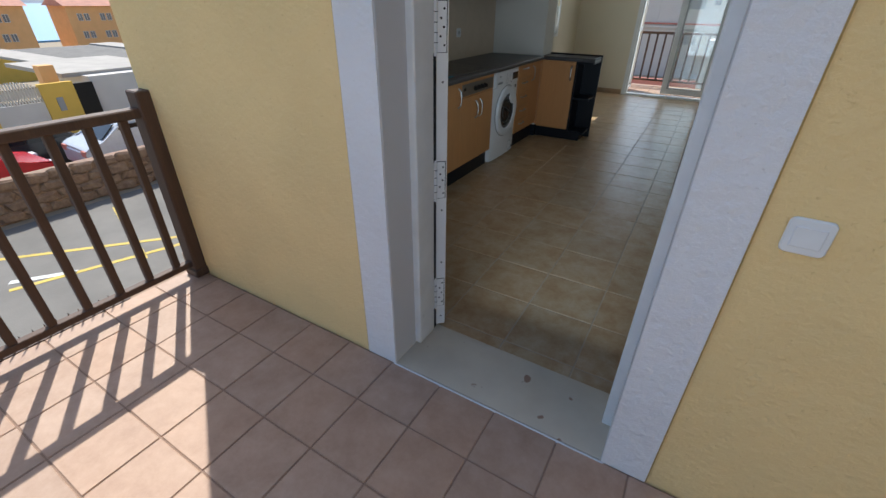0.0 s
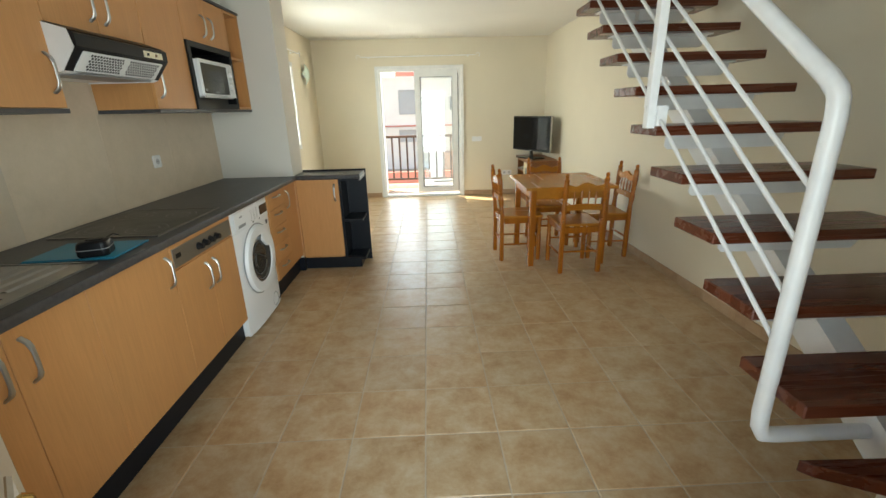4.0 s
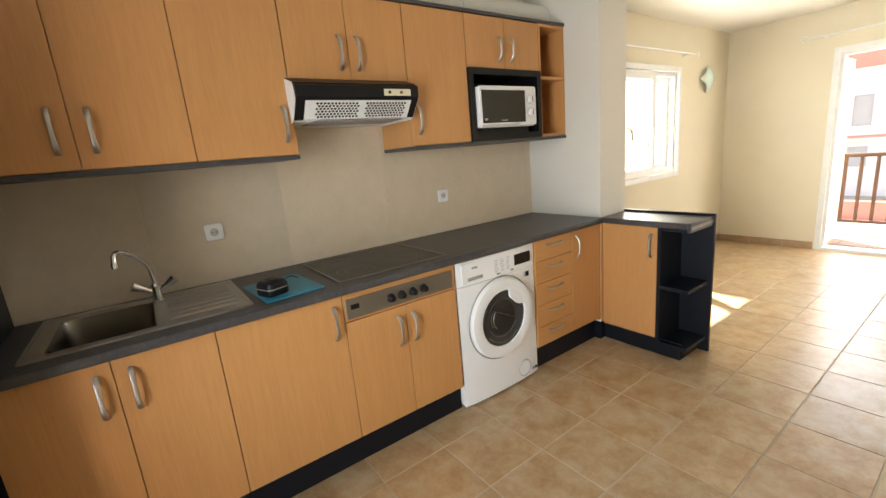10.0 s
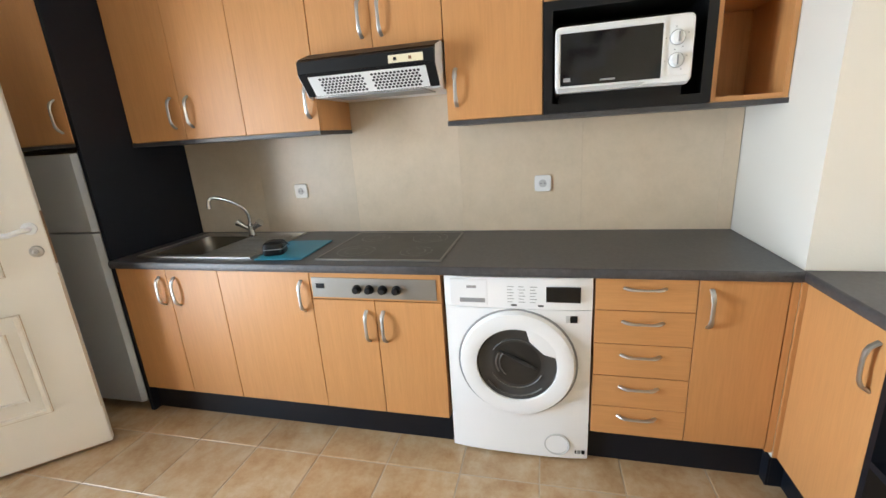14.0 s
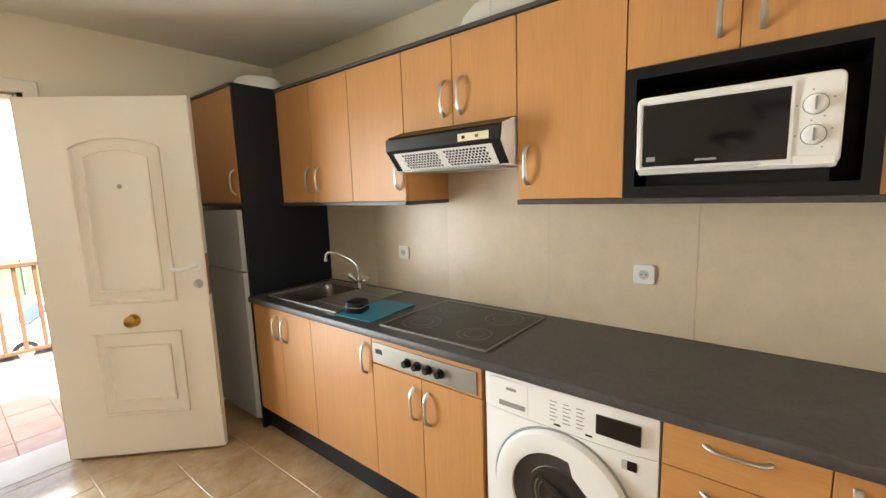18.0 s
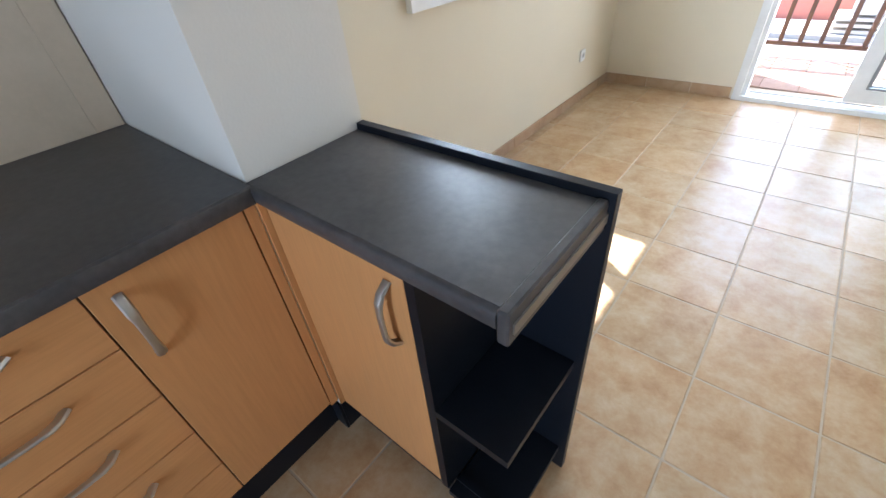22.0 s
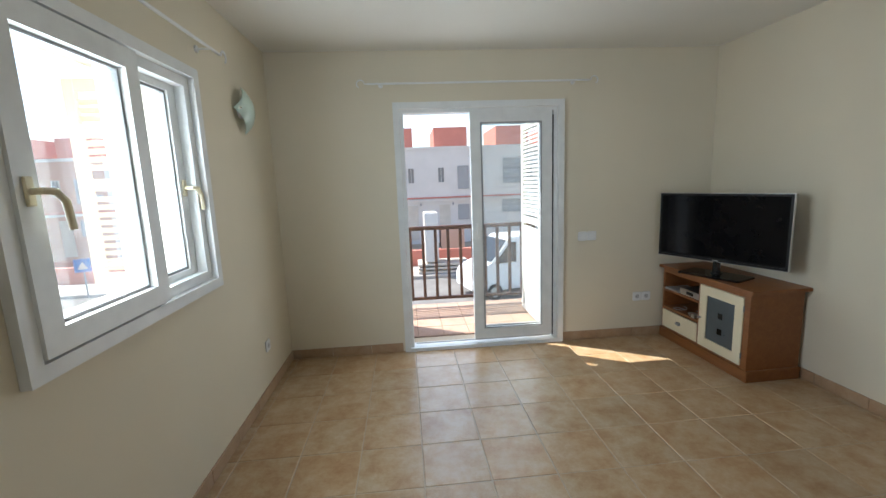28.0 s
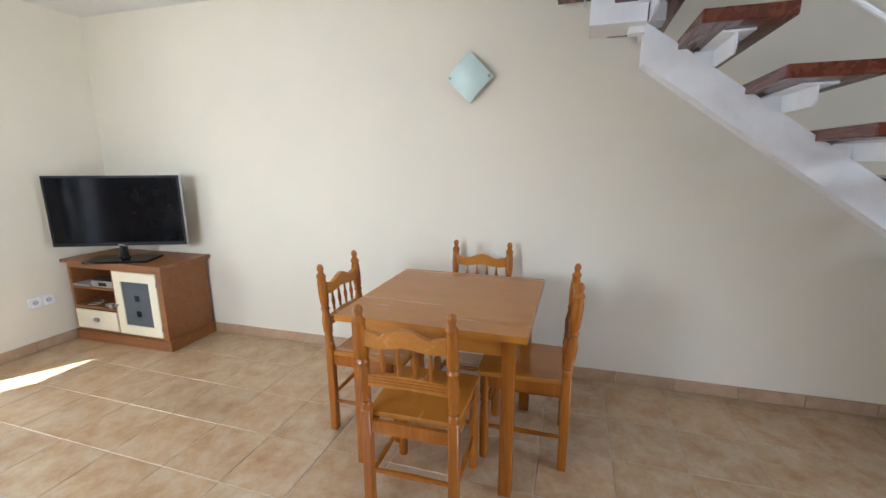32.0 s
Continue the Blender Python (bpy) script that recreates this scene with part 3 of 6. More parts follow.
for z in (0.115, 0.677, 1.228, 1.780):
    hg = part("hinge", box(-0.0032, -0.0008, -0.036, -0.001, z, z + 0.155, 0.0008), WHITE, door, "white painted butt hinge with screws", local=True)
    part("hinge_pin", lathe([(0.004, -0.012), (0.007, -0.008), (0.0075, 0.0), (0.0075, 0.155), (0.004, 0.163)], -0.006, 0.005, z, "z", 10), WHITE, hg, local=True, smooth=True)
    for k in (1, 2, 3, 4):
        part("knuckle_gap", lathe([(0.0078, -0.0012), (0.0078, 0.0012)], -0.006, 0.005, z + 0.031 * k, "z", 10), BLACK, hg, local=True)
    # black sheets draw both grime and the gap's shadow round the plates
    part("plate_recess", box(-0.0012, -0.0007, -0.039, -0.0005, z - 0.002, z + 0.158), BLACK, hg, "black grime and gap shadow drawn round the plate", local=True)
    onto_jamb = pose(-0.008, 0.011, 0, 0, 0, -45)
    for nm, b, m in (("frame_plate", box(-0.036, 0.0, -0.0026, 0.0, z, z + 0.155, 0.001), WHITE), ("plate_recess", box(-0.0375, 0.0, -0.0006, -0.0002, z + 0.06, z + 0.158), BLACK)):
        b.transform(onto_jamb)
        part(nm, b, m, hg, local=True)
    for dz, dy in ((0.022, -0.028), (0.050, -0.014), (0.078, -0.026), (0.105, -0.016), (0.133, -0.027)):
        part("screw", lathe([(0.0040, -0.0005), (0.0040, 0.0008)], -0.0036, dy, z + dz, "x", 8), BLACK, hg, local=True)
        sc = lathe([(0.0040, -0.0031), (0.0040, -0.0020)], dy, 0.0, z + dz, "y", 8)
        sc.transform(onto_jamb)
        part("screw", sc, BLACK, hg, local=True)
for z in (0.05, 0.36, 0.62, 1.13, 1.70):
    part("screw_hole", lathe([(0.004, -0.0004), (0.004, 0.0004)], -0.0009, -0.024, z, "x", 8), BLACK, door, local=True)
for x0, x1, z0, z1 in ((0.0, 0.004, 0.0, DH), (DW - 0.003, DW, 0.2, 0.9), (0.05, 0.79, 0.0, 0.003)):
    part("worn_edge", box(x0, x1, -DT - 0.0006, -DT + 0.002, z0, z1), WORN, door, "brown worn paint edge", local=True)
part("edge_strip", box(0.02, DW - 0.02, -DT + 0.006, -0.006, -0.006, 0.0), RUST, door, local=True)

# ---------------------------------------------------------------- balcony sliding door
bd = thing("door_2", -0.47, 9.2, 0, "white plastic sliding balcony door, its leaf slid half open", "sliding door", kind="structure")
part("casing", ring_frame(BX0 - 0.035, BX1 + 0.035, -0.02, BZ + 0.03, 0.05, 9.068, 9.099), UPVC, bd)
part("door_frame", ring_frame(BX0 + 0.016, BX1 - 0.016, 0.002, BZ - 0.021, 0.030, 9.1, 9.2), UPVC, bd)
part("track", box(BX0 + 0.065, BX1 - 0.065, 9.125, 9.13, 0.048, 0.058), STEEL, bd)


def sash(parent, x0, x1, z0, z1, w, y0, y1, axis="y", bead=0.012, mid=None):
    lf = part("leaf", ring_frame(x0, x1, z0, z1, w, y0, y1, axis), UPVC, parent)
    ym = (y0 + y1) / 2
    part("bead", ring_frame(x0 + w, x1 - w, z0 + w, z1 - w, bead, ym - 0.012, ym + 0.012, axis), GREY, lf, "dark glazing bead")
    if axis == "y":
        g = part("pane", box(x0 + w + bead, x1 - w - bead, ym - 0.003, ym + 0.003, z0 + w + bead, z1 - w - bead), GLASS, lf, "clear glass")
    else:
        g = part("pane", box(ym - 0.003, ym + 0.003, x0 + w + bead, x1 - w - bead, z0 + w + bead, z1 - w - bead), GLASS, lf, "clear glass")
    g.visible_shadow = False
    return lf


lf = sash(bd, -0.535, 0.160, 0.070, 2.020, 0.085, 9.1, 9.14)
part("door_handle", tube([(-0.495, 9.1, 0.98), (-0.495, 9.07, 0.98), (-0.495, 9.062, 1.0), (-0.495, 9.062, 1.10)], 0.010, 8), UPVC, lf, "white pull handle", smooth=True)
sash(bd, -0.522, 0.168, 0.070, 2.018, 0.085, 9.15, 9.19)
# black strip paints the shade in the gap beside the leaves
part("gap_strip", box(0.162, 0.171, 9.098, 9.101, 0.06, 1.98), BLACK, bd)


def shutter(x, y, y_end, side):
    """A louvred shutter standing square to the wall."""
    sh = thing("window_shutter", x, (y + y_end) / 2, 0, "white louvred shutter folded open on the balcony", "shutter", group="balcony shutters")
    part("stile", box(x - 0.018, x + 0.018, y, y + 0.06, 0.03, 2.02, 0.002), UPVC, sh)
    part("stile", box(x - 0.018, x + 0.018, y_end - 0.06, y_end, 0.03, 2.02, 0.002), UPVC, sh)
    for z in (0.03, 1.0, 1.96):
        part("rail", box(x - 0.017, x + 0.017, y + 0.061, y_end - 0.061, z, z + 0.06), UPVC, sh)
    first = None
    z = 0.105
    while z < 1.95:
        if not 0.965 < z < 1.075:
            if first is None:
                bm = bmesh.new()
                a, t = 0.013, 0.0035
                bm = prism([(-0.016, -a), (-0.016 + 2 * t, -a), (0.016, a), (0.016 - 2 * t, a)], y + 0.062, y_end - 0.062, "y")
                bm.transform(pose(x, 0, 0))
                bm.transform(pose(0, 0, z))
                first = part("slat", bm, UPVC, sh)
                z_first = z
            else:
                again("slat", first, sh, pose(0, 0, z - z_first))
        z += 0.040


shutter(0.185, 9.45, 10.1, 1)
# left leaf is out of view, its length set to shape the sun patch
shutter(BX0 - 0.02, 9.45, 9.78, -1)

# ---------------------------------------------------------------- window
wn = thing("window_1", XV, 7.3, 0.98, "white plastic two-sash window with lever handles", "window", kind="structure")
part("casing", ring_frame(WY0 - 0.035, WY1 + 0.035, WZ0 - 0.035, WZ1 + 0.03, 0.05, XV + 0.001, XV + 0.032, "x"), UPVC, wn)
part("window_frame", ring_frame(WY0 + 0.016, WY1 - 0.016, WZ0 + 0.016, WZ1 - 0.021, 0.045, XV - 0.10, XV, "x"), UPVC, wn)
l1 = sash(wn, 6.76, 7.375, 1.018, 2.000, 0.075, XV - 0.035, XV + 0.044, "x")
l2 = sash(wn, 7.33, 7.80, 1.018, 2.000, 0.065, XV - 0.090, XV - 0.045, "x")
for lf_, y, xx in ((l1, 6.795, XV + 0.044), (l2, 7.77, XV - 0.045)):
    part("handle_base", box(xx, xx + 0.010, y - 0.014, y + 0.014, 1.44, 1.52, 0.003), CREAM, lf_, "cream handle base")
    part("window_handle", tube([(xx + 0.008, y, 1.48), (xx + 0.045, y, 1.48), (xx + 0.055, y + 0.02, 1.478), (xx + 0.055, y + 0.05, 1.45), (xx + 0.055, y + 0.06, 1.37)], [0.010, 0.010, 0.011, 0.011, 0.010], 10), CREAM, lf_, "cream lever handle", smooth=True)
part("window_sill", box(XV - 0.34, XV - 0.11, WY0 + 0.01, WY1 - 0.01, WZ0 + 0.002, WZ0 + 0.02), SILL, wn)


bm = bmesh.new()
for b in ((WY0 - 0.004, WY0 + 0.006, WZ0, WZ1), (WY1 - 0.006, WY1 + 0.004, WZ0, WZ1), (WY0 + 0.006, WY1 - 0.006, WZ1 - 0.006, WZ1 + 0.004)):
    box(XV - 0.336, XV - 0.101, *b, bm=bm)
tagged(part("window_reveal", bm, WALL), "cream plastered window reveal", "trim", kind="structure")

# louvred leaf added in place of the plain beige upright outside the window
ws = thing("window_shutter", -2.494, 7.885, WZ0 + 0.005, "narrow cream louvred leaf standing in for the plain beige upright outside the window", "shutter", rz=180)
LW, LH = 0.24, WZ1 - WZ0 - 0.01
for x0 in (0.0, LW - 0.055):
    part("stile", box(x0, x0 + 0.055, -0.017, 0.017, 0.0, LH, 0.002), CREAM, ws, local=True)
for z in (0.0, LH / 2 - 0.03, LH - 0.06):
    part("rail", box(0.0555, LW - 0.0555, -0.016, 0.016, z, z + 0.06), CREAM, ws, local=True)
slat = None
for k in range(22):
    z = 0.085 + k * 0.040
    if LH / 2 - 0.05 < z < LH / 2 + 0.05 or z > LH - 0.08:
        continue
    if slat is None:
        slat = part("slat", prism([(-0.016, -0.013), (-0.009, -0.013), (0.016, 0.013), (0.009, 0.013)], 0.056, LW - 0.056, "x"), CREAM, ws, local=True)
        slat.matrix_basis = pose(0, 0, z)
    else:
        again("slat", slat, ws, pose(0, 0, z))

# curtain rods
def rod(name, p0, p1, label):
    r = thing("curtain_rod", *p0, label=label, category="curtain rod")
    d = (Vector(p1) - Vector(p0)).normalized()
    part("pole", tube([p0, p1], 0.008, 8), WHITE, r, smooth=True)
    off = Vector((0, 1, 0)) if abs(d.x) > 0.5 else Vector((-1, 0, 0))
    for p, s in ((Vector(p0), -1), (Vector(p1), 1)):
        e = p + d * s * 0.02
        up = Vector((0, 0, 1))
        curl = [e + d * s * (0.03 - 0.03 * math.cos(a)) + up * 0.03 * math.sin(a) for a in [k * 0.6 for k in range(8)]]
        part("finial", tube([p] + curl, 0.0055, 6), WHITE, r, "curled white metal finial", smooth=True)
        b = p - d * s * 0.10
        part("bracket", tube([b, b + off * 0.075], 0.006, 6), WHITE, r)
        part("wall_plate", tube([b + off * 0.070, b + off * 0.0795], 0.018, 10), WHITE, r)
    return r


rod("rod", (-1.345, 9.02, 2.232), (0.43, 9.02, 2.232), "thin white curtain rod with curled ends above the balcony door")
rod("rod", (-2.053, 6.45, 2.19), (-2.053, 8.08, 2.19), "thin white curtain rod above the window")

# ---------------------------------------------------------------- kitchen
KX, FX, UX = -2.14, -1.53, -1.80     # tiled wall, face of the lower doors, face of the upper doors
LG = "fitted kitchen cabinets"


def bow_handle(parent, x, y, z, length=0.15, upright=True, out=0.030, facing="x"):
    """A bowed flat pull, wide at its ends."""
    pts, rr = [], []
    for k in range(11):
        u = k / 10
        a = (u - 0.5) * length
        h = out * (1 - (2 * u - 1) ** 4) ** 0.8 if 0 < k < 10 else 0.0
        if facing == "x":
            pts.append((x + h, y, z + a) if upright else (x + h, y + a, z))
        else:
            pts.append((x, y - h, z + a))
        rr.append(0.0075 if 2 < k < 8 else 0.0095)
    return part("handle", tube(pts, rr, 8, flat=0.62), STEEL, parent, "bowed satin metal handle", smooth=True)


def cab_door(parent, y0, y1, z0, z1, x=FX, name="door", mat=None):
    return part(name, box(x - 0.018, x, y0 + 0.0015, y1 - 0.0015, z0 + 0.0015, z1 - 0.0015, 0.0012), mat or BEECH, parent)


def lower_unit(name, y0, y1, label):
    u = thing(name, -1.84, (y0 + y1) / 2, 0, label, "cabinet", LG)
    part("body", box(KX + 0.01, FX - 0.020, y0 + 0.001, y1 - 0.001, 0.151, 0.853 if name != "sink_cabinet" else 0.735), BEECHIN, u)
    return u


# tall fridge surround
tall = thing("tall_cabinet", -1.84, 2.28, 0, "tall dark-sided beech cabinet built over the fridge", "cabinet", LG)
part("side_panel", box(KX + 0.002, FX, 2.573, 2.597, 0.0, 2.18, 0.001), NAVY, tall, "blue-black tall side panel")
part("body", box(KX + 0.01, FX - 0.020, Y0 + 0.004, 2.572, 1.475, 2.165), BEECHIN, tall)
part("top_trim", box(KX + 0.01, FX + 0.006, Y0 + 0.004, 2.572, 2.166, 2.182), SLATE, tall)
part("bottom_trim", box(KX + 0.01, FX, Y0 + 0.004, 2.572, 1.458, 1.474), SLATE, tall)
d = cab_door(tall, Y0 + 0.005, 2.571, 1.476, 2.164)
bow_handle(d, FX, 2.52, 1.60)

fr = thing("fridge", -1.83, 2.27, 0, "silver two-door fridge-freezer in its niche", "fridge")
part("body", box(KX + 0.01, -1.575, 2.0, 2.56, 0.03, 1.425, 0.006), SILVER, fr)
for nm, z0, z1 in (("lower_door", 0.06, 1.035), ("upper_door", 1.045, 1.43)):
    dd = part(nm, prism([(-1.572, 1.998), (-1.535, 1.998), (-1.515, 2.02), (-1.510, 2.28), (-1.515, 2.54), (-1.535, 2.562), (-1.572, 2.562)], z0, z1, "z"), SILVER, fr, smooth=True)
part("badge", box(-1.5145, -1.5125, 2.24, 2.32, 1.345, 1.36), GREY, fr)
for y in (2.04, 2.52):
    part("foot", lathe([(0.02, 0), (0.02, 0.03)], -1.62, y, 0, "z", 10), BLACK, fr)

# lower run
S1, S2, S3, S4 = 2.60, 2.912, 3.22, 3.712
u = lower_unit("sink_cabinet", S1, S3, "beech double-door sink cabinet")
for y0, y1, hy in ((S1, S2, S2 - 0.045), (S2, S3, S2 + 0.048)):
    bow_handle(cab_door(u, y0, y1, 0.152, 0.852), FX, hy, 0.735)
u = lower_unit("base_cabinet", S3, S4, "beech single-door base cabinet beside the hob")
bow_handle(cab_door(u, S3, S4, 0.152, 0.852), FX, S4 - 0.045, 0.735)
u = lower_unit("hob_cabinet", S4, 4.325, "beech cabinet with hob control panel and two doors")
for y0, y1, hy in ((S4, 4.018, 3.975), (4.018, 4.325, 4.055)):
    bow_handle(cab_door(u, y0, y1, 0.152, 0.722), FX, hy, 0.60)
rail = cab_door(u, S4, 4.325, 0.724, 0.852, name="panel", mat=BEECHY)
part("control_panel", box(FX + 0.0005, FX + 0.005, S4 + 0.012, 4.305, 0.735, 0.828, 0.001), PANELM, rail, "brushed metal hob control strip")
part("display", box(FX + 0.0055, FX + 0.007, 3.745, 3.785, 0.778, 0.800), BLACK, rail)
for y in (3.945, 4.003, 4.065, 4.128):
    part("control_knob", lathe([(0.021, 0.005), (0.021, 0.008), (0.017, 0.012), (0.015, 0.030), (0.012, 0.033)], FX, y, 0.778, "x", 16), BLACK, rail, "black rotary knob", smooth=True)
u = lower_unit("drawer_cabinet", 4.935, 5.288, "beech cabinet of five drawers")
zs = (0.162, 0.294, 0.436, 0.578, 0.720, 0.853)
for z0, z1 in zip(zs, zs[1:]):
    dr = cab_door(u, 4.935, 5.288, z0, z1, name="drawer_front", mat=BEECHY)
    bow_handle(dr, FX, 5.108, (z0 + z1) / 2 + 0.026, 0.14, upright=False, out=0.024)
u = lower_unit("corner_cabinet", 5.288, 5.598, "beech corner base cabinet with one door")
bow_handle(cab_door(u, 5.288, 5.572, 0.162, 0.853), FX, 5.330, 0.74)
part("filler", box(FX - 0.018, FX, 5.574, 5.597, 0.152, 0.853), BEECH, u)
pl = thing("plinth", -1.57, 3.9, 0, "black plinth under the kitchen cabinets", "plinth", kind="structure")
part("board", box(-1.592, -1.575, 2.60, 4.333, 0.0, 0.150), NAVY, pl)
part("board", box(-1.592, -1.575, 4.932, 5.598, 0.0, 0.150), NAVY, pl)
part("board", box(-1.5255, -1.0, 5.645, 5.662, 0.0, 0.115), NAVY, pl)
part("corner_board", box(-1.575, -1.526, 5.590, 5.598, 0.0, 0.13), NAVY, pl)
part("corner_board", box(-1.5295, -1.526, 5.599, 5.662, 0.0, 0.13), NAVY, pl)

# worktop with cut-outs for sink and hob
wt = thing("worktop", -1.83, 4.1, 0.855, "slate-grey laminate worktop along the tiled wall", "worktop")
SKx0, SKx1, SKy0, SKy1 = -2.085, -1.588, 2.695, 3.372
part("slab", box(KX + 0.002, -1.512, SKy1 - 0.012, 5.597, 0.855, 0.893), SLATE, wt)
part("slab_end", box(KX + 0.002, -1.512, 2.599, SKy0 + 0.012, 0.855, 0.893), SLATE, wt)
part("rear_strip", box(KX + 0.002, SKx0 + 0.012, SKy0 + 0.0121, SKy1 - 0.0121, 0.855, 0.893), SLATE, wt)
part("front_strip", box(SKx1 - 0.012, -1.512, SKy0 + 0.0121, SKy1 - 0.0121, 0.855, 0.893), SLATE, wt)
part("front_edge", prism([(-1.5115, 0.855), (-1.505, 0.858), (-1.503, 0.866), (-1.503, 0.883), (-1.506, 0.890), (-1.5115, 0.893)], 2.599, 5.597, "y"), SLATE, wt, smooth=True)

# sink
sk = thing("sink", -1.84, 3.03, 0.893, "stainless steel inset sink with drainer, worn", "sink")
BW0, BW1 = 2.75, 3.055
bm = bmesh.new()
rim_z = 0.8965
box(SKx0, SKx0 + 0.075, SKy0, SKy1, 0.894, rim_z, 0, bm)
box(SKx1 - 0.045, SKx1, SKy0, SKy1, 0.894, rim_z, 0, bm)
box(SKx0 + 0.075, SKx1 - 0.045, SKy0, BW0, 0.894, rim_z, 0, bm)
box(SKx0 + 0.075, SKx1 - 0.045, BW1, SKy1, 0.894, rim_z, 0, bm)
part("rim", bm, STEEL, sk)
bm = bmesh.new()
o = rounded(SKx1 - SKx0 - 0.12, BW1 - BW0, 0.05, 5, (SKx0 + SKx1) / 2 + 0.015, (BW0 + BW1) / 2)
i = rounded(SKx1 - SKx0 - 0.16, BW1 - BW0 - 0.04, 0.06, 5, (SKx0 + SKx1) / 2 + 0.015, (BW0 + BW1) / 2)
a = [bm.verts.new((*p, rim_z)) for p in o]
b = [bm.verts.new((*p, 0.745)) for p in i]
for k in range(len(a)):
    bm.faces.new((a[k], a[(k + 1) % len(a)], b[(k + 1) % len(a)], b[k]))
bm.faces.new(b)
part("bowl", bm, SINKS, sk, "deep steel bowl", smooth=True)
part("waste", lathe([(0.035, 0), (0.035, 0.004), (0.02, 0.005)], -1.83, 2.90, 0.746, "z", 16), GREY, sk)
for k in range(6):
    x = -1.985 + k * 0.062
    part("drainer_ridge", prism([(x - 0.012, rim_z), (x - 0.004, rim_z + 0.006), (x + 0.004, rim_z + 0.006), (x + 0.012, rim_z)], 3.10, 3.34, "y"), STEEL, sk)
part("lip", box(SKx0 - 0.004, SKx0 + 0.004, SKy0, SKy1, 0.893, 0.9005), STEEL, sk)
part("lip", box(SKx1 - 0.004, SKx1 + 0.004, SKy0, SKy1, 0.893, 0.9005), STEEL, sk)
part("lip", box(SKx0 - 0.004, SKx1 + 0.004, SKy0 - 0.004, SKy0 + 0.004, 0.893, 0.9005), STEEL, sk)
part("lip", box(SKx0 - 0.004, SKx1 + 0.004, SKy1 - 0.004, SKy1 + 0.004, 0.893, 0.9005), STEEL, sk)

TPX, TPY = -2.0, 3.075
tp = thing("tap", TPX, TPY, 0.897, "chrome two-handle swan-neck mixer tap on the sink", "tap")
part("base", lathe([(0.027, 0), (0.027, 0.006), (0.019, 0.012), (0.017, 0.05), (0.020, 0.07), (0.012, 0.082)], TPX, TPY, 0.897, "z", 16), CHROME, tp, smooth=True)
sp = [(TPX, TPY, 0.965), (TPX, TPY, 0.99)]
for k in range(1, 11):
    a = k * math.pi / 11
    f = (1 - math.cos(a)) * 0.5
    sp.append((TPX + 0.168 * f, TPY - 0.105 * f, 0.995 + 0.100 * math.sin(a) ** 0.7 + 0.085 * f * f + 0.02 * f))
sp.append((sp[-1][0] + 0.002, sp[-1][1] - 0.002, sp[-1][2] - 0.022))
part("spout", tube(sp, 0.0095, 10), CHROME, tp, "arched chrome spout", smooth=True)
part("nozzle", tube([sp[-1], (sp[-1][0], sp[-1][1], sp[-1][2] - 0.018)], 0.012, 12), CHROME, tp, smooth=True)
for s in (-1, 1):
    part("cross_handle", tube([(TPX, TPY + s * 0.012, 0.945), (TPX + 0.006, TPY + s * 0.048, 0.968), (TPX + 0.010, TPY + s * 0.076, 0.986)], [0.011, 0.016, 0.023], 12), CHROME, tp, "chrome tap handle", smooth=True)

# hob
hb = thing("hob", -1.83, 4.02, 0.893, "black ceramic hob with a steel rim", "hob")
HX0, HX1, HY0, HY1 = -2.080, -1.573, 3.728, 4.322
part("glass", box(HX0 + 0.008, HX1 - 0.008, HY0 + 0.008, HY1 - 0.008, 0.8935, 0.8985), HOBG, hb)
bm = bmesh.new()
for b in ((HX0, HX0 + 0.008, HY0, HY1), (HX1 - 0.008, HX1, HY0, HY1), (HX0 + 0.008, HX1 - 0.008, HY0, HY0 + 0.008), (HX0 + 0.008, HX1 - 0.008, HY1 - 0.008, HY1)):
    box(*b, 0.8932, 0.9005, 0, bm)
part("rim", bm, PANELM, hb, "thin steel rim")
for x, y, r in ((-1.96, 3.87, 0.075), (-1.71, 3.87, 0.09), (-1.96, 4.17, 0.09), (-1.71, 4.17, 0.075)):
    bm = bmesh.new()
    for rr in (r, r * 0.6):
        n = 40
        a = [bm.verts.new((x + rr * math.cos(2 * math.pi * k / n), y + rr * math.sin(2 * math.pi * k / n), 0.8988)) for k in range(n)]
        b = [bm.verts.new((x + (rr - 0.002) * math.cos(2 * math.pi * k / n), y + (rr - 0.002) * math.sin(2 * math.pi * k / n), 0.8988)) for k in range(n)]
        for k in range(n):
            bm.faces.new((a[k], a[(k + 1) % n], b[(k + 1) % n], b[k]))
    part("cooking_zone", bm, GREY, hb, "printed grey ring")

fo = thing("folder", -1.735, 3.528, 0.893, "teal plastic folder lying on the worktop", "folder", rz=4)
part("cover", box(-0.17, 0.17, -0.12, 0.12, 0.001, 0.004, 0.0008), SHEET, fo, local=True)
part("cover", box(-0.165, 0.172, -0.117, 0.123, 0.0045, 0.008, 0.0008), SHEET, fo, local=True)
bg = thing("pouch", -1.655, 3.470, 0.902, "small black zipped pouch lying on the folder", "pouch", rz=20)
bm = bmesh.new()
loops = [[bm.verts.new((*p, z)) for p in rounded(w, w * 0.92, r, 4)] for w, r, z in ((0.100, 0.020, 0.0), (0.108, 0.022, 0.008), (0.106, 0.022, 0.040), (0.098, 0.022, 0.054), (0.080, 0.020, 0.060))]
for a, b in zip(loops, loops[1:]):
    for k in range(len(a)):
        bm.faces.new((a[k], a[(k + 1) % len(a)], b[(k + 1) % len(a)], b[k]))
bm.faces.new(loops[0][::-1])
bm.faces.new(loops[-1])
part("body", bm, BLACK, bg, local=True, smooth=True)
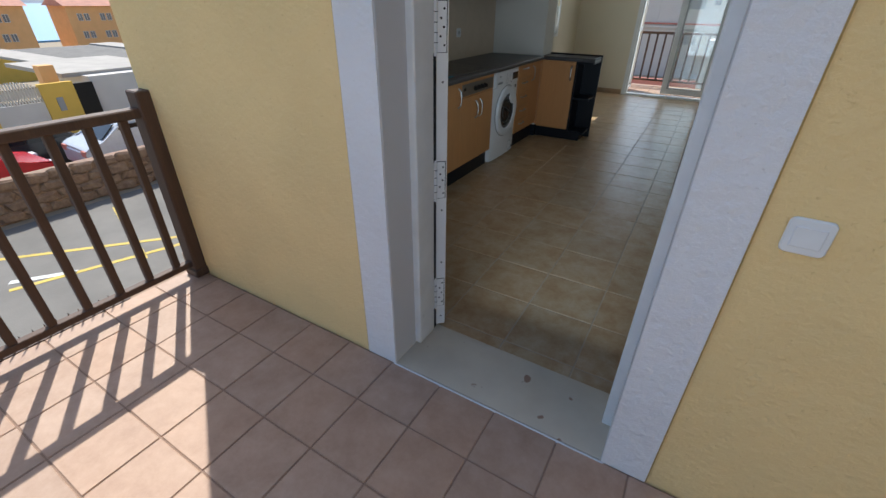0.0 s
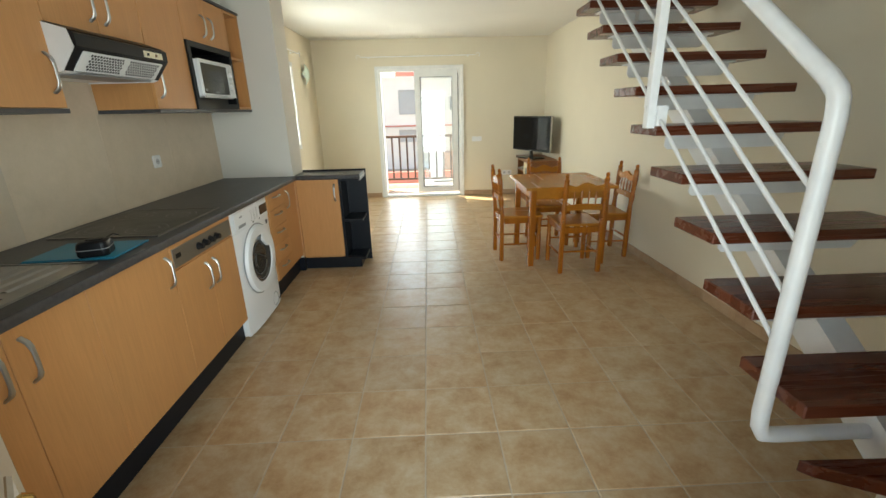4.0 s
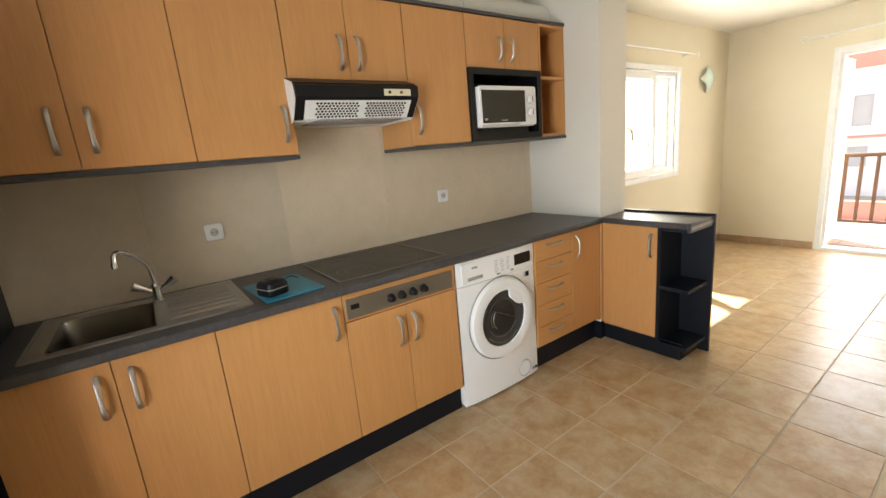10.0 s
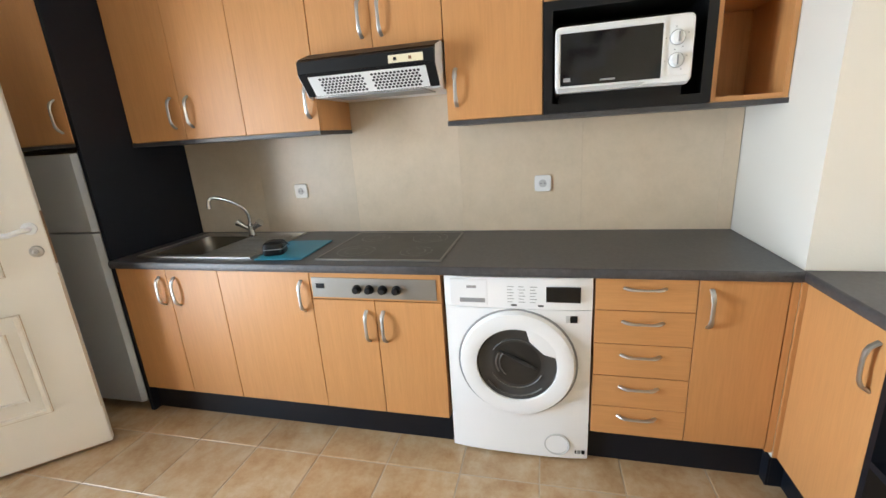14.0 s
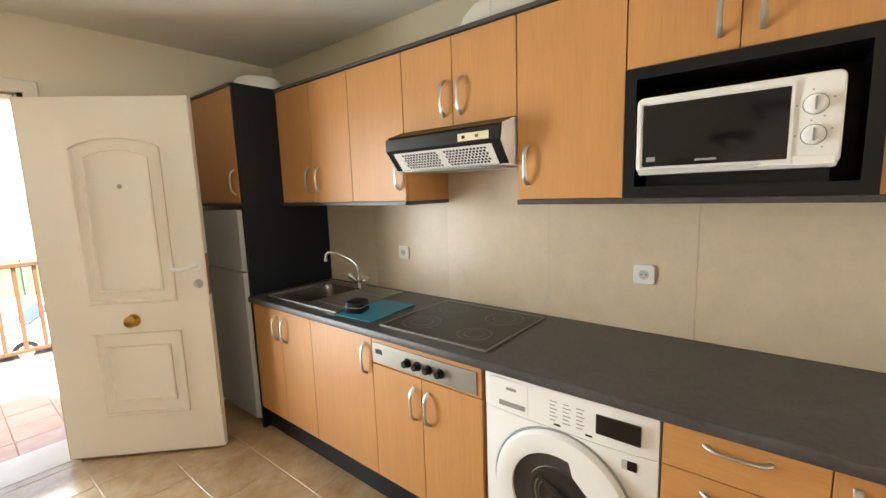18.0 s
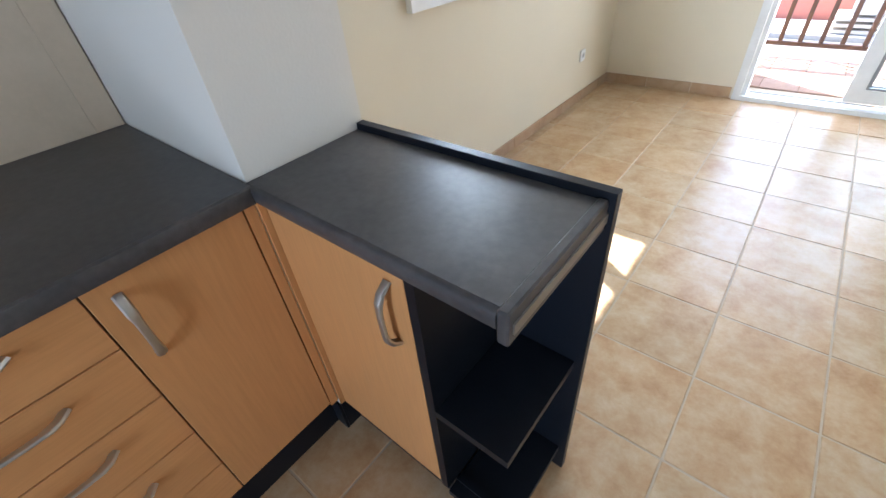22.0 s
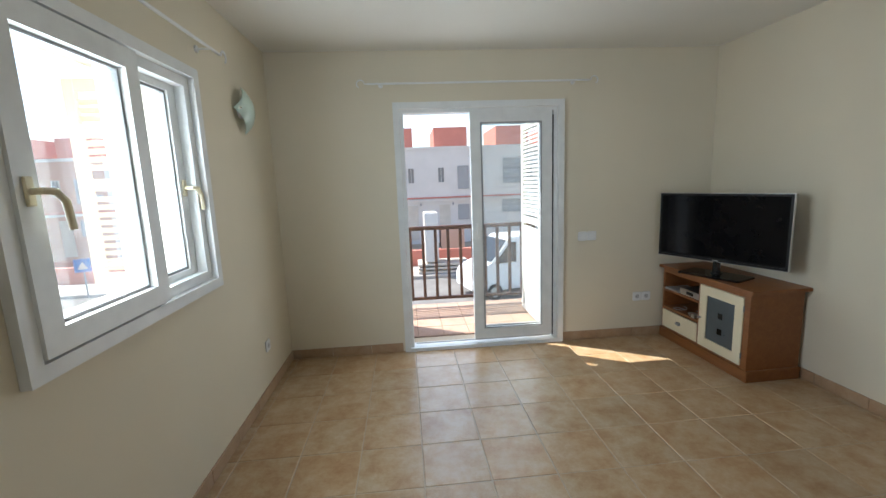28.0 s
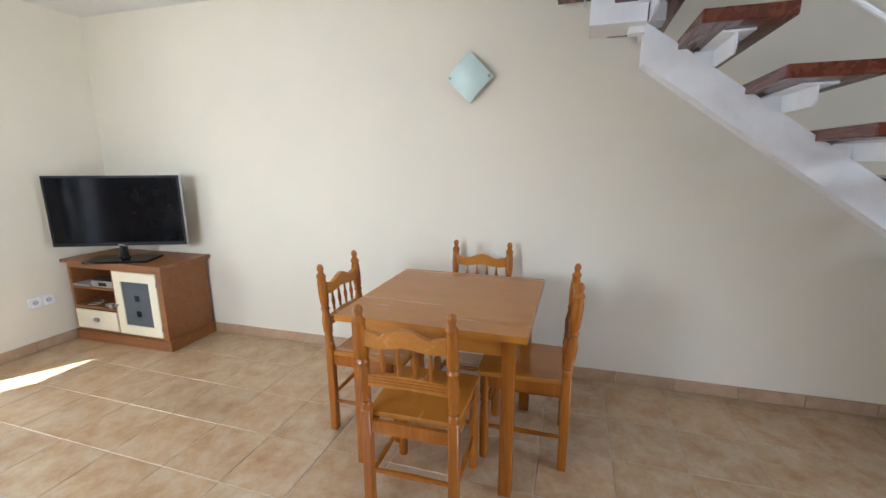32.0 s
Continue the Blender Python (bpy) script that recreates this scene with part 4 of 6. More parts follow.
part("flap", prism(rounded(0.060, 0.034, 0.012, 4, 0.005, 0), 0.0602, 0.064, "z", bevel=0.0015), BLACK, bg, local=True, smooth=True)
part("zip", prism(rounded(0.1095, 0.101, 0.022, 4), 0.028, 0.031, "z"), GREY, bg, local=True)
part("strap", tube([(0.03, 0.045, 0.055), (0.05, 0.065, 0.062), (0.06, 0.085, 0.050)], 0.0025, 6), BLACK, bg, local=True)

# washing machine
wm = thing("washing_machine", -1.82, 4.632, 0, "white front-loading washing machine under the worktop", "washing machine")
WY, WX = 4.632, -1.535
part("body", box(-2.10, WX - 0.02, 4.338, 4.927, 0.012, 0.848, 0.008), GLOSSW, wm)
part("front", prism([(WX - 0.019, 4.338), (WX - 0.004, 4.338), (WX + 0.006, 4.40), (WX + 0.012, 4.50), (WX + 0.014, WY), (WX + 0.012, 4.765), (WX + 0.006, 4.865), (WX - 0.004, 4.927), (WX - 0.019, 4.927)], 0.014, 0.712, "z"), GLOSSW, wm, smooth=True)
cpn = part("control_panel", prism([(WX - 0.019, 4.338), (WX - 0.002, 4.338), (WX + 0.008, 4.40), (WX + 0.013, 4.50), (WX + 0.013, 4.765), (WX + 0.008, 4.865), (WX - 0.002, 4.927), (WX - 0.019, 4.927)], 0.715, 0.848, "z"), GLOSSW, wm, smooth=True)
part("display", box(WX + 0.0085, WX + 0.0155, 4.752, 4.882, 0.748, 0.812, 0.001), BLACKG, cpn, "black display window")
part("detergent_drawer", box(WX + 0.008, WX + 0.0145, 4.365, 4.52, 0.724, 0.838, 0.002), GLOSSW, cpn)
part("drawer_grip", box(WX + 0.0125, WX + 0.0155, 4.405, 4.51, 0.738, 0.757, 0.001), GREY, cpn)
part("logo", box(WX + 0.0142, WX + 0.0152, 4.435, 4.475, 0.800, 0.811), GREY, cpn)
for r in range(6):
    for c in range(3):
        part("printed_line", box(WX + 0.0132, WX + 0.0138, 4.60 + c * 0.045, 4.60 + c * 0.045 + 0.026 - 0.006 * ((r + c) % 2), 0.808 - r * 0.013, 0.811 - r * 0.013), GREY, cpn)
for y in (4.615, 4.72):
    part("button", box(WX + 0.0132, WX + 0.0150, y, y + 0.022, 0.728, 0.734), BLACK, cpn)
part("energy_label", box(WX + 0.0070, WX + 0.0082, 4.815, 4.843, 0.660, 0.690), LGREY, wm, "small grey label")
part("energy_label", box(WX + 0.0060, WX + 0.0078, 4.844, 4.872, 0.660, 0.690), BLACK, wm, "small black label")
DZ = 0.468


def ring(r0, r1, x0, x1, y, z, n=44):
    """A ring with a rounded face, round an axis along x."""
    bm = bmesh.new()
    prof = [(r0, x0), (r0 + 0.006, x1), ((r0 + r1) / 2, x1 + 0.006), (r1 - 0.010, x1), (r1, x0)]
    loops = [[bm.verts.new((x, y + r * math.cos(2 * math.pi * k / n), z + r * math.sin(2 * math.pi * k / n))) for k in range(n)] for r, x in prof]
    for a, b in zip(loops, loops[1:]):
        for k in range(n):
            bm.faces.new((a[k], a[(k + 1) % n], b[(k + 1) % n], b[k]))
    return bm


part("groove", ring(0.2412, 0.2450, WX + 0.011, WX + 0.012, WY, DZ), GREY, wm)
dr = part("door", ring(0.160, 0.240, WX + 0.012, WX + 0.036, WY, DZ), GLOSSW, wm, "round white door", smooth=True)
bm = bmesh.new()
n = 40
prof = [(0.164, WX + 0.028), (0.158, WX + 0.030), (0.140, WX + 0.022), (0.122, WX + 0.0165), (0.110, WX + 0.0150), (0.06, WX + 0.0148), (0.02, WX + 0.0147)]
loops = [[bm.verts.new((x, WY + r * math.cos(2 * math.pi * k / n), DZ + r * math.sin(2 * math.pi * k / n))) for k in range(n)] for r, x in prof]
for a, b in zip(loops, loops[1:]):
    for k in range(n):
        bm.faces.new((a[k], a[(k + 1) % n], b[(k + 1) % n], b[k]))
bm.faces.new(loops[-1])
# flat disc: the drum's inner shade is painted on, no hollow behind
part("drum_mouth", lathe([(0.100, 0.0), (0.100, 0.0006), (0.02, 0.0008)], WX + 0.0152, WY, DZ, "x", 36), MOUTH, dr, "flat dark disc painting the shade inside the drum")
part("door_glass", bm, SMOKE, dr, "dark bowl-shaped door glass", smooth=True)
# arcs laid on the opaque glass draw drum rims and their gleam
for r_, x_, a0, a1, w_ in ((0.112, 0.0175, 205, 335, 0.004), (0.112, 0.0175, 40, 150, 0.003), (0.146, 0.026, 215, 320, 0.005), (0.085, 0.0155, 150, 215, 0.004), (0.070, 0.0155, 140, 235, 0.006)):
    part("drum_rim", tube([(WX + x_, WY + r_ * math.cos(radians(a)), DZ + r_ * math.sin(radians(a))) for a in range(a0, a1 + 1, 10)], w_, 6, flat=0.5), DRUM, dr, "dull steel arc drawing the drum's rim and gleam", smooth=True)
part("paddle", tube([(WX + 0.0155, WY - 0.07, DZ + 0.055), (WX + 0.017, WY - 0.02, DZ + 0.035), (WX + 0.017, WY + 0.04, DZ + 0.005), (WX + 0.0155, WY + 0.085, DZ - 0.02)], [0.006, 0.020, 0.024, 0.008], 8, flat=0.12), DRUM, dr, "drum paddle", smooth=True)
part("door_grip", prism([(WY + 0.042, DZ + 0.160), (WY + 0.056, DZ + 0.112), (WY + 0.112, DZ + 0.058), (WY + 0.160, DZ + 0.046), (WY + 0.165, DZ + 0.075), (WY + 0.125, DZ + 0.130), (WY + 0.080, DZ + 0.165)], WX + 0.016, WX + 0.0375, "x", bevel=0.003), GLOSSW, dr, smooth=True)
part("filter_cap", lathe([(0.050, 0.0), (0.049, 0.0015), (0.02, 0.002)], WX + 0.0085, 4.80, 0.082, "x", 28), GLOSSW, wm, "round filter cap")
part("cap_groove", ring(0.0505, 0.0525, WX + 0.0075, WX + 0.0085, 4.80, 0.082), LGREY, wm)
for k in range(3):
    part("printed_label", box(WX - 0.001, WX + 0.0045, 4.868 + k * 0.017, 4.881 + k * 0.017, 0.040, 0.056), (BLACK, GREY, BLACK)[k], wm)
for y in (4.38, 4.885):
    part("foot", lathe([(0.02, 0), (0.02, 0.012)], -1.6, y, 0, "z", 10), BLACK, wm)

# peninsula
pn = thing("peninsula_cabinet", -1.25, 5.75, 0, "beech corner cabinet with open blue-black end shelves", "cabinet", LG)
PF = 5.612
part("body", box(-1.528, -1.155, PF + 0.020, 5.880, 0.115, 0.853), BEECHIN, pn)
dp = part("door", box(-1.519, -1.145, PF, PF + 0.018, 0.135, 0.852, 0.0012), BEECH, pn)
bow_handle(dp, -1.182, PF, 0.735, facing="y")
part("filler", box(-1.5295, -1.521, 5.599, PF + 0.018, 0.135, 0.852), BEECH, pn)
part("divider", box(-1.143, -1.122, PF, 5.880, 0.115, 0.853), NAVY, pn)
part("back_panel", box(-1.528, -0.934, 5.881, 5.902, 0.0, 0.908, 0.001), NAVY, pn, "blue-black back panel")
for z in (0.085, 0.462):
    part("shelf", box(-1.121, -0.952, PF, 5.880, z, z + 0.022), NAVY, pn)
part("shelf", box(-1.121, -0.965, PF + 0.01, 5.880, 0.833, 0.853), NAVY, pn)
part("shelf_base", box(-1.121, -1.0, 5.665, 5.880, 0.0, 0.084), NAVY, pn)
pw = thing("peninsula_worktop", -1.24, 5.75, 0.855, "slate-grey worktop of the peninsula with upstands", "worktop")
part("slab", box(-1.528, -0.962, 5.600, 5.880, 0.855, 0.893), SLATE, pw)
part("front_edge", prism([(5.5995, 0.855), (5.592, 0.860), (5.590, 0.870), (5.590, 0.885), (5.594, 0.891), (5.5995, 0.893)], -1.528, -0.962, "x"), SLATE, pw, smooth=True)
part("end_edge", box(-0.9615, -0.944, 5.590, 5.880, 0.838, 0.897, 0.003), SLATE, pw)
part("end_strip", box(-0.9438, -0.941, 5.60, 5.878, 0.856, 0.874), PANELM, pw, "pale metal edge strip")

# upper run
UG = "wall cabinets"


def upper_unit(name, y0, y1, z0, label, z1=2.160):
    u = thing(name, -1.97, (y0 + y1) / 2, z0, label, "wall cabinet", UG)
    part("body", box(KX + 0.002, UX - 0.020, y0 + 0.001, y1 - 0.001, z0, z1), BEECHIN if name == "open_shelf" else BEECH, u)
    part("top_trim", box(KX + 0.002, UX + 0.010, y0, y1, z1 + 0.001, z1 + 0.017), SLATE, u, "dark top edging")
    return u


UB = 1.462
u = upper_unit("wall_cabinet", 2.60, 3.312, UB, "beech double-door wall cabinet above the sink")
for y0, y1, hy in ((2.60, 2.957, 2.905), (2.957, 3.312, 3.010)):
    bow_handle(cab_door(u, y0, y1, UB, 2.158, UX), UX, hy, 1.595)
part("bottom_trim", box(KX + 0.002, UX + 0.004, 2.60, 3.718, UB - 0.020, UB - 0.001), SLATE, u, "dark bottom edging")
u = upper_unit("wall_cabinet", 3.312, 3.718, UB, "beech single-door wall cabinet between sink and hood")
bow_handle(cab_door(u, 3.312, 3.718, UB, 2.158, UX), UX, 3.675, 1.595)
u = upper_unit("hood_cabinet", 3.720, 4.332, 1.785, "short beech double-door wall cabinet above the hood")
for y0, y1, hy in ((3.720, 4.020, 3.975), (4.020, 4.332, 4.065)):
    bow_handle(cab_door(u, y0, y1, 1.785, 2.158, UX), UX, hy, 1.905)
u = upper_unit("wall_cabinet", 4.334, 4.735, UB, "beech single-door wall cabinet between hood and microwave")
bow_handle(cab_door(u, 4.334, 4.735, UB, 2.158, UX), UX, 4.378, 1.595)
part("bottom_trim", box(KX + 0.002, UX + 0.004, 4.334, 5.600, UB - 0.020, UB - 0.001), SLATE, u, "dark bottom edging")

u = thing("microwave_cabinet", -1.97, 5.04, UB, "wall cabinet with a black microwave niche and two short doors", "wall cabinet", UG)
part("body", box(KX + 0.002, UX - 0.020, 4.737, 5.343, 1.872, 2.160), BEECH, u)
part("top_trim", box(KX + 0.002, UX + 0.010, 4.737, 5.343, 2.161, 2.177), SLATE, u)
for y0, y1, hy in ((4.737, 5.04, 4.990), (5.04, 5.343, 5.090)):
    bow_handle(cab_door(u, y0, y1, 1.874, 2.158, UX), UX, hy, 1.985, 0.135)
part("niche_floor", box(KX + 0.012, UX - 0.002, 4.737, 5.343, UB, UB + 0.016), BLACK, u)
part("niche_side", box(KX + 0.012, UX - 0.002, 4.737, 4.755, UB + 0.016, 1.871), BLACK, u)
part("niche_side", box(KX + 0.012, UX - 0.002, 5.325, 5.343, UB + 0.016, 1.871), BLACK, u)
part("niche_top", box(KX + 0.012, UX - 0.002, 4.756, 5.324, 1.853, 1.871), BLACK, u)
part("niche_back", box(KX + 0.002, KX + 0.011, 4.737, 5.343, UB, 1.871), BLACK, u)
part("niche_frame", ring_frame(4.737, 5.343, UB + 0.001, 1.872, 0.035, UX - 0.0015, UX + 0.012, "x"), BLACK, u, "black trim frame")

u = thing("open_shelf", -1.97, 5.47, UB, "open beech end shelf with two compartments", "shelf", UG)
part("side", box(KX + 0.002, UX, 5.345, 5.362, UB, 2.160), BEECH, u)
part("side", box(KX + 0.002, UX, 5.580, 5.597, UB, 2.160), BEECH, u)
part("back", box(KX + 0.002, KX + 0.010, 5.363, 5.579, UB, 2.160), BEECHIN, u)
for z in (UB, 1.825, 2.142):
    part("shelf_board", box(KX + 0.011, UX - 0.001, 5.363, 5.579, z, z + 0.018), BEECHY, u)
part("top_trim", box(KX + 0.002, UX + 0.010, 5.345, 5.597, 2.161, 2.177), SLATE, u)

# microwave
mw = thing("microwave", -1.96, 5.035, UB + 0.016, "white microwave oven with two dials in the niche", "microwave")
MX = -1.765
part("body", box(KX + 0.05, MX - 0.02, 4.786, 5.261, 1.536, 1.768, 0.004), GLOSSW, mw)
part("base", box(KX + 0.06, MX - 0.06, 4.80, 5.25, UB + 0.0301, 1.5355), BLACK, mw, "black base")
part("front", prism(rounded(0.483, 0.232, 0.018, 4, 5.0235, 1.6565), MX - 0.02, MX, "x", bevel=0.004), GLOSSW, mw, smooth=True)
part("door_window", box(MX + 0.001, MX + 0.004, 4.8019, 5.1600, 1.5602, 1.7472, 0.001), BLACKG, mw, "black door glass")
part("door_rim", ring_frame(4.7886, 5.1680, 1.5470, 1.7603, 0.0075, MX + 0.0005, MX + 0.006, "x"), GLOSSW, mw)
part("door_grip", prism([(4.7900, 1.5520), (5.1100, 1.5520), (5.0800, 1.5380), (4.7950, 1.5340)], MX, MX + 0.010, "x"), LGREY, mw, "silver-grey grip under the door")
part("logo", box(MX + 0.0042, MX + 0.0048, 4.9471, 5.0015, 1.5705, 1.5771), GREY, mw)
part("printed_mark", box(MX + 0.0042, MX + 0.0048, 4.8134, 4.8392, 1.5752, 1.5892), GREY, mw)
for z in (1.6949, 1.6182):
    k = part("dial", lathe([(0.0245, 0.0), (0.0245, 0.004), (0.021, 0.007), (0.020, 0.018), (0.017, 0.020)], MX, 5.2097, z, "x", 20), GLOSSW, mw, "white rotary dial with tick marks", smooth=True)
    part("dial_ring", lathe([(0.0268, 0.0004), (0.0268, 0.0012)], MX, 5.2097, z, "x", 20), GREY, k)
    part("pointer", box(MX + 0.019, MX + 0.024, 5.2075, 5.2120, z - 0.016, z + 0.016), GREY, k)
    for q in range(4):
        a = radians(-60 + q * 80)
        part("tick", box(MX + 0.0005, MX + 0.001, 5.2097 + 0.037 * math.cos(a) - 0.0018, 5.2097 + 0.037 * math.cos(a) + 0.0018, z + 0.037 * math.sin(a) - 0.0018, z + 0.037 * math.sin(a) + 0.0018), GREY, k)
part("open_button", box(MX + 0.0005, MX + 0.004, 5.1639, 5.2556, 1.5425, 1.5658, 0.001), GLOSSW, mw)
for y in (4.83, 5.25):
    part("foot", box(-1.95, -1.90, y - 0.012, y + 0.012, UB + 0.0165, UB + 0.030), BLACK, mw)

# extractor hood
hd = thing("extractor_hood", -1.87, 4.025, 1.59, "slim black and white extractor hood with perforated filters", "extractor hood")
H0, H1 = 3.702, 4.322
part("body", prism([(KX + 0.004, 1.784), (-1.80, 1.784), (-1.7400, 1.748), (-1.7400, 1.688), (-1.7870, 1.625), (-1.7920, 1.602), (KX + 0.004, 1.602)], H0 + 0.014, H1 - 0.014, "y"), WHITE, hd)
for y0, y1 in ((H0, H0 + 0.004), (H1 - 0.004, H1)):
    part("side_cheek", prism([(KX + 0.004, 1.784), (-1.80, 1.784), (-1.7120, 1.757), (-1.6980, 1.690), (-1.7660, 1.604), (-1.7920, 1.597), (KX + 0.004, 1.596)], y0, y1, "y"), WHITE, hd, "white side cheek")
part("fascia", prism([(-1.7400, 1.7495), (-1.7000, 1.7495), (-1.6900, 1.742), (-1.6900, 1.694), (-1.6940, 1.690), (-1.7400, 1.690)], H0 + 0.0045, H1 - 0.0045, "y"), BLACK, hd, "black front strip")
part("top_cover", prism([(-1.80, 1.7845), (-1.80, 1.788), (-1.7040, 1.754), (-1.7270, 1.7497)], H0 + 0.0045, H1 - 0.0045, "y"), BLACK, hd)
part("switch_panel", box(-1.6898, -1.6880, 4.125, 4.272, 1.700, 1.730), CREAM, hd, "cream switch panel")
for y, m_ in ((4.148, BLACK), (4.212, RUST)):
    part("switch_button", box(-1.6879, -1.6840, y, y + 0.012, 1.709, 1.721), m_, hd)
# sloping lower front: black surround, white plate, rows of holes
SL0, SL1 = Vector((-1.6940, 0, 1.6895)), Vector((-1.7620, 0, 1.606))
sd = (SL1 - SL0).normalized()
sn = Vector((-sd.z, 0, sd.x))
SLN = (SL1 - SL0).length


def on_slope(u, d):
    p = SL0 + sd * u + sn * d
    return (p.x, p.z)


part("surround", prism([on_slope(0, 0), on_slope(0, -0.02), on_slope(SLN, -0.02), on_slope(SLN, 0)], H0 + 0.0045, H1 - 0.0045, "y"), BLACK, hd, "black sloping surround")
pl_ = part("grille_plate", prism([on_slope(0.010, 0.0005), on_slope(0.010, 0.004), on_slope(SLN - 0.004, 0.004), on_slope(SLN - 0.004, 0.0005)], H0 + 0.045, H1 - 0.045, "y"), WHITE, hd, "white perforated plate")
for y0, y1 in ((3.800, 4.002), (4.040, 4.248)):
    bm = bmesh.new()
    for r in range(6):
        for c in range(13):
            y = y0 + c * 0.0170 + (0.0085 if r % 2 else 0)
            if y > y1:
                continue
            px, pz = on_slope(0.024 + r * 0.0132, 0.0047)
            vs = [bm.verts.new(Vector((px, y, pz)) + sd * 0.0058 * math.cos(a) + Vector((0, 0.0066 * math.sin(a), 0))) for a in [q * math.pi / 4 for q in range(8)]]
            bm.faces.new(vs)
    part("perforation", bm, BLACK, pl_, "rows of dark holes")
part("underside_lens", box(-1.95, -1.76, 3.80, 4.25, 1.597, 1.6015), GREY, hd)

# duct on the cabinets
dc = thing("exhaust_duct", -1.99, 4.8, 2.178, "white round exhaust duct lying on the wall cabinets", "duct")
pts = [(-1.99, 4.02, 2.178), (-1.99, 4.02, 2.205), (-1.99, 4.035, 2.235), (-1.99, 4.07, 2.256), (-1.99, 4.12, 2.262)]
part("elbow", tube(pts, 0.080, 20), CEIL, dc, "bent end of the duct", smooth=True)
for y0, y1 in ((4.12, 4.86), (4.862, 5.597)):
    part("pipe", tube([(-1.99, y0, 2.262), (-1.99, y1, 2.262)], 0.080, 20), CEIL, dc, smooth=True)
for y in (4.13, 4.86):
    part("collar", tube([(-1.99, y - 0.02, 2.262), (-1.99, y + 0.02, 2.262)], 0.0825, 20), CEIL, dc, smooth=True)

bs = thing("basin", -1.78, 2.58, 2.183, "white plastic basin upturned on the tall cabinet", "basin")
part("bowl", lathe([(0.165, 0.0), (0.168, 0.008), (0.160, 0.012), (0.140, 0.075), (0.128, 0.088), (0.03, 0.092)], -1.80, 2.40, 2.183, "z", 32), WHITE, bs, smooth=True)


def socket(name, x, y, z, facing, label):
    """A square plate with a round well and two pin holes."""
    s = thing(name, x, y, z, label, "switch" if "switch" in name else "socket")
    bm = prism(rounded(0.082, 0.082, 0.012, 4), 0, 0.010, "z", bevel=0.003)
    m = {"x": Matrix(((0, 0, 1, 0), (1, 0, 0, 0), (0, 1, 0, 0), (0, 0, 0, 1))), "-x": Matrix(((0, 0, -1, 0), (-1, 0, 0, 0), (0, 1, 0, 0), (0, 0, 0, 1))), "-y": Matrix(((1, 0, 0, 0), (0, 0, -1, 0), (0, 1, 0, 0), (0, 0, 0, 1)))}[facing]
    bm.transform(m)
    part("plate", bm, WHITE, s, local=True, smooth=True)
    if "switch" in name:
        bm = box(-0.028, 0.028, -0.024, 0.024, 0.0095, 0.0135, 0.002)
        bm.transform(m)
        part("rocker", bm, WHITE, s, local=True)
        return s
    bm = lathe([(0.024, 0.0095), (0.024, 0.0115), (0.021, 0.0118), (0.020, 0.0102)], 0, 0, 0, "z", 24)
    bm.transform(m)
    part("well", bm, GLOSSW, s, local=True)
    bm = lathe([(0.0195, 0.0101), (0.0195, 0.0103)], 0, 0, 0, "z", 24)
    bm.transform(m)
    part("well_floor", bm, LGREY, s, local=True)
    for dx in (-0.009, 0.009):
        bm = lathe([(0.003, 0.0102), (0.003, 0.0107)], dx, 0, 0, "z", 8)
        bm.transform(m)
        part("pin_hole", bm, BLACK, s, local=True)
    return s


socket("power_socket", KX + 0.002, 3.355, 1.138, "x", "white wall socket on the beige tiles")
socket("power_socket", KX + 0.002, 4.732, 1.138, "x", "white wall socket on the beige tiles")
socket("power_socket", XV, 8.53, 0.352, "x", "white wall socket low on the wall")
for dx in (-0.042, 0.042):
    socket("power_socket", 0.995 + dx, Y1, 0.37, "-y", "white double wall socket beside the television cabinet")
    socket("light_switch", 0.475 + dx, Y1, 0.945, "-y", "white light switch beside the balcony door")
socket("light_switch", 0.422, 1.675, 0.974, "-y", "white light switch on the ochre facade")

# ---------------------------------------------------------------- dining table and chairs
TX0, TX1, TY0, TY1, TZ = 0.523, 1.338, 5.450, 6.268, 0.752
tb = thing("dining_table", (TX0 + TX1) / 2, (TY0 + TY1) / 2, 0, "square varnished pine dining table", "table")
nb = 6
for k in range(nb):
    w = (TX1 - TX0) / nb
    part("tabletop_board", box(TX0 + k * w + 0.00005, TX0 + (k + 1) * w - 0.00005, TY0, TY1, TZ - 0.028, TZ, 0.0003), PINEX, tb)
for x0, x1, y0, y1 in ((TX0 + 0.106, TX1 - 0.106, TY0 + 0.060, TY0 + 0.082), (TX0 + 0.106, TX1 - 0.106, TY1 - 0.082, TY1 - 0.060), (TX0 + 0.060, TX0 + 0.082, TY0 + 0.106, TY1 - 0.106), (TX1 - 0.082, TX1 - 0.060, TY0 + 0.106, TY1 - 0.106)):
    part("apron", box(x0, x1, y0, y1, TZ - 0.118, TZ - 0.029, 0.002), PINEX, tb)
for x in (TX0 + 0.078, TX1 - 0.078):
    for y in (TY0 + 0.078, TY1 - 0.078):
        part("leg", box(x - 0.027, x + 0.027, y - 0.027, y + 0.027, 0, TZ - 0.029, 0.005, seg=2), PINE, tb)


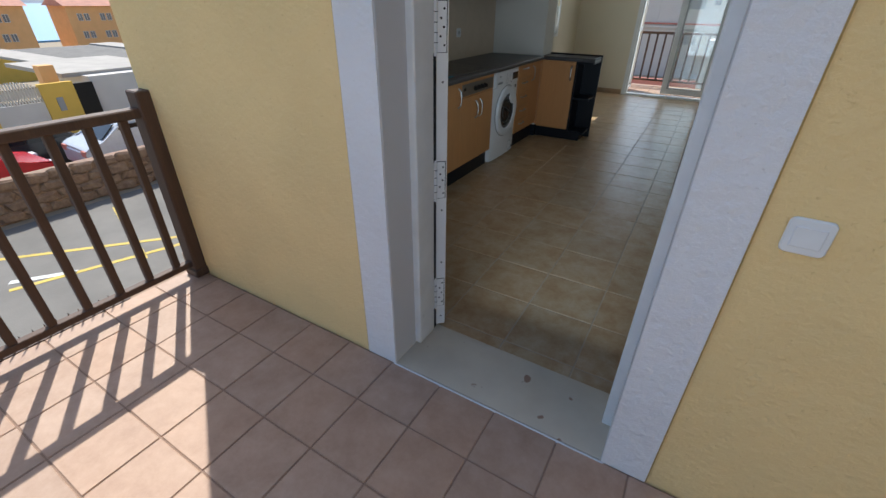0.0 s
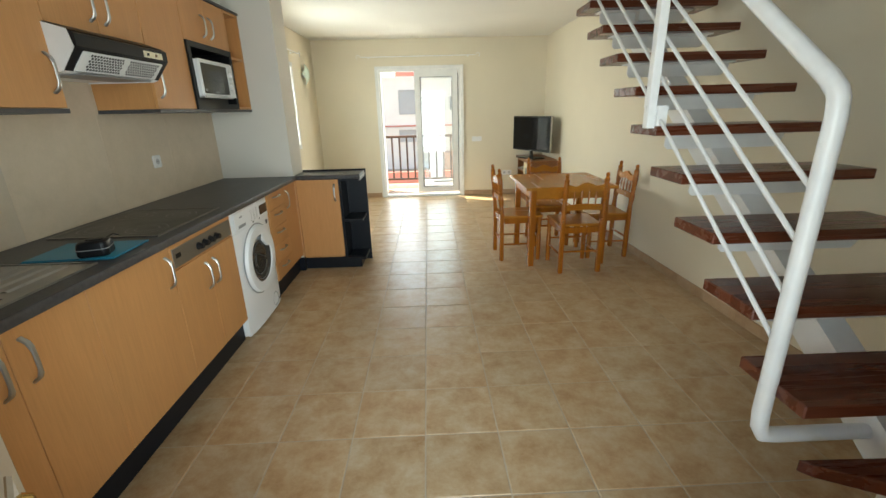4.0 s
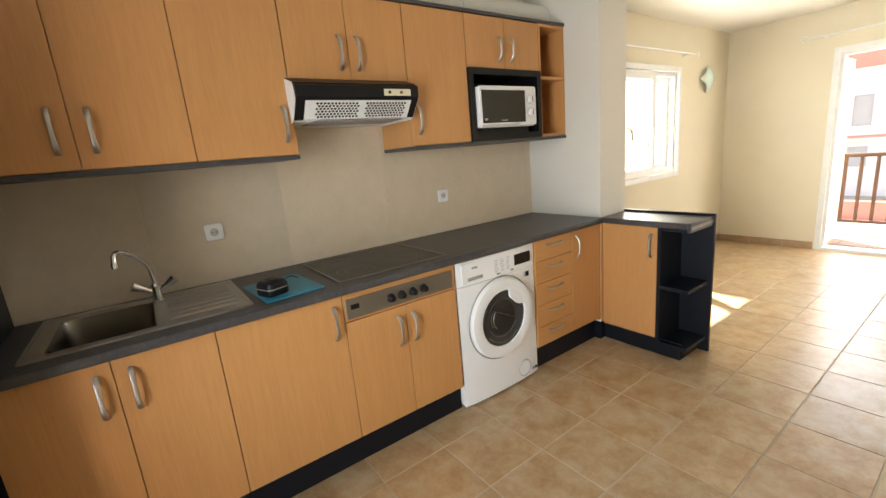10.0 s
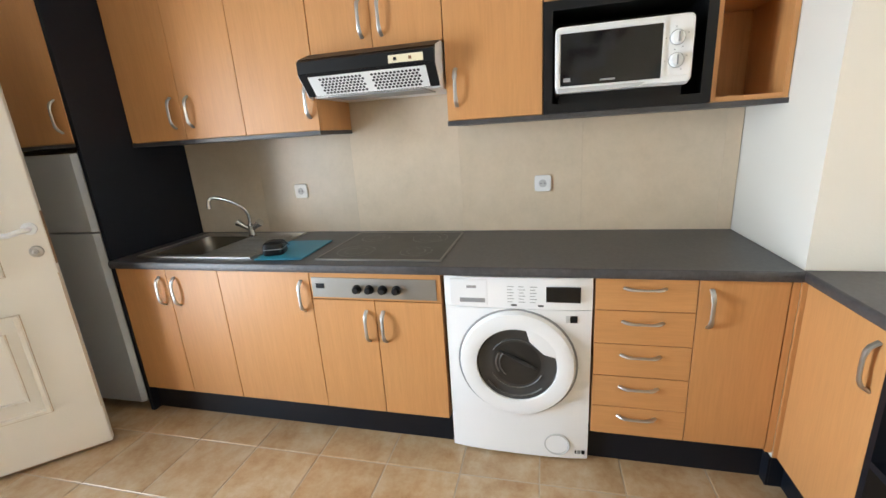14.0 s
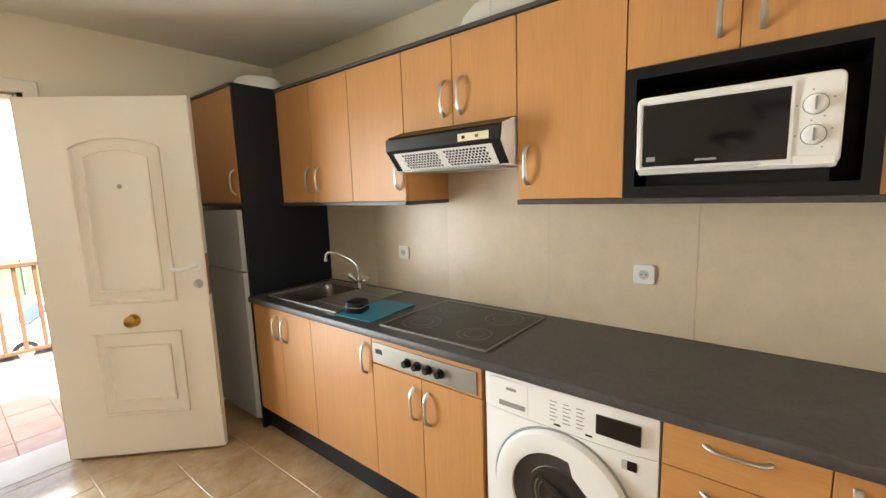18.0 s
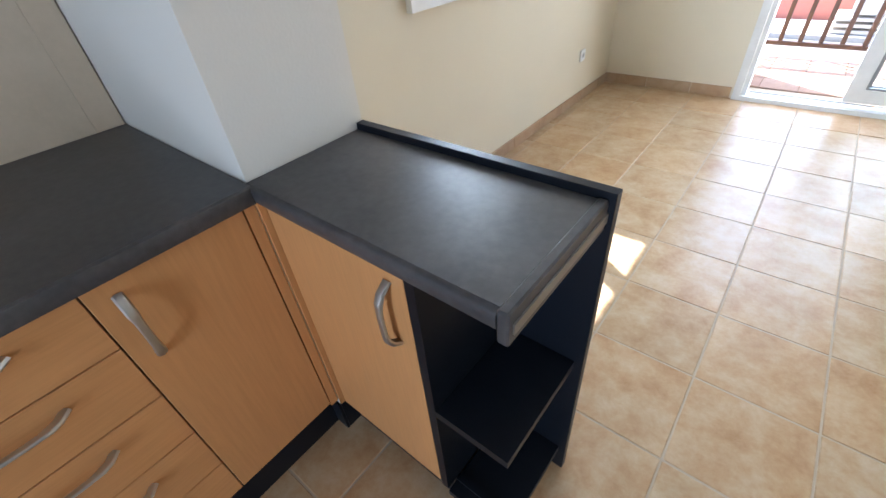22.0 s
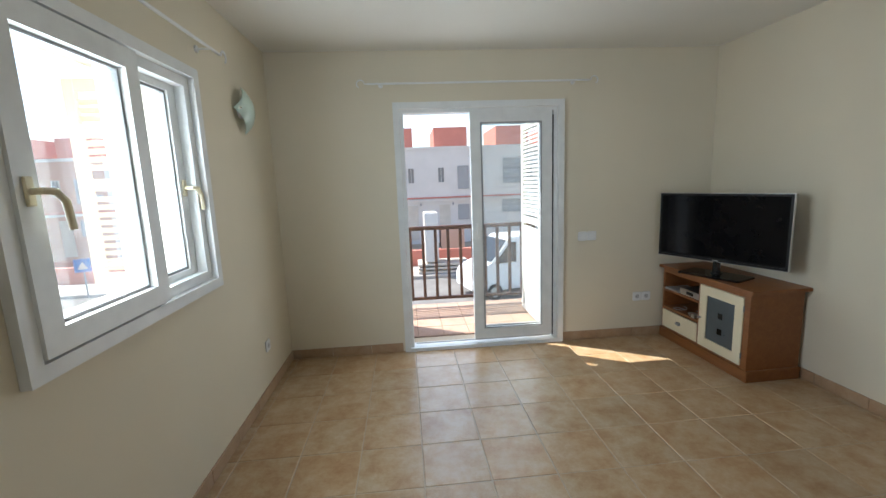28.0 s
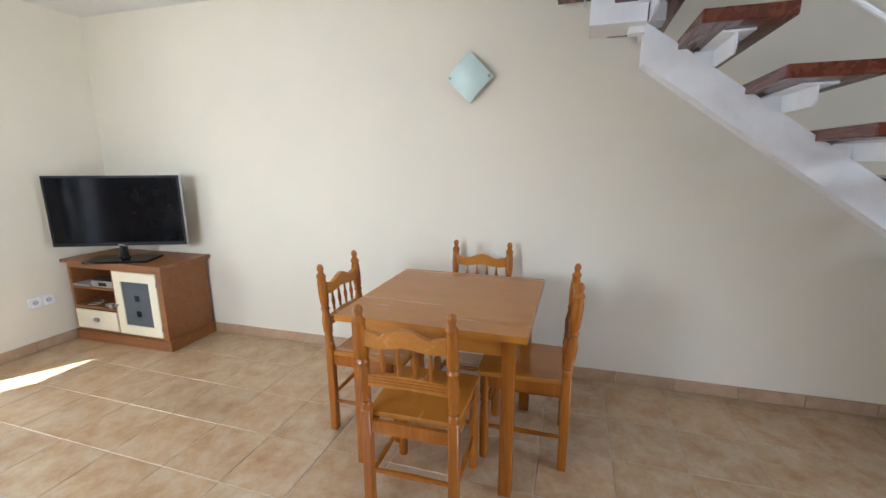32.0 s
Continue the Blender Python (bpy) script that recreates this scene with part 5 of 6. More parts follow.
def turned(r, z0, z1, kind):
    """Profile of a turned post between two heights."""
    h = z1 - z0
    if kind == "post":
        pr = [(0.9, 0), (0.95, 0.05), (0.7, 0.07), (0.95, 0.10), (0.75, 0.13), (1.0, 0.22), (1.05, 0.32), (0.8, 0.40), (0.72, 0.44), (1.0, 0.47), (0.72, 0.50), (0.9, 0.54), (1.02, 0.66), (0.98, 0.78), (0.8, 0.83), (1.05, 0.86), (0.75, 0.89), (0.5, 0.91), (0.72, 0.945), (0.62, 0.98), (0.3, 1.0)]
    elif kind == "spindle":
        pr = [(0.5, 0), (0.55, 0.12), (0.8, 0.16), (0.55, 0.2), (0.8, 0.35), (1.0, 0.5), (0.8, 0.62), (0.5, 0.78), (0.75, 0.82), (0.5, 0.86), (0.5, 1)]
    else:
        pr = [(0.95, 0), (1.0, 0.1), (1.05, 0.35), (1.0, 0.6), (0.75, 0.66), (1.05, 0.70), (0.8, 0.74), (1.0, 0.8), (1.0, 1)]
    return [(r * a, z0 + h * b) for a, b in pr]


def make_chair():
    ch = thing("dining_chair", 0, 0, 0, "varnished pine dining chair with turned posts and a spindle back", "chair", "chairs round the table")
    L = dict(local=True)
    seat = [(-0.195, 0.20), (-0.18, 0.215), (0.18, 0.215), (0.195, 0.20), (0.18, -0.165), (-0.18, -0.165)]
    part("seat", prism(seat, 0.425, 0.447, "z", bevel=0.004), PINEX, ch, **L)
    for x in (-0.172, 0.172):
        part("front_leg", lathe(turned(0.021, 0, 0.424, "leg"), x, 0.180, 0, "z", 10), PINE, ch, smooth=True, **L)
        lean = 0.035
        bm = box(x - 0.019, x + 0.019, -0.20, -0.162, 0, 0.47, 0.004)
        bm2 = lathe(turned(0.0235, 0.47, 0.895, "post"), x, -0.181, 0, "z", 12, bm)
        for v in bm2.verts:
            v.co.y -= lean * max(0, v.co.z - 0.42) / 0.46
        part("back_post", bm2, PINE, ch, smooth=True, **L)
    part("seat_rail", box(-0.150, 0.150, 0.170, 0.190, 0.372, 0.424), PINE, ch, **L)
    part("seat_rail", box(-0.152, 0.152, -0.192, -0.172, 0.372, 0.424), PINE, ch, **L)
    for x in (-0.172, 0.172):
        part("seat_rail", box(x - 0.010, x + 0.010, -0.160, 0.158, 0.372, 0.424), PINE, ch, **L)
        part("stretcher", tube([(x, -0.162, 0.165), (x, 0.0, 0.165), (x, 0.162, 0.165)], [0.008, 0.011, 0.008], 8), PINE, ch, smooth=True, **L)
    part("stretcher", tube([(-0.152, 0.18, 0.225), (0, 0.18, 0.225), (0.152, 0.18, 0.225)], [0.008, 0.013, 0.008], 8), PINE, ch, smooth=True, **L)
    part("stretcher", tube([(-0.152, -0.181, 0.200), (0, -0.181, 0.200), (0.152, -0.181, 0.200)], [0.008, 0.011, 0.008], 8), PINE, ch, smooth=True, **L)
    top, n = [], 16
    for k in range(n + 1):
        u = -0.152 + 0.304 * k / n
        top.append((u, 0.800 + 0.016 * math.cos(u / 0.152 * math.pi * 1.5) * (1 if abs(u) < 0.10 else 0.6)))
    bot = [(u, 0.742 + 0.006 * math.cos(u / 0.152 * math.pi * 1.5)) for u, _ in reversed(top)]
    dy = -0.181 - 0.035 * (0.77 - 0.42) / 0.46
    part("top_rail", prism(top + bot, dy - 0.011, dy + 0.011, "y"), PINEX, ch, **L)
    dy2 = -0.181 - 0.035 * (0.60 - 0.42) / 0.46
    low = [(-0.152, 0.575), (0, 0.582), (0.152, 0.575), (0.152, 0.622), (0, 0.632), (-0.152, 0.622)]
    part("lower_rail", prism(low, dy2 - 0.010, dy2 + 0.010, "y"), PINEX, ch, **L)
    for z in (0.592, 0.604, 0.616):
        part("carved_line", box(-0.148, 0.148, dy2 - 0.0125, dy2 - 0.0105, z, z + 0.005), PINE, ch, **L)
    for x in (-0.093, -0.031, 0.031, 0.093):
        bm = lathe(turned(0.0105, 0.628, 0.744, "spindle"), x, 0, 0, "z", 8)
        for v in bm.verts:
            v.co.y += -0.181 - 0.035 * (v.co.z - 0.42) / 0.46
        part("spindle", bm, PINE, ch, smooth=True, **L)
    return ch


# the chair looks along its own +y; its back posts stand at y = -0.18
chair = make_chair()
chair.matrix_world = pose(0.528, 5.862, 0, 0, 0, -88)
for x, y, rz in ((0.950, 6.282, 181), (0.982, 5.492, 2), (1.385, 5.858, 90)):
    copy_thing(chair, pose(x, y, 0, 0, 0, rz))

# ---------------------------------------------------------------- television corner
cb = thing("tv_cabinet", 1.40, 8.6, 0, "brown stained pine television cabinet with cream drawer and glazed door", "cabinet")
CX, CX1, CY0, CY1, CZ = 1.192, 1.618, 8.105, 9.085, 0.662
part("plinth", box(CX, CX1 - 0.012, CY0, CY1 - 0.012, 0, 0.085, 0.004), CHEST, cb)
part("side", box(CX + 0.012, CX1 - 0.02, CY0 + 0.012, CY0 + 0.035, 0.086, CZ - 0.026), CHEST, cb)
part("side", box(CX + 0.012, CX1 - 0.02, CY1 - 0.05, CY1 - 0.027, 0.086, CZ - 0.026), CHEST, cb)
part("back", box(CX1 - 0.034, CX1 - 0.021, CY0 + 0.036, CY1 - 0.051, 0.086, CZ - 0.026), CHEST, cb)
part("floor_board", box(CX + 0.014, CX1 - 0.035, CY0 + 0.036, CY1 - 0.051, 0.086, 0.104), CHEST, cb)
part("top", box(CX - 0.022, CX1, CY0 - 0.022, CY1 - 0.006, CZ - 0.025, CZ, 0.006, seg=2), CHEST, cb)
part("face_rail", box(CX + 0.002, CX + 0.020, CY0 + 0.036, CY1 - 0.051, CZ - 0.062, CZ - 0.026), CHEST, cb)
part("stile", box(CX + 0.002, CX + 0.0115, CY0 + 0.012, CY0 + 0.060, 0.086, CZ - 0.026), CHEST, cb)
YM = 8.592
part("divider", box(CX + 0.004, CX1 - 0.035, YM - 0.010, YM + 0.010, 0.105, CZ - 0.063), CHEST, cb)
for z in (0.270, 0.430):
    part("shelf", box(CX + 0.012, CX1 - 0.035, YM + 0.011, CY1 - 0.051, z, z + 0.018), CHEST, cb)
dw = part("drawer_front", box(CX - 0.002, CX + 0.014, YM + 0.012, CY1 - 0.052, 0.108, 0.262, 0.003), CREAM, cb, "cream painted drawer")
part("cup_pull", lathe([(0.001, -0.028), (0.014, -0.020), (0.018, 0), (0.014, 0.020), (0.001, 0.028)], CX - 0.004, (YM + CY1 - 0.04) / 2, 0.188, "y", 12), GREY, dw, "dark metal cup pull", smooth=True)
DY0, DY1, DZ0, DZ1 = CY0 + 0.062, YM - 0.011, 0.108, CZ - 0.066
gd = part("door", ring_frame(DY0, DY1, DZ0, DZ1, 0.072, CX - 0.004, CX + 0.014, "x"), CREAM, cb, "cream framed glass door")
part("pane", box(CX + 0.003, CX + 0.008, DY0 + 0.073, DY1 - 0.073, DZ0 + 0.073, DZ1 - 0.073), plain("grey frosted glass", (0.075, 0.095, 0.105), 0.3), gd, "grey frosted glass")
ym = (DY0 + DY1) / 2
for z in (0.255, 0.375):
    part("clear_square", box(CX + 0.0015, CX + 0.0028, ym - 0.022, ym + 0.022, z, z + 0.044), BLACKG, gd)
part("knob", lathe([(0.009, -0.022), (0.011, -0.014), (0.005, -0.008), (0.005, 0)], CX - 0.004, DY1 - 0.02, 0.335, "x", 12), GREY, gd)
for z in (0.16, 0.50):
    part("hinge", lathe([(0.005, 0), (0.005, 0.04)], CX - 0.003, DY0 - 0.004, z, "z", 8), GREY, gd)

dv = thing("set_top_box", 1.33, 8.78, 0.448, "small silver and black set-top box on the cabinet shelf", "electronics")
part("body", box(1.21, 1.43, 8.625, 8.845, 0.449, 0.501, 0.004), STEEL, dv)
part("display", box(1.2085, 1.2102, 8.685, 8.765, 0.462, 0.489), BLACKG, dv)
boxes_in_cabinet = [dv]
dv = thing("media_player", 1.33, 8.99, 0.448, "flat dark media player on the cabinet shelf", "electronics")
part("body", box(1.20, 1.41, 8.852, 9.028, 0.449, 0.465, 0.003), GREY, dv)
boxes_in_cabinet.append(dv)
dv = thing("cable_bundle", 1.28, 8.72, 0.288, "coiled grey cables on the lower cabinet shelf", "cable")
for j, (cy, r, zz) in enumerate(((8.69, 0.040, 0.292), (8.71, 0.034, 0.302), (8.87, 0.045, 0.292))):
    part("coil", tube([(1.24 + r * math.cos(a), cy + r * 1.3 * math.sin(a), zz + 0.002 * k) for k, a in enumerate([q * 0.5 for q in range(14)])], 0.004, 6), GREY, dv, smooth=True)
part("plug", box(1.20, 1.245, 8.65, 8.69, 0.289, 0.318, 0.004), STEEL, dv)
askew = pose(CX, CY0, 0, 0, 0, 1.6) @ pose(-CX, -CY0, 0)      # the cabinet stands along the askew wall
for ob in (cb, *boxes_in_cabinet, dv):
    ob.matrix_world = askew @ WORLD[ob]

tv = thing("television", 1.30, 8.62, CZ, "black flat-screen television on a swivel foot", "television", rz=0)
tc = Vector((1.268, 8.560))
ax = Vector((-0.40, 0.916)).normalized()
ang = math.degrees(math.atan2(ax.y, ax.x))
WORLD[tv] = pose(tc.x, tc.y, CZ, 0, 0, ang)
tv.matrix_world = WORLD[tv]
part("case", box(-0.470, 0.470, -0.035, -0.004, 0.115, 0.631, 0.006), BLACK, tv, local=True)
part("screen", box(-0.453, 0.453, 0.001, 0.004, 0.140, 0.616), SCREEN, tv, "dark glossy screen", local=True)
part("bezel", ring_frame(-0.470, 0.470, 0.112, 0.633, 0.016, -0.003, 0.006), BLACK, tv, local=True)
part("edge_trim", ring_frame(-0.473, 0.473, 0.109, 0.636, 0.003, -0.02, 0.004), STEEL, tv, "thin silver edge", local=True)
part("logo", box(-0.022, 0.022, 0.0062, 0.0068, 0.117, 0.123), STEEL, tv, local=True)
part("neck", lathe([(0.045, 0.016), (0.028, 0.03), (0.026, 0.13)], 0, -0.02, 0, "z", 16), BLACKG, tv, local=True, smooth=True)
part("foot", prism(rounded(0.46, 0.235, 0.02, 4, 0, -0.0), 0.0, 0.016, "z", bevel=0.003), BLACKG, tv, local=True)


# ---------------------------------------------------------------- wall lamps
def wall_lamp(x, y, z, side, label):
    lp = thing("wall_lamp", x, y, z, label, "wall lamp", "wall lamps")
    part("back_plate", lathe([(0.05, 0), (0.05, 0.02), (0.03, 0.045)] if side > 0 else [(0.03, -0.045), (0.05, -0.02), (0.05, 0)], x, y, z, "x", 18), WHITE, lp)
    bm = bmesh.new()
    n, half = 12, 0.105
    grid = [[None] * (n + 1) for _ in range(n + 1)]
    for layer, d in ((0, 0.0), (1, 0.006)):
        for i in range(n + 1):
            for j in range(n + 1):
                a, b = (i / n * 2 - 1), (j / n * 2 - 1)
                out = 0.088 - 0.060 * (0.55 * a * a + 0.55 * b * b) - d
                p, q = a * half, b * half
                grid[i][j] = bm.verts.new((x + side * out, y + (p - q) * 0.7071 * 0.98, z + (p + q) * 0.7071))
        for i in range(n):
            for j in range(n):
                bm.faces.new((grid[i][j], grid[i + 1][j], grid[i + 1][j + 1], grid[i][j + 1]))
    part("glass_shade", bm, LAMPG, lp, "curved pale green glass shade", smooth=True)
    for a, b in ((-0.8, 0.8), (0.8, -0.8)):
        part("clip", lathe([(0.008, 0), (0.008, 0.008), (0.004, 0.011)] if side > 0 else [(0.004, -0.011), (0.008, -0.008), (0.008, 0)], x + side * (0.088 - 0.042), y + (a - b) * half * 0.7071, z + (a + b) * half * 0.7071, "x", 10), CHROME, lp, "chrome clip")


wall_lamp(wall_x(5.965) - 0.002, 5.965, 1.882, -1, "pale green square glass wall lamp set on its corner")
wall_lamp(XV, 8.50, 1.965, 1, "pale green square glass wall lamp beside the window")

# ---------------------------------------------------------------- stair
st = thing("staircase", 1.2, 4.0, 0, "open staircase of red-brown treads on a white steel stringer", "staircase")
RISE, RUN, TL = 0.190, 0.2630, 0.78
TYB, TZ0 = 3.103, 0.558          # back edge and top of the first straight tread


def tread(outline, top):
    return part("tread", prism(outline, top - 0.045, top, "z", bevel=0.004), TREAD, st, "red-brown varnished wooden tread")


for k in range(11):
    yb, zt = TYB + RUN * k, TZ0 + RISE * k
    tread([(TL, yb), (TL, yb - 0.275), (1.64, yb - 0.275), (1.64, yb)], zt)
    bk = part("bracket", prism([(0.90, zt - 0.054), (1.515, zt - 0.054), (1.515, zt - 0.075), (1.475, zt - 0.122), (0.915, zt - 0.122), (0.90, zt - 0.105)], yb - 0.146, yb - 0.138, "y"), WHITE, st, "white steel tread bracket")
    part("flange", box(0.885, 1.525, yb - 0.195, yb - 0.090, zt - 0.0535, zt - 0.0458, 0.001), WHITE, bk)
    part("gusset", box(1.165, 1.235, yb - 0.137, yb - 0.070, zt - 0.150, zt - 0.054), WHITE, bk)
tip = Vector((0.80, 2.825))
tread([(tip.x, tip.y), (tip.x + 0.03, tip.y - 0.03), (wall_x(2.33) - 0.012, 2.33), (wall_x(2.80) - 0.012, 2.80)], TZ0 - RISE)
tread([(tip.x, tip.y - 0.02), (tip.x + 0.02, tip.y - 0.05), (1.30, 2.02), (wall_x(2.02) - 0.012, 2.02), (wall_x(2.32) - 0.012, 2.32), (tip.x + 0.05, tip.y - 0.02)], TZ0 - 2 * RISE)


def slope(y):
    return TZ0 - 0.045 - 0.060 + (y - (TYB - 0.125)) * RISE / RUN


part("stringer", prism([(5.075, slope(5.075) - 0.005), (5.075, slope(5.075) - 0.170), (2.86, slope(2.86) - 0.170), (2.86, 0.01), (2.74, 0.01), (2.74, slope(2.74) - 0.005)], 1.145, 1.255, "x"), WHITE, st, "white steel box stringer")
part("stringer_post", box(1.146, 1.254, 5.0, 5.075, slope(5.075) - 0.004, 2.34), WHITE, st)
part("foot_plate", box(1.08, 1.32, 2.70, 2.90, 0.001, 0.010), WHITE, st)
part("landing_beam", box(1.10, 1.30, 5.076, 5.30, 1.955, 2.16), WHITE, st, "white steel landing bracket")
for z, y0 in ((TZ0 - RISE, 2.62), (TZ0 - 2 * RISE, 2.52)):
    part("bracket", prism([(1.02, z - 0.046), (1.48, z - 0.046), (1.44, z - 0.10), (1.06, z - 0.10)], y0, y0 + 0.12, "y"), WHITE, st, "white steel tread bracket")

rl = thing("stair_railing", 0.76, 3.0, 0.4, "white tubular steel stair railing with four thin rods", "railing")
kink, low = Vector((0.785, 2.978, 1.437)), Vector((0.765, 2.952, 0.362))
sl = Vector((0, RUN, RISE * 1.045)).normalized()
up = kink + sl * 3.1
arc = [kink + (low - kink).normalized() * 0.06, kink + (low - kink).normalized() * 0.02 + sl * 0.008, kink + sl * 0.02 + (low - kink).normalized() * 0.008, kink + sl * 0.06]
arc2 = [low - (low - kink).normalized() * 0.07, low - (low - kink).normalized() * 0.02 + Vector((0.006, 0, 0)), low + Vector((0.022, 0, -0.012)), low + Vector((0.07, 0, -0.016))]
part("handrail", tube([up] + arc[::-1] + arc2 + [Vector((1.16, 2.952, 0.346))], 0.026, 14), WHITE, rl, "thick bent white tube", smooth=True)
for f in (0.255, 0.405, 0.560, 0.705):
    p = kink.lerp(low, f)
    part("rod", tube([p, p + sl * 3.05], 0.0085, 8), WHITE, rl, "thin white rod", smooth=True)
for y in (3.87, 5.12):
    z = kink.z + (y - kink.y) * 1.045 * RISE / RUN
    part("post", box(0.712, 0.752, y - 0.022, y + 0.022, z - 0.80, z + 0.02, 0.003), WHITE, rl, "flat white post")
    part("post_bracket", box(0.753, 0.80, y - 0.03, y + 0.05, z - 0.79, z - 0.70), WHITE, rl)

# ---------------------------------------------------------------- outside: terrace and balcony
terrace = part("terrace", box(-2.24, 2.6, -0.64, 1.67, -0.25, -0.0035), GROUTD)
tagged(terrace, "entrance terrace paved with terracotta tiles", "terrace", kind="structure")
balcony = part("balcony", box(-2.3, 1.9, 9.431, 10.5, -0.25, -0.0035), GROUTD)
tagged(balcony, "balcony paved with terracotta tiles", "balcony", kind="structure")
wall("wall_house_base", [(-2.44, 1.95, 1.99, 9.4, -3.2, -0.31), (-2.17, 1.95, 1.76, 1.985, -3.2, -0.31), (-2.24, 2.6, -0.55, 1.75, -3.2, -0.26), (-2.3, 1.9, 9.41, 10.4, -3.2, -0.26)], OCHRE, "ochre rendered ground floor of the house")
wall("wall_terrace_side", [(2.6, 2.8, -0.64, 1.71, -3.2, 2.6)], OCHRE, "ochre side wall of the terrace")
wall("wall_left_skin", [(-2.485, -2.456, Y0, WY0, -0.3, 4.7), (-2.485, -2.456, WY1, 9.4, -0.3, 4.7), (-2.485, -2.456, WY0, WY1, -0.3, WZ0), (-2.485, -2.456, WY0, WY1, WZ1, 4.7)], OCHRE, "ochre rendered outer wall beside the window")


def railing(name, p0, p1, label, step=0.145, top=0.955, bottom=0.065, post_h=1.03, posts=(0.0, 1.0), timber=None):
    """Timber balustrade along a line."""
    timber = timber or RAILB
    p0, p1 = Vector((*p0, 0)), Vector((*p1, 0))
    d = (p1 - p0)
    length = d.length
    d.normalize()
    rz = math.degrees(math.atan2(d.y, d.x))
    r = thing(name, p0.x, p0.y, 0, label, "railing", "timber railings", rz=rz)
    part("top_rail", box(0.0, length, -0.035, 0.035, top - 0.045, top, 0.006), timber, r, local=True)
    part("bottom_rail", box(0.0, length, -0.022, 0.022, bottom, bottom + 0.035, 0.004), timber, r, local=True)
    n = int((length - 0.1) / step)
    first = None
    for k in range(n):
        u = 0.045 + (k + 0.5) * step
        if first is None:
            first = part("baluster", box(-0.017, 0.017, -0.017, 0.017, bottom + 0.036, top - 0.046, 0.003), timber, r, local=True)
            first.matrix_basis = pose(u, 0, 0)
        else:
            again("baluster", first, r, pose(u, 0, 0))
    for f in posts:
        u = f * length
        ps = part("post", box(u - 0.045, u + 0.045, -0.045, 0.045, 0, post_h, 0.006), timber, r, local=True)
        part("post_foot", box(u - 0.055, u + 0.055, -0.055, 0.055, 0.0, 0.05, 0.006), timber, r, local=True)
    return r


railing("balustrade", (-2.14, 1.655), (-2.14, -0.50), "dark brown timber balustrade of the entrance terrace, lightened for sun", timber=RAIL_LIT)
railing("balustrade", (-2.045, -0.55), (2.55, -0.55), "dark brown timber balustrade facing the street, lightened for sun", posts=(0.5, 1.0), timber=RAIL_LIT)
railing("balustrade", (-2.2, 10.36), (1.8, 10.36), "dark brown timber balustrade of the balcony", top=0.965, bottom=0.095, post_h=1.01)

sp = thing("spike_strip", -2.225, 0.3, -0.01, "row of short dark metal spikes along the terrace edge", "spikes")
part("base", box(-2.232, -2.218, -0.62, 1.30, -0.010, 0.004), RAILB, sp)
first = None
for k in range(42):
    if first is None:
        first = part("spike", lathe([(0.004, 0.0), (0.004, 0.055), (0.001, 0.070)], 0, 0, 0, "z", 6), RAILB, sp, local=True)
        first.matrix_basis = pose(0, -0.90, 0.014)
    else:
        again("spike", first, sp, pose(0, -0.90 + 0.0455 * k, 0.014, random.uniform(-6, 6), random.uniform(-6, 6), 0))

# ---------------------------------------------------------------- outside: ground and street
ASPH = paint("grey asphalt", (0.19, 0.18, 0.165), 0.9, 40, 0.4, 0.15, 0.01)
PAVE = paint("pale concrete pavement", (0.42, 0.39, 0.35), 0.9, 30, 0.3, 0.1, 0.01)
DIRT = paint("dry sandy ground", (0.34, 0.28, 0.20), 0.95, 12, 0.5, 0.2, 0.02)
FACADE = paint("white rendered facade", (0.64, 0.60, 0.55), 0.9, 8, 0.2, 0.04)
REDW = paint("brick-red painted wall", (0.56, 0.215, 0.16), 0.9, 8, 0.2, 0.08)
ORANGE = paint("orange rendered facade", (0.76, 0.43, 0.19), 0.9, 8, 0.2, 0.06)
YELLOW = paint("yellow rendered wall", (0.72, 0.47, 0.10), 0.9, 8, 0.2, 0.06)
GREEN = paint("green screen netting", (0.09, 0.17, 0.11), 0.9, 20, 0.4, 0.25)
WINDARK = plain("dark far window glass", (0.20, 0.20, 0.20), 0.15)
PINKW = paint("pink-brown rendered facade", (0.50, 0.30, 0.22), 0.9, 8, 0.2, 0.06)
SHUT = paint("grey roller shutter", (0.35, 0.35, 0.34), 0.7, 20, 0.1, 0.05)
ROADY = paint("yellow road paint", (0.60, 0.45, 0.12), 0.9, 30, 0.2, 0.1)
ROADW = paint("white road paint", (0.70, 0.70, 0.68), 0.9, 30, 0.2, 0.1)
# the distance's haze is put into the hills' blue-grey
HILL = paint("hazy far hills", (0.30, 0.33, 0.38), 1.0, 0.02, 0.0, 0.15)
SEA = plain("hazy sea", (0.10, 0.27, 0.46), 0.5)
ROOFP = paint("faded red roof tiles", (0.60, 0.31, 0.23), 0.9, 8, 0.3, 0.12)


def ground_z(x, y):
    d = max(0.0, -x - 14)
    return -3.0 - min(6.0, d * 0.17) - 0.0005 * max(0, math.hypot(x, y) - 80)


bm = bmesh.new()
rings = []
axis = [-3000, -900, -300, -120, -70, -45, -30, -20, -14, -8, 0, 8, 20, 40, 80, 200, 600, 3000]
grid = [[bm.verts.new((x, y, ground_z(x, y))) for y in axis] for x in axis]
for i in range(len(axis) - 1):
    for j in range(len(axis) - 1):
        bm.faces.new((grid[i][j], grid[i + 1][j], grid[i + 1][j + 1], grid[i][j + 1]))
tagged(part("ground", bm, DIRT), "dry sandy ground of the neighbourhood falling towards the sea", "ground", kind="structure")


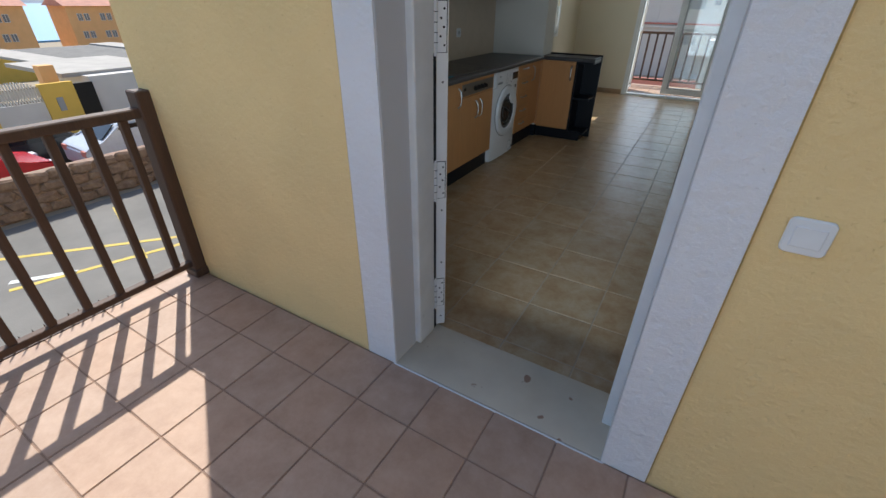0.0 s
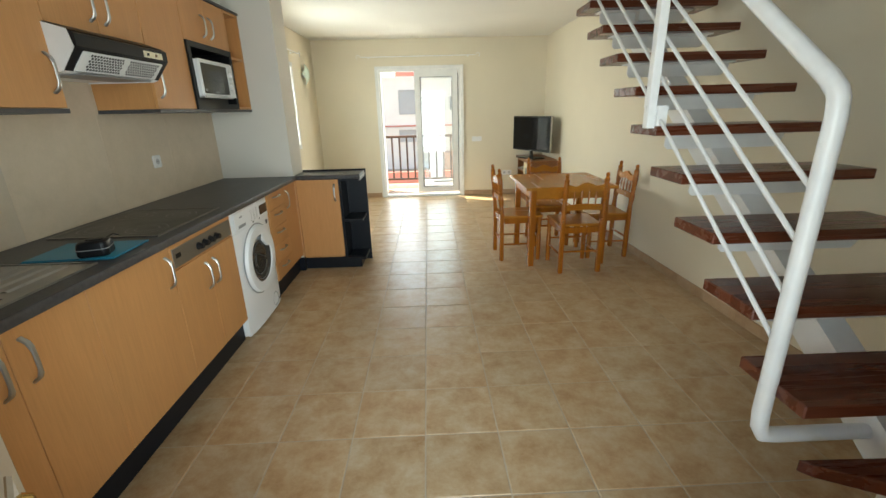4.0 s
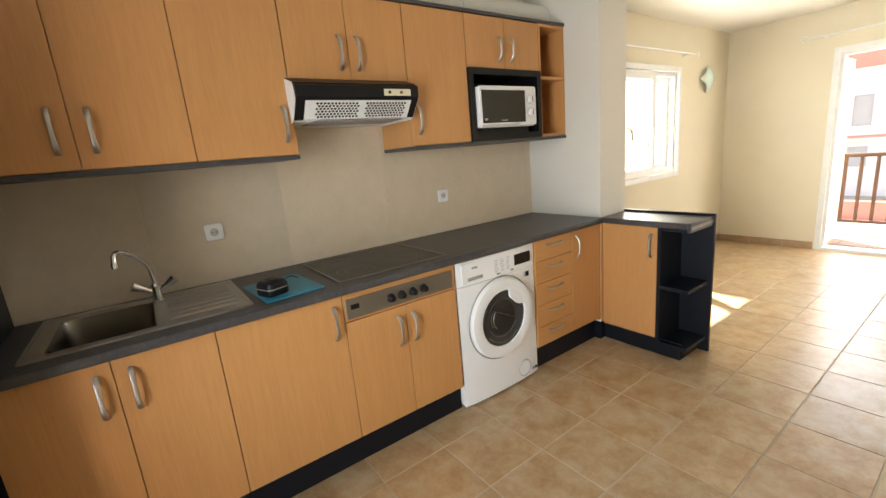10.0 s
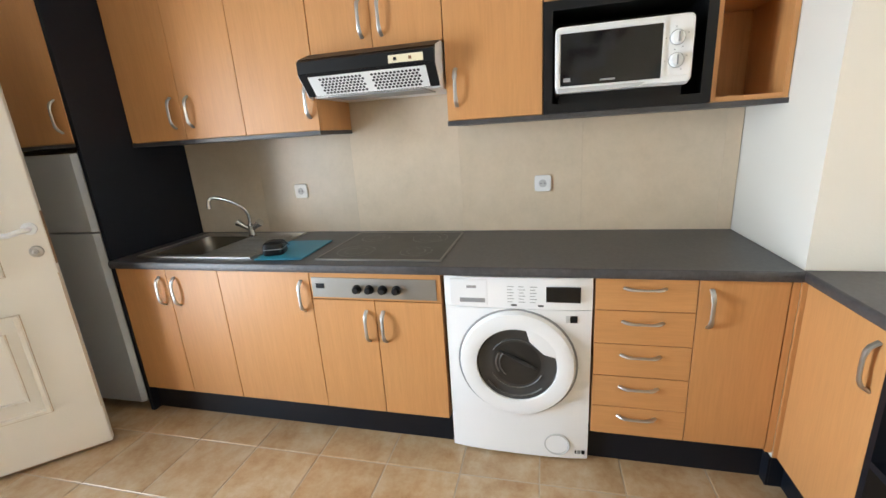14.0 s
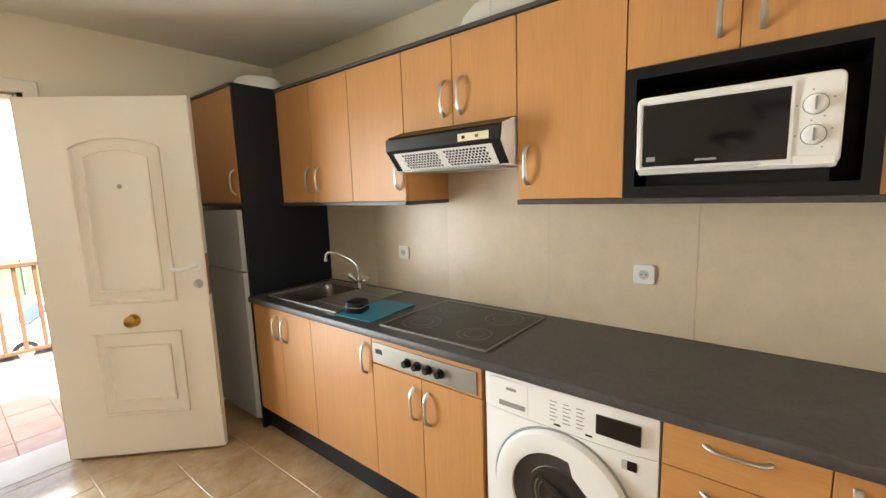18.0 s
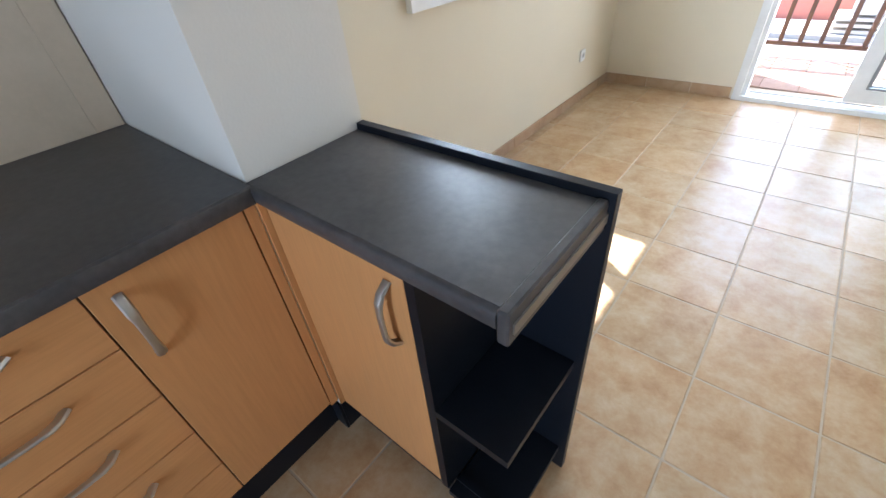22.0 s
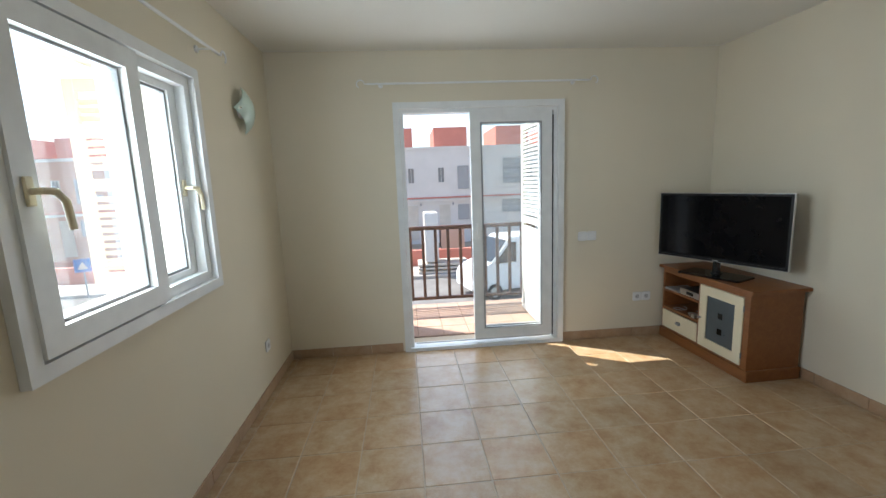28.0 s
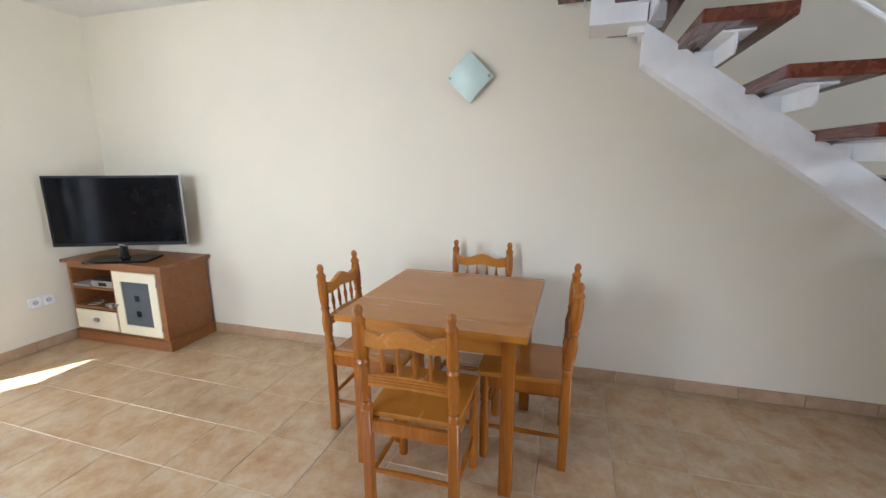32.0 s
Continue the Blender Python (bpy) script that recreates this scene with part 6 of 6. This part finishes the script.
def slab(name, x0, x1, y0, y1, z0, z1, mat, label, cat):
    return tagged(part(name, box(x0, x1, y0, y1, z0, z1), mat), label, cat, kind="structure")


slab("road", -60, 60, 17.0, 24.6, -3.05, -2.985, ASPH, "grey asphalt street behind the house", "road")
slab("pavement", -60, 60, 24.6, 27.0, -3.05, -2.84, PAVE, "pale concrete pavement along the row of houses", "pavement")
slab("pavement", -60, 60, 14.6, 17.0, -3.05, -2.84, PAVE, "pale concrete pavement below the balcony", "pavement")
slab("road", -12.2, -5.2, -40, 14.5, -3.05, -2.985, ASPH, "grey asphalt street beside the terrace", "road")
slab("road", -5.19, 60, -16, -4.0, -3.05, -2.985, ASPH, "grey asphalt street in front of the house", "road")
slab("pavement", -5.19, 60, -18.5, -16, -3.05, -2.86, PAVE, "pale concrete pavement across the street", "pavement")
mk = thing("road_marking", -9, 2.5, -2.985, "worn yellow and white painted lines on the asphalt", "road marking", kind="structure")
for (ax_, ay_), (bx_, by_), w, m in (((-11.7, 1.0), (-8.6, 4.6), 0.10, ROADY), ((-9.3, 1.8), (-8.2, 4.8), 0.10, ROADY), ((-11.5, 4.5), (-8.4, 3.6), 0.10, ROADY), ((-9.6, 1.9), (-9.0, 2.7), 0.12, ROADW), ((-11.9, -20), (-11.9, 1.0), 0.12, ROADY)):
    a, b = Vector((ax_, ay_)), Vector((bx_, by_))
    nn = Vector((-(b - a).y, (b - a).x)).normalized() * w / 2
    part("line", prism([tuple(a + nn), tuple(b + nn), tuple(b - nn), tuple(a - nn)], -2.985, -2.979, "z"), m, mk)


def far_window(parent, x0, x1, y, z0, z1, shut=False, axis="y", out=-1):
    """A window set in a far facade: recessed dark pane in a pale frame."""
    w = part("window", ring_frame(x0, x1, z0, z1, 0.05, y + out * 0.06, y, axis), FACADE if not shut else SHUT, parent)
    if axis == "y":
        part("pane", box(x0 + 0.051, x1 - 0.051, y + out * 0.02, y - out * 0.0, z0 + 0.051, z1 - 0.051), SHUT if shut else WINDARK, w)
        if not shut:
            part("mullion", box((x0 + x1) / 2 - 0.015, (x0 + x1) / 2 + 0.015, y + out * 0.05, y + out * 0.021, z0 + 0.051, z1 - 0.051), FACADE, w)
    else:
        part("pane", box(y + out * 0.02, y, x0 + 0.051, x1 - 0.051, z0 + 0.051, z1 - 0.051), SHUT if shut else WINDARK, w)
        part("mullion", box(y + out * 0.05, y + out * 0.021, (x0 + x1) / 2 - 0.03, (x0 + x1) / 2 + 0.03, z0 + 0.051, z1 - 0.051), FACADE, w)


# row of white houses across the back street
FY = 36.0
for k in range(-5, 3):
    hx = k * 8.62
    hs = thing("row_house", hx, FY + 4, -2.85, "pink-brown rendered row house with red roof blocks" if k < -2 else "white rendered two-storey row house with red roof blocks", "house", "row houses behind")
    part("wall", box(hx - 4.01, hx + 4.605, FY, FY + 9, -3.0, 3.72), PINKW if k < -2 else FACADE, hs)
    part("parapet", box(hx - 4.01, hx + 4.605, FY - 0.05, FY + 0.2, 3.721, 3.92), FACADE, hs)
    for x0 in (-2.93, 1.08):
        part("roof_block", box(hx + x0, hx + x0 + 2.45, FY + 1.0, FY + 6, 3.722, 5.36), REDW, hs, "brick-red roof block")
    part("string_course", box(hx - 4.01, hx + 4.605, FY - 0.10, FY - 0.001, 0.27, 0.37), REDW, hs, "red moulding between the storeys")
    part("string_course", box(hx - 4.01, hx + 4.605, FY - 0.16, FY - 0.001, 0.06, 0.20), FACADE, hs)
    for x0, x1, z0, z1, shut in ((-0.96, -0.46, 1.37, 2.49, False), (1.19, 1.70, 1.37, 2.49, False), (2.64, 3.44, 0.89, 2.53, True), (2.60, 3.43, -1.33, -0.22, True),
                                 (-2.67, -1.35, 1.18, 2.96, True), (-2.75, -1.39, -0.90, 0.03, True)):
        far_window(hs, hx + x0, hx + x1, FY, z0, z1, shut=shut)
    for x0 in (-1.10, 1.24):
        dd = part("door", box(hx + x0, hx + x0 + 0.79, FY - 0.03, FY - 0.001, -2.7, -0.20), SILL, hs, "pale wooden house door")
        part("door_knob", box(hx + x0 + 0.66, hx + x0 + 0.72, FY - 0.08, FY - 0.031, -1.75, -1.68), STEEL, dd)
        part("porch_lamp", box(hx + x0 + 0.95, hx + x0 + 1.05, FY - 0.12, FY - 0.001, -0.25, -0.05), GREY, hs)
slab("garden_wall", -30, 40, 27.2, 27.5, -2.9, -2.05, REDW, "low brick-red garden wall in front of the houses", "wall")

# things on the back street
tr = thing("covered_trailer", 0.4, 25.4, -2.84, "white sheet-covered goods on a pallet at the kerb", "trailer")
part("cover", box(-0.35, 0.30, 25.0, 26.2, -2.3, 0.05, 0.12, seg=2), FACADE, tr, smooth=True)
part("cargo_cover", box(0.42, 1.55, 25.1, 26.1, -1.7, -0.75, 0.06, seg=2), PINKW, tr, "pink-brown wrapped stack", smooth=True)
for z in (-2.82, -2.64, -2.46):
    part("pallet", box(-0.7, 1.7, 24.95, 26.25, z, z + 0.10), SILL, tr)


def car(name, x, y, z, rz, paint_mat, label, van=False):
    """A parked car: body shell, cabin glass, wheels, lamps."""
    c = thing(name, x, y, z, label, "car", rz=rz)
    hgt = 2.3 if van else 1.45
    L2, W2 = (2.5, 0.95) if van else (2.1, 0.86)
    if van:
        prof = [(-L2, 0.35), (-L2, 2.2), (-L2 + 0.15, 2.3), (L2 - 1.5, 2.3), (L2 - 0.75, 1.35), (L2 - 0.08, 1.15), (L2, 0.85), (L2, 0.35)]
        glass = [(L2 - 1.52, 2.12), (L2 - 0.86, 1.36), (L2 - 1.75, 1.36), (L2 - 1.75, 2.12)]
    else:
        prof = [(-L2, 0.32), (-L2, 0.82), (-L2 + 0.15, 0.95), (-L2 + 0.55, 1.0), (-L2 + 1.05, 1.42), (-L2 + 1.3, 1.46), (0.35, 1.46), (0.55, 1.40), (1.15, 0.96), (L2 - 0.1, 0.80), (L2, 0.62), (L2, 0.32)]
        glass = [(-L2 + 0.72, 1.02), (-L2 + 1.10, 1.38), (0.45, 1.38), (1.0, 1.02)]
    bm = prism(prof, -W2, W2, "y")
    for v in bm.verts:
        if v.co.z > 1.0:
            v.co.y *= 0.86
    bmesh.ops.bevel(bm, geom=bm.edges[:], offset=0.05, segments=2, affect="EDGES")
    part("body", bm, paint_mat, c, local=True, smooth=True)
    for s in (-1, 1):
        bm = prism(glass, s * (W2 * 0.9 + 0.012), s * (W2 * 0.9 - 0.02), "y")
        part("side_window", bm, BLACKG, c, "dark side glass", local=True)
    if van:
        bm = prism([(L2 - 1.40, 2.20), (L2 - 1.36, 2.20), (L2 - 0.76, 1.42), (L2 - 0.80, 1.42)], -W2 * 0.78, W2 * 0.78, "y")
    else:
        bm = prism([(0.54, 1.42), (0.58, 1.42), (1.13, 1.02), (1.09, 1.02)], -W2 * 0.74, W2 * 0.74, "y")
    part("windscreen", bm, BLACKG, c, "dark windscreen", local=True)
    if not van:
        part("rear_window", prism([(-L2 + 0.98, 1.40), (-L2 + 0.94, 1.40), (-L2 + 0.55, 1.06), (-L2 + 0.59, 1.06)], -W2 * 0.74, W2 * 0.74, "y"), BLACKG, c, local=True)
    for wx in (-L2 + 0.75, L2 - 0.8):
        for s in (-1, 1):
            w = part("wheel", lathe([(0.20, -0.1), (0.31, -0.09), (0.32, 0), (0.31, 0.09), (0.20, 0.1)], wx, s * (W2 - 0.08), 0.32, "y", 18), BLACK, c, "black tyre", local=True, smooth=True)
            part("rim", lathe([(0.19, -0.105), (0.05, -0.11), (0.05, 0.11), (0.19, 0.105)], wx, s * (W2 - 0.08), 0.32, "y", 14), STEEL, w, local=True)
    for s in (-1, 1):
        part("headlight", box(L2 - 0.10, L2 + 0.012, s * W2 * 0.55, s * W2 * 0.9, 0.62, 0.78, 0.01), GLOSSW, c, "clear headlight", local=True)
        part("tail_light", box(-L2 - 0.012, -L2 + 0.05, s * W2 * 0.6, s * W2 * 0.92, 0.68, 0.85, 0.01), REDW, c, "red tail light", local=True)
    return c


CARW = plain("white car lacquer", (0.80, 0.80, 0.80), 0.2)
CARR = plain("red car lacquer", (0.45, 0.02, 0.03), 0.2)
CARK = plain("black car lacquer", (0.02, 0.02, 0.022), 0.15)
CARS = plain("pale grey car lacquer", (0.55, 0.58, 0.62), 0.2)
CARB = plain("blue car lacquer", (0.05, 0.30, 0.50), 0.25)
car("van", 3.4, 21.8, -2.985, 195, CARW, "white delivery van parked on the back street", van=True)
car("car", 6.0, 23.4, -2.985, 180, CARB, "blue car parked on the back street")
car("car", -2.8, -12.5, -2.985, 8, CARW, "white car parked across the front street")
car("car", 3.4, -14.2, -2.985, 5, CARS, "pale grey car parked across the front street")

# front: green netting fence
gf = thing("netting_fence", 0, -24, -3, "long green netting fence behind the front street", "fence", kind="structure")
for k in range(-9, 10):
    part("panel", box(k * 3.0 + 0.02, k * 3.0 + 2.98, -24.05, -24.0, -3.0, -1.15), GREEN, gf)
    part("post", box(k * 3.0 - 0.05, k * 3.0 + 0.018, -24.1, -23.95, -3.0, -0.95), GREY, gf)

# ---------------------------------------------------------------- farther off
FIELD = tile_mat("brown field stone", ((0.12, 0.075, 0.05), (0.20, 0.13, 0.09), (0.28, 0.20, 0.14)), 0.8, 0.95, 0.4)
sw = thing("stone_wall", -12.6, 2, -3, "low dry stone wall of brown stones along the street", "wall", kind="structure")
part("core", box(-12.85, -12.52, -10, 14, -3.05, -2.08), GROUTD, sw)
shapes = []
for k in range(4):
    bm = box(-0.06, 0.06, -0.23, 0.23, -0.12, 0.12, 0.05)
    for v in bm.verts:
        v.co += Vector((0, random.uniform(-0.06, 0.06), random.uniform(-0.03, 0.03)))
    o = part("stone", bm, FIELD, sw, local=True, smooth=False)
    o.matrix_basis = pose(0.10, -11.5 + k * 0.47, 0.1)
    shapes.append(o)
for r in range(4):
    for c in range(46):
        again("stone", random.choice(shapes), sw, pose(0.11, -11.6 + c * 0.48 + (0.24 if r % 2 else 0) + random.uniform(-0.04, 0.04), 0.13 + r * 0.235, random.choice((0, 180)) + random.uniform(-6, 6), 0, random.uniform(-6, 6)))
car("car", -15.3, 2.6, ground_z(-15.3, 0) + 0.02, 92, CARR, "red car parked behind the stone wall")
car("car", -15.0, 7.4, ground_z(-15, 0) + 0.02, 88, CARS, "pale grey car parked behind the stone wall")
car("car", -17.6, 5.2, ground_z(-17.6, 0) + 0.02, 100, CARK, "black car parked behind the stone wall")
slab("car_park", -24.0, -12.9, -12, 16, -5.2, -5.0, ASPH, "grey asphalt car park", "road")

yh = thing("garden_house", -26, 9, -5, "yellow walled house front with a white fan-shaped gate", "house")
part("wall", box(-26.2, -25.9, -4, 6.55, -5.5, -1.2), YELLOW, yh)
part("wall", box(-26.2, -25.9, 8.40, 9.72, -5.5, -1.98), YELLOW, yh)
part("letter_box", box(-25.9, -25.86, 8.85, 9.10, -3.2, -2.6), GREY, yh)
# solid black block paints the shade of the garage's inside
part("garage_opening", box(-26.1, -25.95, 9.74, 10.55, -5.4, -2.1), BLACK, yh, "black block painting the shade inside the open garage")
part("chimney", box(-27.2, -26.6, 8.9, 9.5, -2.2, -1.3), ORANGE, yh)
part("wall", box(-30, -26.2, 10.56, 15.6, -5.5, -1.9), FACADE, yh, "white garage front")
part("roof", box(-34, -27, 9.8, 15, -1.95, -1.75), PAVE, yh)
for k in range(18):
    a = -1 + 2 * k / 17
    part("gate_bar", box(-26.08, -26.02, 6.58 + k * 0.105, 6.63 + k * 0.105, -2.72, -1.78 - 0.32 * a * a), FACADE, yh, "white gate bar")
part("gate_base", box(-26.12, -25.98, 6.56, 8.39, -5.2, -2.73), FACADE, yh)

for j, (y0, y1) in enumerate(((8, 28.3), (33.2, 52))):
    ob = thing("apartment_building", -88, (y0 + y1) / 2, -8, "orange rendered apartment building with a red tiled roof", "apartment building", "orange apartment buildings")
    part("wall", box(-91, -85, y0, y1, -9, 0.5), ORANGE, ob)
    part("roof", prism([(-91.6, 0.5), (-84.4, 0.5), (-88, 1.9)], y0 - 0.4, y1 + 0.4, "y"), ROOFP, ob, "faded red tiled roof")
    part("base", box(-84.99, -84.9, y0, y1, -9, -5.2), YELLOW, ob)
    y = y0 + 1.2
    while y < y1 - 2:
        for z in (-3.9, -1.5):
            far_window(ob, y, y + 0.7, -85, z, z + 1.0, axis="x", out=1)
            far_window(ob, y + 0.9, y + 1.6, -85, z, z + 1.0, axis="x", out=1)
        y += 3.1
for k in range(34):
    x, y = -40 - random.random() * 38, 6 + random.random() * 45
    h = 0.8 + random.random() * 1.6
    gz = ground_z(x, y)
    w, d = 0.6 + random.random() * 2, 1.5 + random.random() * 4
    ob = thing("garden_building", x, y, gz, "low pale garden wall and outbuilding far down the slope", "building", "far outbuildings")
    part("wall", box(x - w, x + w, y - d, y + d, gz - 1, gz + h), (FACADE, YELLOW, SILL)[k % 3], ob)
    part("parapet", box(x - w - 0.1, x + w + 0.1, y - d - 0.1, y + d + 0.1, gz + h, gz + h + 0.15), (PAVE, DIRT)[k % 2], ob)

# seen from the window
for k in range(22):
    x, y = -34 - random.random() * 70, 46 + random.random() * 70
    gz = ground_z(x, y)
    h = 3.2 + random.random() * 3
    w, d = 3 + random.random() * 4, 3 + random.random() * 5
    ob = thing("hillside_house", x, y, gz, "far flat-roofed house in red-brown and white", "house", "far hillside houses")
    part("wall", box(x - w, x + w, y - d, y + d, gz - 1, gz + h), (REDW, FACADE, PINKW, SILL)[k % 4], ob)
    part("parapet", box(x - w - 0.1, x + w + 0.1, y - d - 0.1, y + d + 0.1, gz + h, gz + h + 0.3), FACADE, ob)
    for q in (-0.5, 0.4):
        far_window(ob, x + q * w, x + q * w + 1.2, y - d, gz + 1.2, gz + 2.4)
sg = thing("crossing_sign", -14.8, 24.1, -2.85, "blue square pedestrian-crossing sign on a grey pole", "road sign")
part("pole", tube([(-14.8, 24.1, -2.85), (-14.8, 24.1, -1.15)], 0.03, 8), GREY, sg)
bm = box(-0.28, 0.28, -0.015, 0.015, -0.28, 0.28)
bm.transform(pose(-14.8, 24.07, -1.45, 0, 0, 35))
part("plate", bm, plain("blue sign enamel", (0.02, 0.14, 0.45), 0.4), sg, "blue sign plate")
bm = prism([(-0.17, -0.16), (0.17, -0.16), (0, 0.17)], -0.022, -0.017, "y")
bm.transform(pose(-14.8, 24.07, -1.45, 0, 0, 35))
part("triangle", bm, FACADE, sg, "white triangle")
for x, y in ((-15.6, 26.3), (-24, 26.2), (-8, 16.4)):
    lp = thing("street_lamp", x, y, -2.85, "slim grey street lamp with a curved arm", "street lamp", "street lamps")
    part("pole", tube([(x, y, -2.85), (x, y, 0.6), (x + 0.1, y - 0.1, 1.2), (x + 0.5, y - 0.5, 1.4)], [0.06, 0.045, 0.035, 0.03], 8), STEEL, lp, smooth=True)
    part("lamp_head", box(x + 0.45, x + 0.9, y - 0.75, y - 0.45, 1.34, 1.44, 0.03), GREY, lp)

hl = thing("far_hills", -900, 900, -20, "hazy far hills and coast", "hills", kind="structure")
bm = bmesh.new()
lo, hi = [], []
for k in range(80):
    a = radians(60 + k * 3.0)
    r = 1500
    x, y = r * math.cos(a), r * math.sin(a)
    lo.append(bm.verts.new((x, y, -30)))
    hi.append(bm.verts.new((x * 1.05, y * 1.05, -4 + 34 * max(0, noise.noise((k * 0.13, 3.1, 0.2))) + 4 * noise.noise((k * 0.7, 1, 2)))))
for k in range(79):
    bm.faces.new((lo[k], lo[k + 1], hi[k + 1], hi[k]))
part("ridge", bm, HILL, hl)
tagged(part("sea", box(-2900, -160, -2500, 2500, -13.0, -8.6), SEA), "hazy blue sea down the slope", "water", kind="structure")

# ---------------------------------------------------------------- tiles, last
def lay(root, name, mat, xs, ys, x0, x1, y0, y1, gap, top, thick, holes=(), turn=None):
    """Square tiles on a grid of joints, cut at the edges; alike ones share a mesh."""
    meshes = {}
    turn = turn or Matrix()
    for a, b in zip(xs, xs[1:]):
        for c, d in zip(ys, ys[1:]):
            p0, p1, q0, q1 = max(a, x0), min(b, x1), max(c, y0), min(d, y1)
            if p1 - p0 < 0.02 or q1 - q0 < 0.02:
                continue
            cx, cy = (p0 + p1) / 2, (q0 + q1) / 2
            if any(h[0] < cx < h[1] and h[2] < cy < h[3] for h in holes):
                continue
            w, h = round(p1 - p0 - gap, 3), round(q1 - q0 - gap, 3)
            if (w, h) not in meshes:
                bm = box(-w / 2, w / 2, -h / 2, h / 2, -thick, 0, 0.0022)
                ob = part(name, bm, mat, root, local=True)
                ob.matrix_basis = turn @ pose(cx, cy, top)
                meshes[(w, h)] = ob
                continue
            lift = random.uniform(-0.0006, 0.0006)
            again(name, meshes[(w, h)], root, turn @ pose(cx, cy, top + lift, random.uniform(-0.1, 0.1), random.uniform(-0.1, 0.1), 0))


P = 0.3345
ASKEW = pose(-0.372, 4.066, 0, 0, 0, 0.4) @ pose(0.372, -4.066, 0)
lay(floor, "floor_tile", TILE, [-0.372 + P * k for k in range(-6, 8)], [4.066 + P * k for k in range(-8, 17)], XL - 0.06, XR, 1.975, Y1 + 0.1, 0.0055, 0.0, 0.006, holes=((-2.3, -1.62, 1.9, 5.6),), turn=ASKEW)
lay(terrace, "terrace_tile", TERRA, [-0.225 + 0.252 * k for k in range(-9, 7)], [1.172 + 0.256 * k for k in range(-8, 4)], -2.22, 1.2, -0.62, 1.667, 0.006, 0.0, 0.010)
lay(balcony, "balcony_tile", TERRA, [-2.3 + 0.252 * k for k in range(0, 18)], [9.43 + 0.256 * k for k in range(0, 6)], -2.3, 1.9, 9.432, 10.5, 0.007, 0.0, 0.010)

splash = thing("backsplash", KX, 4.1, 0.9, "large beige glazed wall tiles behind the worktop", "wall tiles", kind="structure")
for y0, y1 in zip((2.50, 3.09, 3.70, 4.31, 4.92, 5.53), (3.09, 3.70, 4.31, 4.92, 5.53, 5.597)):
    part("wall_tile", box(XL + 0.006, KX, max(y0, 2.0) + 0.0010, y1 - 0.0010, 0.62, 1.80, 0.0008), SPLASH, splash)
tagged(part("wall_tile_bed", box(XL + 0.0005, KX - 0.0012, 2.0, 5.597, 0.0, 1.80), SPLASH), "cement bed behind the wall tiles", "wall", kind="structure")
